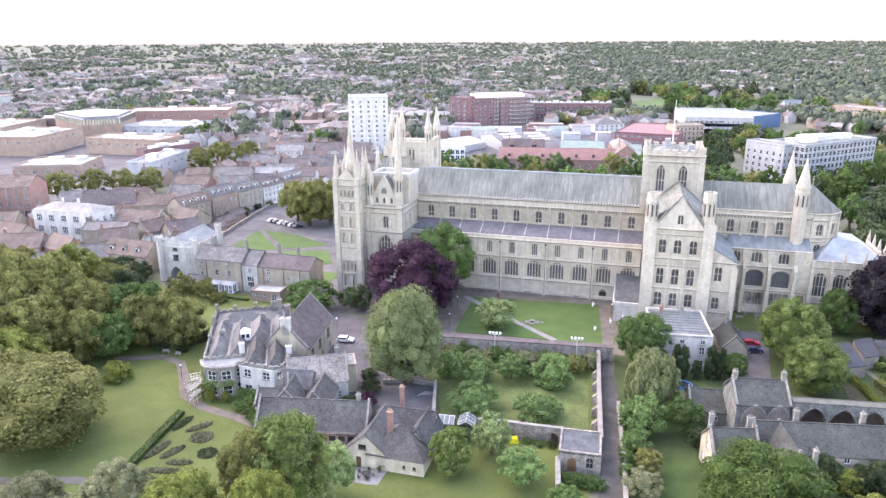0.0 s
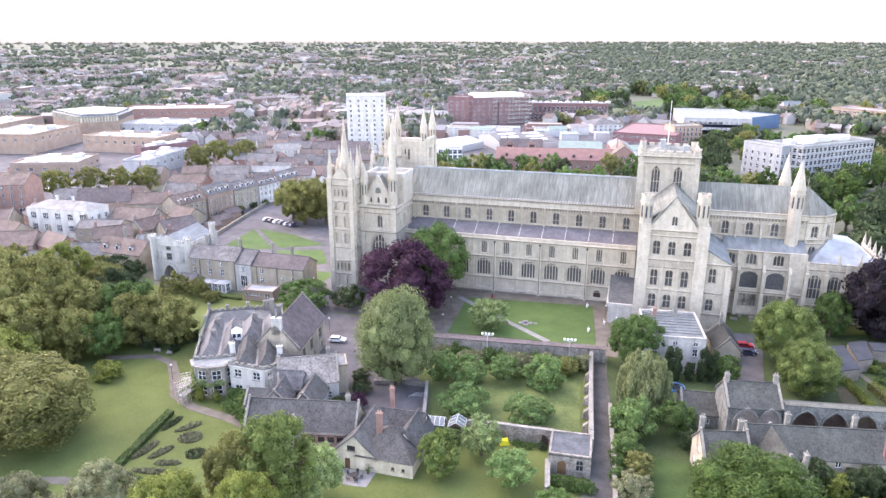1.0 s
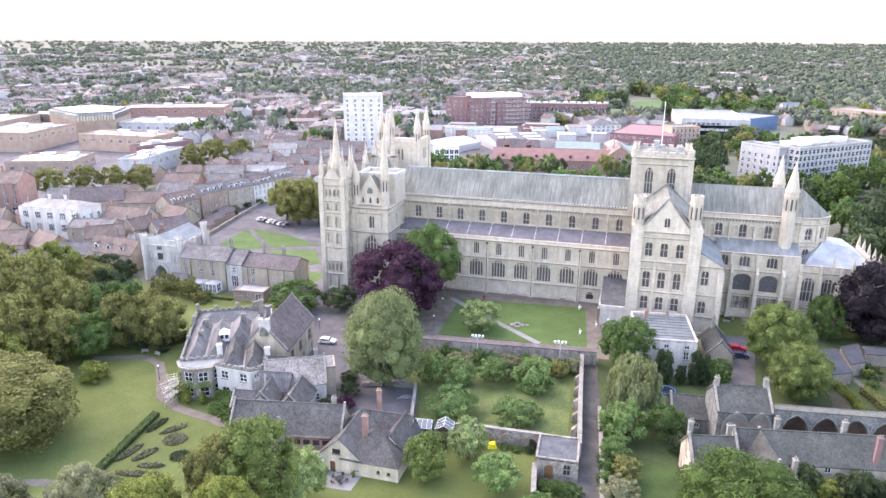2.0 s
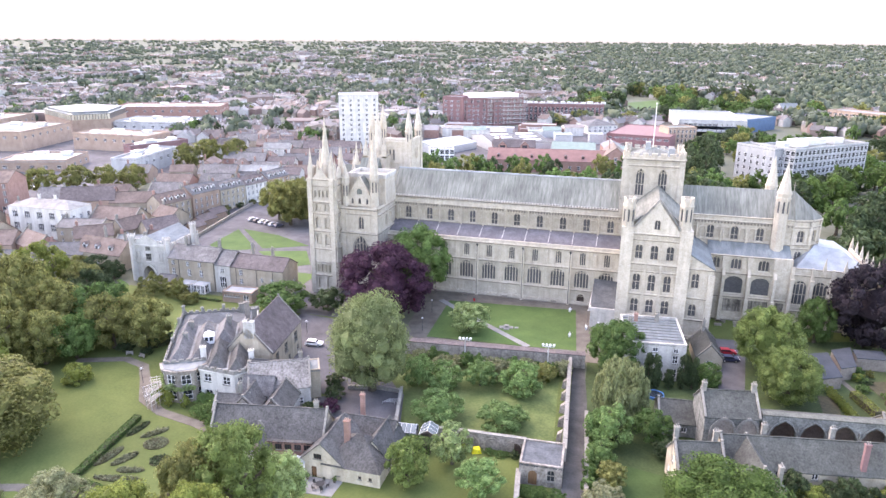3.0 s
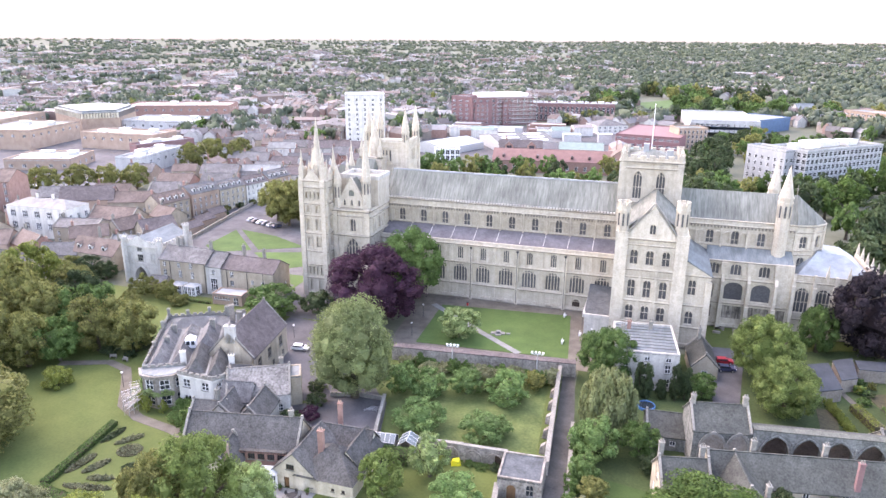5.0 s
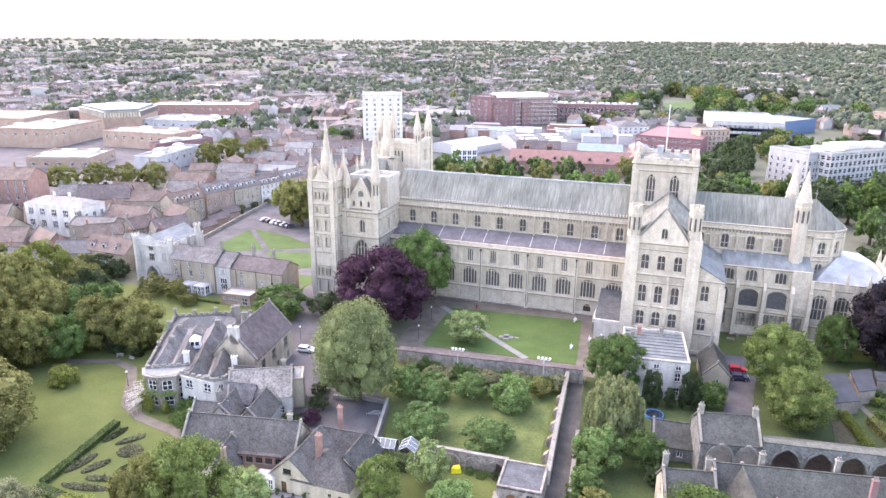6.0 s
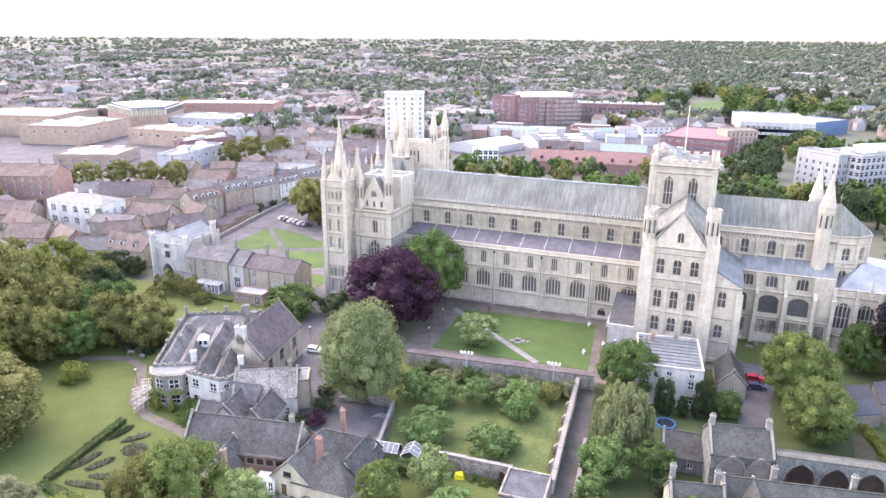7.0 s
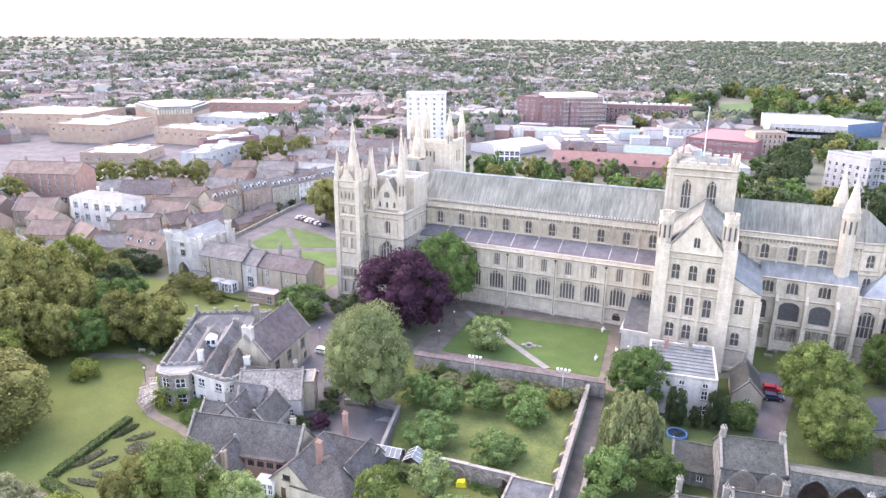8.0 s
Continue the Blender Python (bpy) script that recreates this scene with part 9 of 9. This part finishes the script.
for x, y, a, b, yaw, mt in ((-81.1, 99.0, 2.9, 0.8, 84, LEAF_DARK), (-77.2, 98.6, 2.7, 0.8, 53, LEAF_BED), (-74.7, 95.7, 2.3, 2.0, 20, LEAF_BED), (-70.5, 91.4, 1.9, 1.7, 20, LEAF_DARK), (-80.0, 90.0, 3.2, 0.9, 82, LEAF_BED), (-76.8, 90.1, 2.6, 0.9, 68, LEAF_BED), (-73.6, 87.5, 2.5, 0.7, 16, LEAF_BED), (-74.0, 84.9, 4.4, 0.8, 11, LEAF_BED)):
    flower_bed(x, y, a, b, yaw, mt)


def hedge(points, w, h, mat, label, n=900):
    root = thing("hedge", points[0][0], points[0][1], 0, 0, label, "hedge")
    for k in range(len(points) - 1):
        a, b = Vector(points[k]), Vector(points[k + 1])
        d = b - a
        mm = Matrix.Translation((a.x, a.y, 0)) @ Matrix.Rotation(math.atan2(d.y, d.x), 4, "Z")
        bm = bms()
        box(bm, 0, -w / 2 * 0.85, 0, d.length, w / 2 * 0.85, h * 0.93, mm)
        part("stem_core", bm, SOIL, root)
        r = np.random.default_rng(k + int(abs(a.x) * 3))
        u = r.uniform(0, d.length, n)
        f = r.uniform(0, 1, n) < 0.5
        yy = np.where(f, r.uniform(-w / 2, w / 2, n), np.sign(r.uniform(-1, 1, n)) * w / 2)
        zz = np.where(f, h * r.uniform(0.92, 1.06, n), r.uniform(0, h, n))
        c = np.stack([u, yy, zz], 1)
        nm = np.where(f[:, None], np.array([[0.0, 0, 1]]), np.stack([np.zeros(n), np.sign(yy), np.zeros(n)], 1))
        q = leaf_quads(r, c, nm, 0.17)
        me = bpy.data.meshes.new("leaves")
        me.from_pydata([tuple(mm @ Vector(v)) for v in q], [], [(4 * i, 4 * i + 1, 4 * i + 2, 4 * i + 3) for i in range(n)])
        me.transform(world_of(root).inverted())
        me.materials.append(mat)
        ob = new("leafage", me)
        ob.parent = root


hedge([(-83.8, 102.2), (-82.9, 96.0), (-82.0, 89.6), (-81.2, 83.2)], 1.5, 0.9, LEAF_MID, "low clipped dark hedge edging the beds")
hedge([(-81.2, 82.2), (-76.6, 81.4), (-71.6, 80.8)], 1.8, 0.9, LEAF_MID, "low clipped hedge across the foot of the beds", 600)
hedge([(-33.0, 107.4), (-25.2, 107.6)], 2.4, 2.3, LEAF_MID, "tall leafy green hedge by the greenhouses", 1600)
hedge([(-103, 129), (-100, 133.5), (-99.5, 141)], 1.6, 2.2, LEAF_DARK, "dark clipped hedge beside the palace", 1400)
hedge([(-116, 161.2), (-104, 161.0)], 0.8, 0.7, LEAF_LIGHT, "low pale box hedge in scrolls", 700)
hedge([(54.5, 152.0), (57.0, 144.0)], 2.0, 1.6, LEAF_YELLOW, "clipped yellow-green garden hedge", 900)
hedge([(60.0, 150.0), (75, 152.5)], 1.2, 1.2, LEAF_MID, "low green garden hedge", 900)


def greenhouse(x, y, yaw, L, W):
    root = thing("greenhouse", x, y, 0, yaw, "small white-framed glass greenhouse", "greenhouse", "greenhouses")
    bm = bms()
    box(bm, -L / 2, -W / 2, 0, L / 2, W / 2, 0.5)
    part("base", bm, RUBBLE, root, local=True)
    fr = bms()
    k = max(3, int(L / 0.9))
    for i in range(k + 1):
        u = -L / 2 + L * i / k
        for s in (-1, 1):
            tube(fr, (u, s * W / 2, 0.5), (u, s * W / 2, 1.7), 0.035, sides=4)
            tube(fr, (u, s * W / 2, 1.7), (u, 0, 2.7), 0.035, sides=4)
    for s in (-1, 1):
        tube(fr, (-L / 2, s * W / 2, 1.7), (L / 2, s * W / 2, 1.7), 0.04, sides=4)
    tube(fr, (-L / 2, 0, 2.7), (L / 2, 0, 2.7), 0.05, sides=4)
    part("frame", fr, FRAME, root, local=True)
    for s in (-1, 1):
        bm = bms()
        hull(bm, [(-L / 2, s * W / 2, 1.7), (L / 2, s * W / 2, 1.7), (L / 2, 0, 2.68), (-L / 2, 0, 2.68)], [(0, 1, 2, 3)])
        part("roof_pane", bm, paint("greenhouse glass", (0.13, 0.16, 0.165), 0.18), root, local=True)
        bm = bms()
        hull(bm, [(-L / 2, s * W / 2, 0.5), (L / 2, s * W / 2, 0.5), (L / 2, s * W / 2, 1.7), (-L / 2, s * W / 2, 1.7)], [(0, 1, 2, 3)])
        part("side_pane", bm, paint("greenhouse glass", (0.13, 0.16, 0.165), 0.18), root, local=True)


greenhouse(-31.6, 111.4, 6, 4.8, 3.0)
greenhouse(-26.9, 111.9, 96, 3.4, 3.2)

# yellow cover by the garden wall
ye = thing("garden_cover", -17.3, 110.0, 0, 20, "bright yellow plastic cover by the garden wall", "cover")
bm = bms()
hull(bm, [(-0.9, -0.7, 0), (0.9, -0.7, 0), (0.9, 0.7, 0), (-0.9, 0.7, 0), (-0.6, -0.4, 1.0), (0.5, -0.5, 0.8), (0.6, 0.4, 1.1), (-0.5, 0.5, 0.9)], [(3, 2, 1, 0), (4, 5, 6, 7), (0, 1, 5, 4), (1, 2, 6, 5), (2, 3, 7, 6), (3, 0, 4, 7)])
part("sheet", bm, paint("yellow plastic", (0.62, 0.56, 0.03), 0.5), ye, local=True)

# stone base on the cloister lawn
wl = thing("lawn_stone", -22.4, 166.4, 0.2, 10, "low grey stone slabs set on the lawn", "stone slab")
for k, (x0, y0, x1, y1, h) in enumerate(((-2.0, -0.7, 1.6, 0.7, 0.18), (-0.9, -1.5, 0.5, 1.5, 0.18), (-0.6, -0.5, 0.3, 0.5, 0.7), (1.9, -0.3, 2.9, 0.4, 0.15))):
    bm = bms()
    box(bm, x0, y0, 0, x1, y1, h)
    part("slab", bm, PAVING, wl, local=True)


def bench(x, y, yaw, mat=FRAME):
    root = thing("bench", x, y, 0.2, yaw, "pale garden bench on the grass", "bench", "garden benches")
    for nm, b in (("seat", (-0.8, -0.22, 0.42, 0.8, 0.22, 0.48)), ("backrest", (-0.8, 0.2, 0.5, 0.8, 0.26, 0.95)), ("leg", (-0.75, -0.2, 0, -0.65, 0.24, 0.42)), ("leg", (0.65, -0.2, 0, 0.75, 0.24, 0.42))):
        bm = bms()
        box(bm, *b)
        part(nm, bm, mat, root, local=True)


for x, y, yaw in ((-7.8, 182.6, 80), (-6.2, 165.8, 85), (-2.6, 171.8, 88)):
    bench(x, y, yaw)
for x, y, yaw in ((-104.6, 124.9, 20), (-101.0, 124.6, -10)):
    bench(x, y, yaw, COPING)

for x, y in ((-38.6, 186.0), (-27.0, 187.0), (-13.0, 187.0)):
    bench(x, y, 180, STONE_DARK)
bn = thing("litter_bin", -35.0, 182.4, 0.1, 0, "small red litter bin beside the gravel walk", "bin")
bm = bms()
cone(bm, 0, 0, 0, 0.9, 0.28, 0.32, 10)
part("body", bm, paint("red plastic", (0.40, 0.04, 0.04), 0.5), bn, local=True)
bm = bms()
cone(bm, 0, 0, 0.9, 1.05, 0.35, 0.25, 10)
part("lid", bm, IRON, bn, local=True)

# graves on the choir lawn
for k, (x, y) in enumerate(((30.5, 184.2), (32.2, 186.4), (34.6, 184.0), (35.4, 186.8), (38.6, 185.0), (41.0, 186.6), (31.0, 187.4), (44.5, 185.4), (46.5, 187.0))):
    gv = thing("gravestone", x, y, 0.13, 4 * (k % 3), "grey weathered gravestone on the grass", "gravestone", "gravestones by the choir")
    bm = bms()
    if k % 3 == 0:
        box(bm, -0.9, -0.4, 0, 0.9, 0.4, 0.5)
    else:
        solid(bm, [(-0.35, -0.08), (0.35, -0.08), (0.35, 0.08), (-0.35, 0.08)], 0, 1.0)
    part("stone", bm, STONE_DARK, gv, local=True)

# round pool
po = thing("paddling_pool", 14.2, 140.6, 0.05, 0, "round garden pool with a bright blue rim", "pool")
bm = bms()
n = 28
for r0, r1 in ((1.70, 1.86),):
    ring = []
    for r, z in ((r0, 0), (r1, 0), (r1, 0.55), (r0, 0.55)):
        ring.append([bm.verts.new((r * math.cos(2 * math.pi * i / n), r * math.sin(2 * math.pi * i / n), z)) for i in range(n)])
    for i in range(n):
        j = (i + 1) % n
        for a in range(4):
            b = (a + 1) % 4
            bm.faces.new((ring[a][i], ring[a][j], ring[b][j], ring[b][i]))
part("rim", bm, paint("blue plastic", (0.05, 0.18, 0.40), 0.4), po, local=True)
bm = bms()
cone(bm, 0, 0, 0.05, 0.40, 1.70, 1.70, n)
part("water", bm, paint("dark pool water", (0.02, 0.03, 0.04), 0.05), po, local=True)

# terrace with a table and chairs in front of the cottage
slab("patio", [(-43.5, 90.4), (-37.2, 90.8), (-37.0, 95.0), (-43.8, 94.8)], 0.12, PAVING, "grey paved patio before the cottage", category="patio", thick=0.2)
tb = thing("garden_table", -40.0, 92.6, 0.12, 12, "dark iron garden table on the patio", "table")
bm = bms()
cone(bm, 0, 0, 0.70, 0.74, 0.75, 0.75, 16)
part("tabletop", bm, IRON, tb, local=True)
bm = bms()
cone(bm, 0, 0, 0, 0.7, 0.3, 0.06, 8)
part("pedestal", bm, IRON, tb, local=True)
for k in range(5):
    a = 2 * math.pi * k / 5 + 0.3
    c = thing("garden_chair", -40.0 + 1.25 * math.cos(a), 92.6 + 1.25 * math.sin(a), 0.12, math.degrees(a) - 90, "dark iron garden chair round the table", "chair", "chairs round the patio table")
    for nm, b in (("seat", (-0.24, -0.24, 0.42, 0.24, 0.24, 0.46)), ("backrest", (-0.24, 0.2, 0.46, 0.24, 0.25, 0.95))):
        bm = bms()
        box(bm, *b)
        part(nm, bm, IRON, c, local=True)
    for sx in (-0.2, 0.2):
        for sy in (-0.2, 0.2):
            bm = bms()
            box(bm, sx - 0.02, sy - 0.02, 0, sx + 0.02, sy + 0.02, 0.42)
            part("leg", bm, IRON, c, local=True)
for k, (x, y) in enumerate(((-43.0, 94.0), (-38.2, 94.4), (-42.4, 91.0), (-44.4, 93.0))):
    pl = thing("potted_plant", x, y, 0.1, 0, "leafy plant in a clay pot on the patio", "plant", "patio pots")
    bm = bms()
    cone(bm, 0, 0, 0, 0.45, 0.2, 0.28, 10)
    part("pot", bm, TILE, pl, local=True)
    again("foliage", crown("far", LEAF_MID, k), pl, pose(x, y, 0.5) @ Matrix.Diagonal((0.45, 0.45, 0.8, 1)))

# climbing plant on the bay, and shrubs along the palace front
for k, (x, y, h, r) in enumerate(((-83.4, 109.4, 3.4, 1.2), (-80.8, 107.8, 3.8, 1.1), (-77.6, 108.6, 3.2, 1.0))):
    shrub(x, y, h, r, LEAF_YELLOW, "yellow-green climber on the palace bay", "climber", "climbers on the bay")
for k, (x, y, h, r) in enumerate(((-74.0, 110.2, 3.0, 2.2), (-71.0, 108.6, 3.4, 2.6), (-69.2, 105.6, 3.2, 2.4), (-66.8, 103.6, 3.0, 2.2), (-73.2, 106.6, 2.2, 1.8), (-51.5, 112.5, 3.2, 2.2), (-49.0, 115.5, 3.0, 2.4), (-52.5, 126.0, 2.6, 2.2), (-50, 120.5, 3.0, 2.2))):
    shrub(x, y, h, r, LEAF_LIGHT if k < 5 else (LEAF_COPPER if k == 6 else LEAF_DARK), "dense rounded shrub beside the palace walls", group="shrubs round the palace")
for k, d in enumerate((6, 9, 12, 15.5)):
    shrub(-84.7 - 0.469 * d, 111.4 + 0.883 * d, 5.4 + 0.8 * math.sin(k * 2), 0.9, LEAF_YELLOW, "yellow-green creeper on the palace wall", "climber", "creeper on the palace wall")
# tube scaffold standing round the bay's corner
for k, (x, y) in enumerate(((-86.4, 112.6), (-85.4, 109.6), (-83.0, 107.2))):
    sc = thing("scaffold", x, y, 0.05, 40 + 24 * k, "bare metal tube scaffold beside the bay", "scaffold", "scaffolding by the bay")
    for i in range(4):
        for j in (0, 1.2):
            bm = bms()
            tube(bm, (-1.8 + 1.2 * i, j, 0), (-1.8 + 1.2 * i, j, 3.2), 0.05, 0.05, 5)
            part("standard", bm, METAL, sc, local=True)
    for z in (1.0, 2.0, 3.0):
        for j in (0, 1.2):
            bm = bms()
            tube(bm, (-2.0, j, z), (2.0, j, z), 0.05, 0.05, 5)
            part("ledger", bm, METAL, sc, local=True)
    bm = bms()
    box(bm, -1.9, 0.1, 2.02, 1.9, 1.1, 2.08)
    part("deck", bm, COPING, sc, local=True)
# posts at the yard gate
for k in range(4):
    ps = thing("gate_rail", -38.6 + 0.3 * k, 121.4 + 0.5 * k, 0.13, 10, "white-grey rail at the yard gate", "rail", "yard rails")
    bm = bms()
    box(bm, -1.2, -0.05, 0.4, 1.4, 0.05, 0.5)
    box(bm, -1.2, -0.05, 0, -1.1, 0.05, 0.5)
    box(bm, 1.3, -0.05, 0, 1.4, 0.05, 0.5)
    part("rail", bm, METAL, ps, local=True)

# cars in the car park before the shopping centre, far off
q = random.Random(8)
tints = [((0.70, 0.70, 0.69), "white"), ((0.45, 0.46, 0.47), "silver"), ((0.05, 0.05, 0.06), "black"), ((0.12, 0.14, 0.20), "blue"), ((0.30, 0.05, 0.05), "red")]
slab("shopping_yard", [(-430, 268), (-320, 244), (-262, 250), (-232, 300), (-236, 420), (-330, 540), (-520, 480), (-520, 330)], 0.06, ASPHALT, "grey asphalt yards round the shopping centre", category="yard", thick=0.3)
slab("car_park", [(-318, 258), (-262, 258), (-262, 286), (-318, 286)], 0.1, ASPHALT, "grey car park before the shopping centre", category="car park", thick=0.3)
for k in range(26):
    x, y = -314 + 4.0 * (k % 13), 264 + 15 * (k // 13)
    c, t = q.choice(tints)
    cr = thing("car", x, y, 0.1, 100 + q.uniform(-4, 4), f"small {t} car in the far car park", "car", "cars in the far car park")
    bm = bms()
    hull(bm, [(-2.1, -0.85, 0.25), (2.1, -0.85, 0.25), (2.1, 0.85, 0.25), (-2.1, 0.85, 0.25), (-2.1, -0.85, 0.9), (2.1, -0.85, 0.85), (2.1, 0.85, 0.85), (-2.1, 0.85, 0.9)], [(3, 2, 1, 0), (4, 5, 6, 7), (0, 1, 5, 4), (1, 2, 6, 5), (2, 3, 7, 6), (3, 0, 4, 7)])
    part("body", bm, paint(f"{t} far car paint", c), cr, local=True)
    bm = bms()
    hull(bm, [(-1.9, -0.8, 0.88), (1.1, -0.8, 0.88), (1.1, 0.8, 0.88), (-1.9, 0.8, 0.88), (-1.4, -0.65, 1.45), (0.4, -0.65, 1.45), (0.4, 0.65, 1.45), (-1.4, 0.65, 1.45)], [(4, 5, 6, 7), (0, 1, 5, 4), (1, 2, 6, 5), (2, 3, 7, 6), (3, 0, 4, 7)])
    part("cabin", bm, GLASS, cr, local=True)

# east gardens behind the arcade: bed, path and clipped bushes
slab("garden_bed", [(47.4, 150.5), (46.6, 141.0), (50.0, 140.5), (50.8, 150.8)], 0.11, SOIL, "bare brown earth bed in the garden", category="bed", thick=0.2)
slab("east_path", strip([(53.6, 160.5), (55.2, 155.5), (57.4, 149.5), (60.5, 143.0)], 1.3), 0.10, GRAVEL, "narrow pale path between garden beds", category="path", thick=0.2)
slab("garden_bed", [(58.6, 160), (60.6, 152), (68, 154), (67, 163)], 0.11, SOIL, "dark planted bed beside the path", category="bed", thick=0.2)
q = random.Random(77)
for k in range(22):
    x, y = q.uniform(56.5, 70), q.uniform(140, 164)
    if abs(x - (57.4 + (149.5 - y) * 0.45)) < 1.6:
        continue
    shrub(x, y, q.uniform(0.7, 2.2), q.uniform(0.7, 1.7), q.choice((LEAF_MID, LEAF_DARK, LEAF_YELLOW, LEAF_LIGHT, LEAF_OLIVE)), "small mixed shrub in the east garden", group="east garden shrubs", kind="far")
# roses and perennials along the walls of the lower gardens
for k in range(8):
    x, y = q.uniform(15.5, 17.5) if k % 2 else q.uniform(6.0, 7.6), q.uniform(100, 122)
    shrub(x, y, q.uniform(0.8, 2.0), q.uniform(0.7, 1.4), q.choice((LEAF_MID, LEAF_DARK, LEAF_LIGHT)), "small garden shrub on the lower lawn", group="lower garden shrubs", kind="far")
for k in range(10):
    shrub(-31 + 2.3 * k, 109.2 + 0.12 * k + q.uniform(-0.3, 0.3), q.uniform(0.8, 1.8), q.uniform(0.7, 1.3), q.choice((LEAF_MID, LEAF_DARK, LEAF_YELLOW)), "climbing shrub at the foot of the garden wall", group="garden wall planting", kind="far")
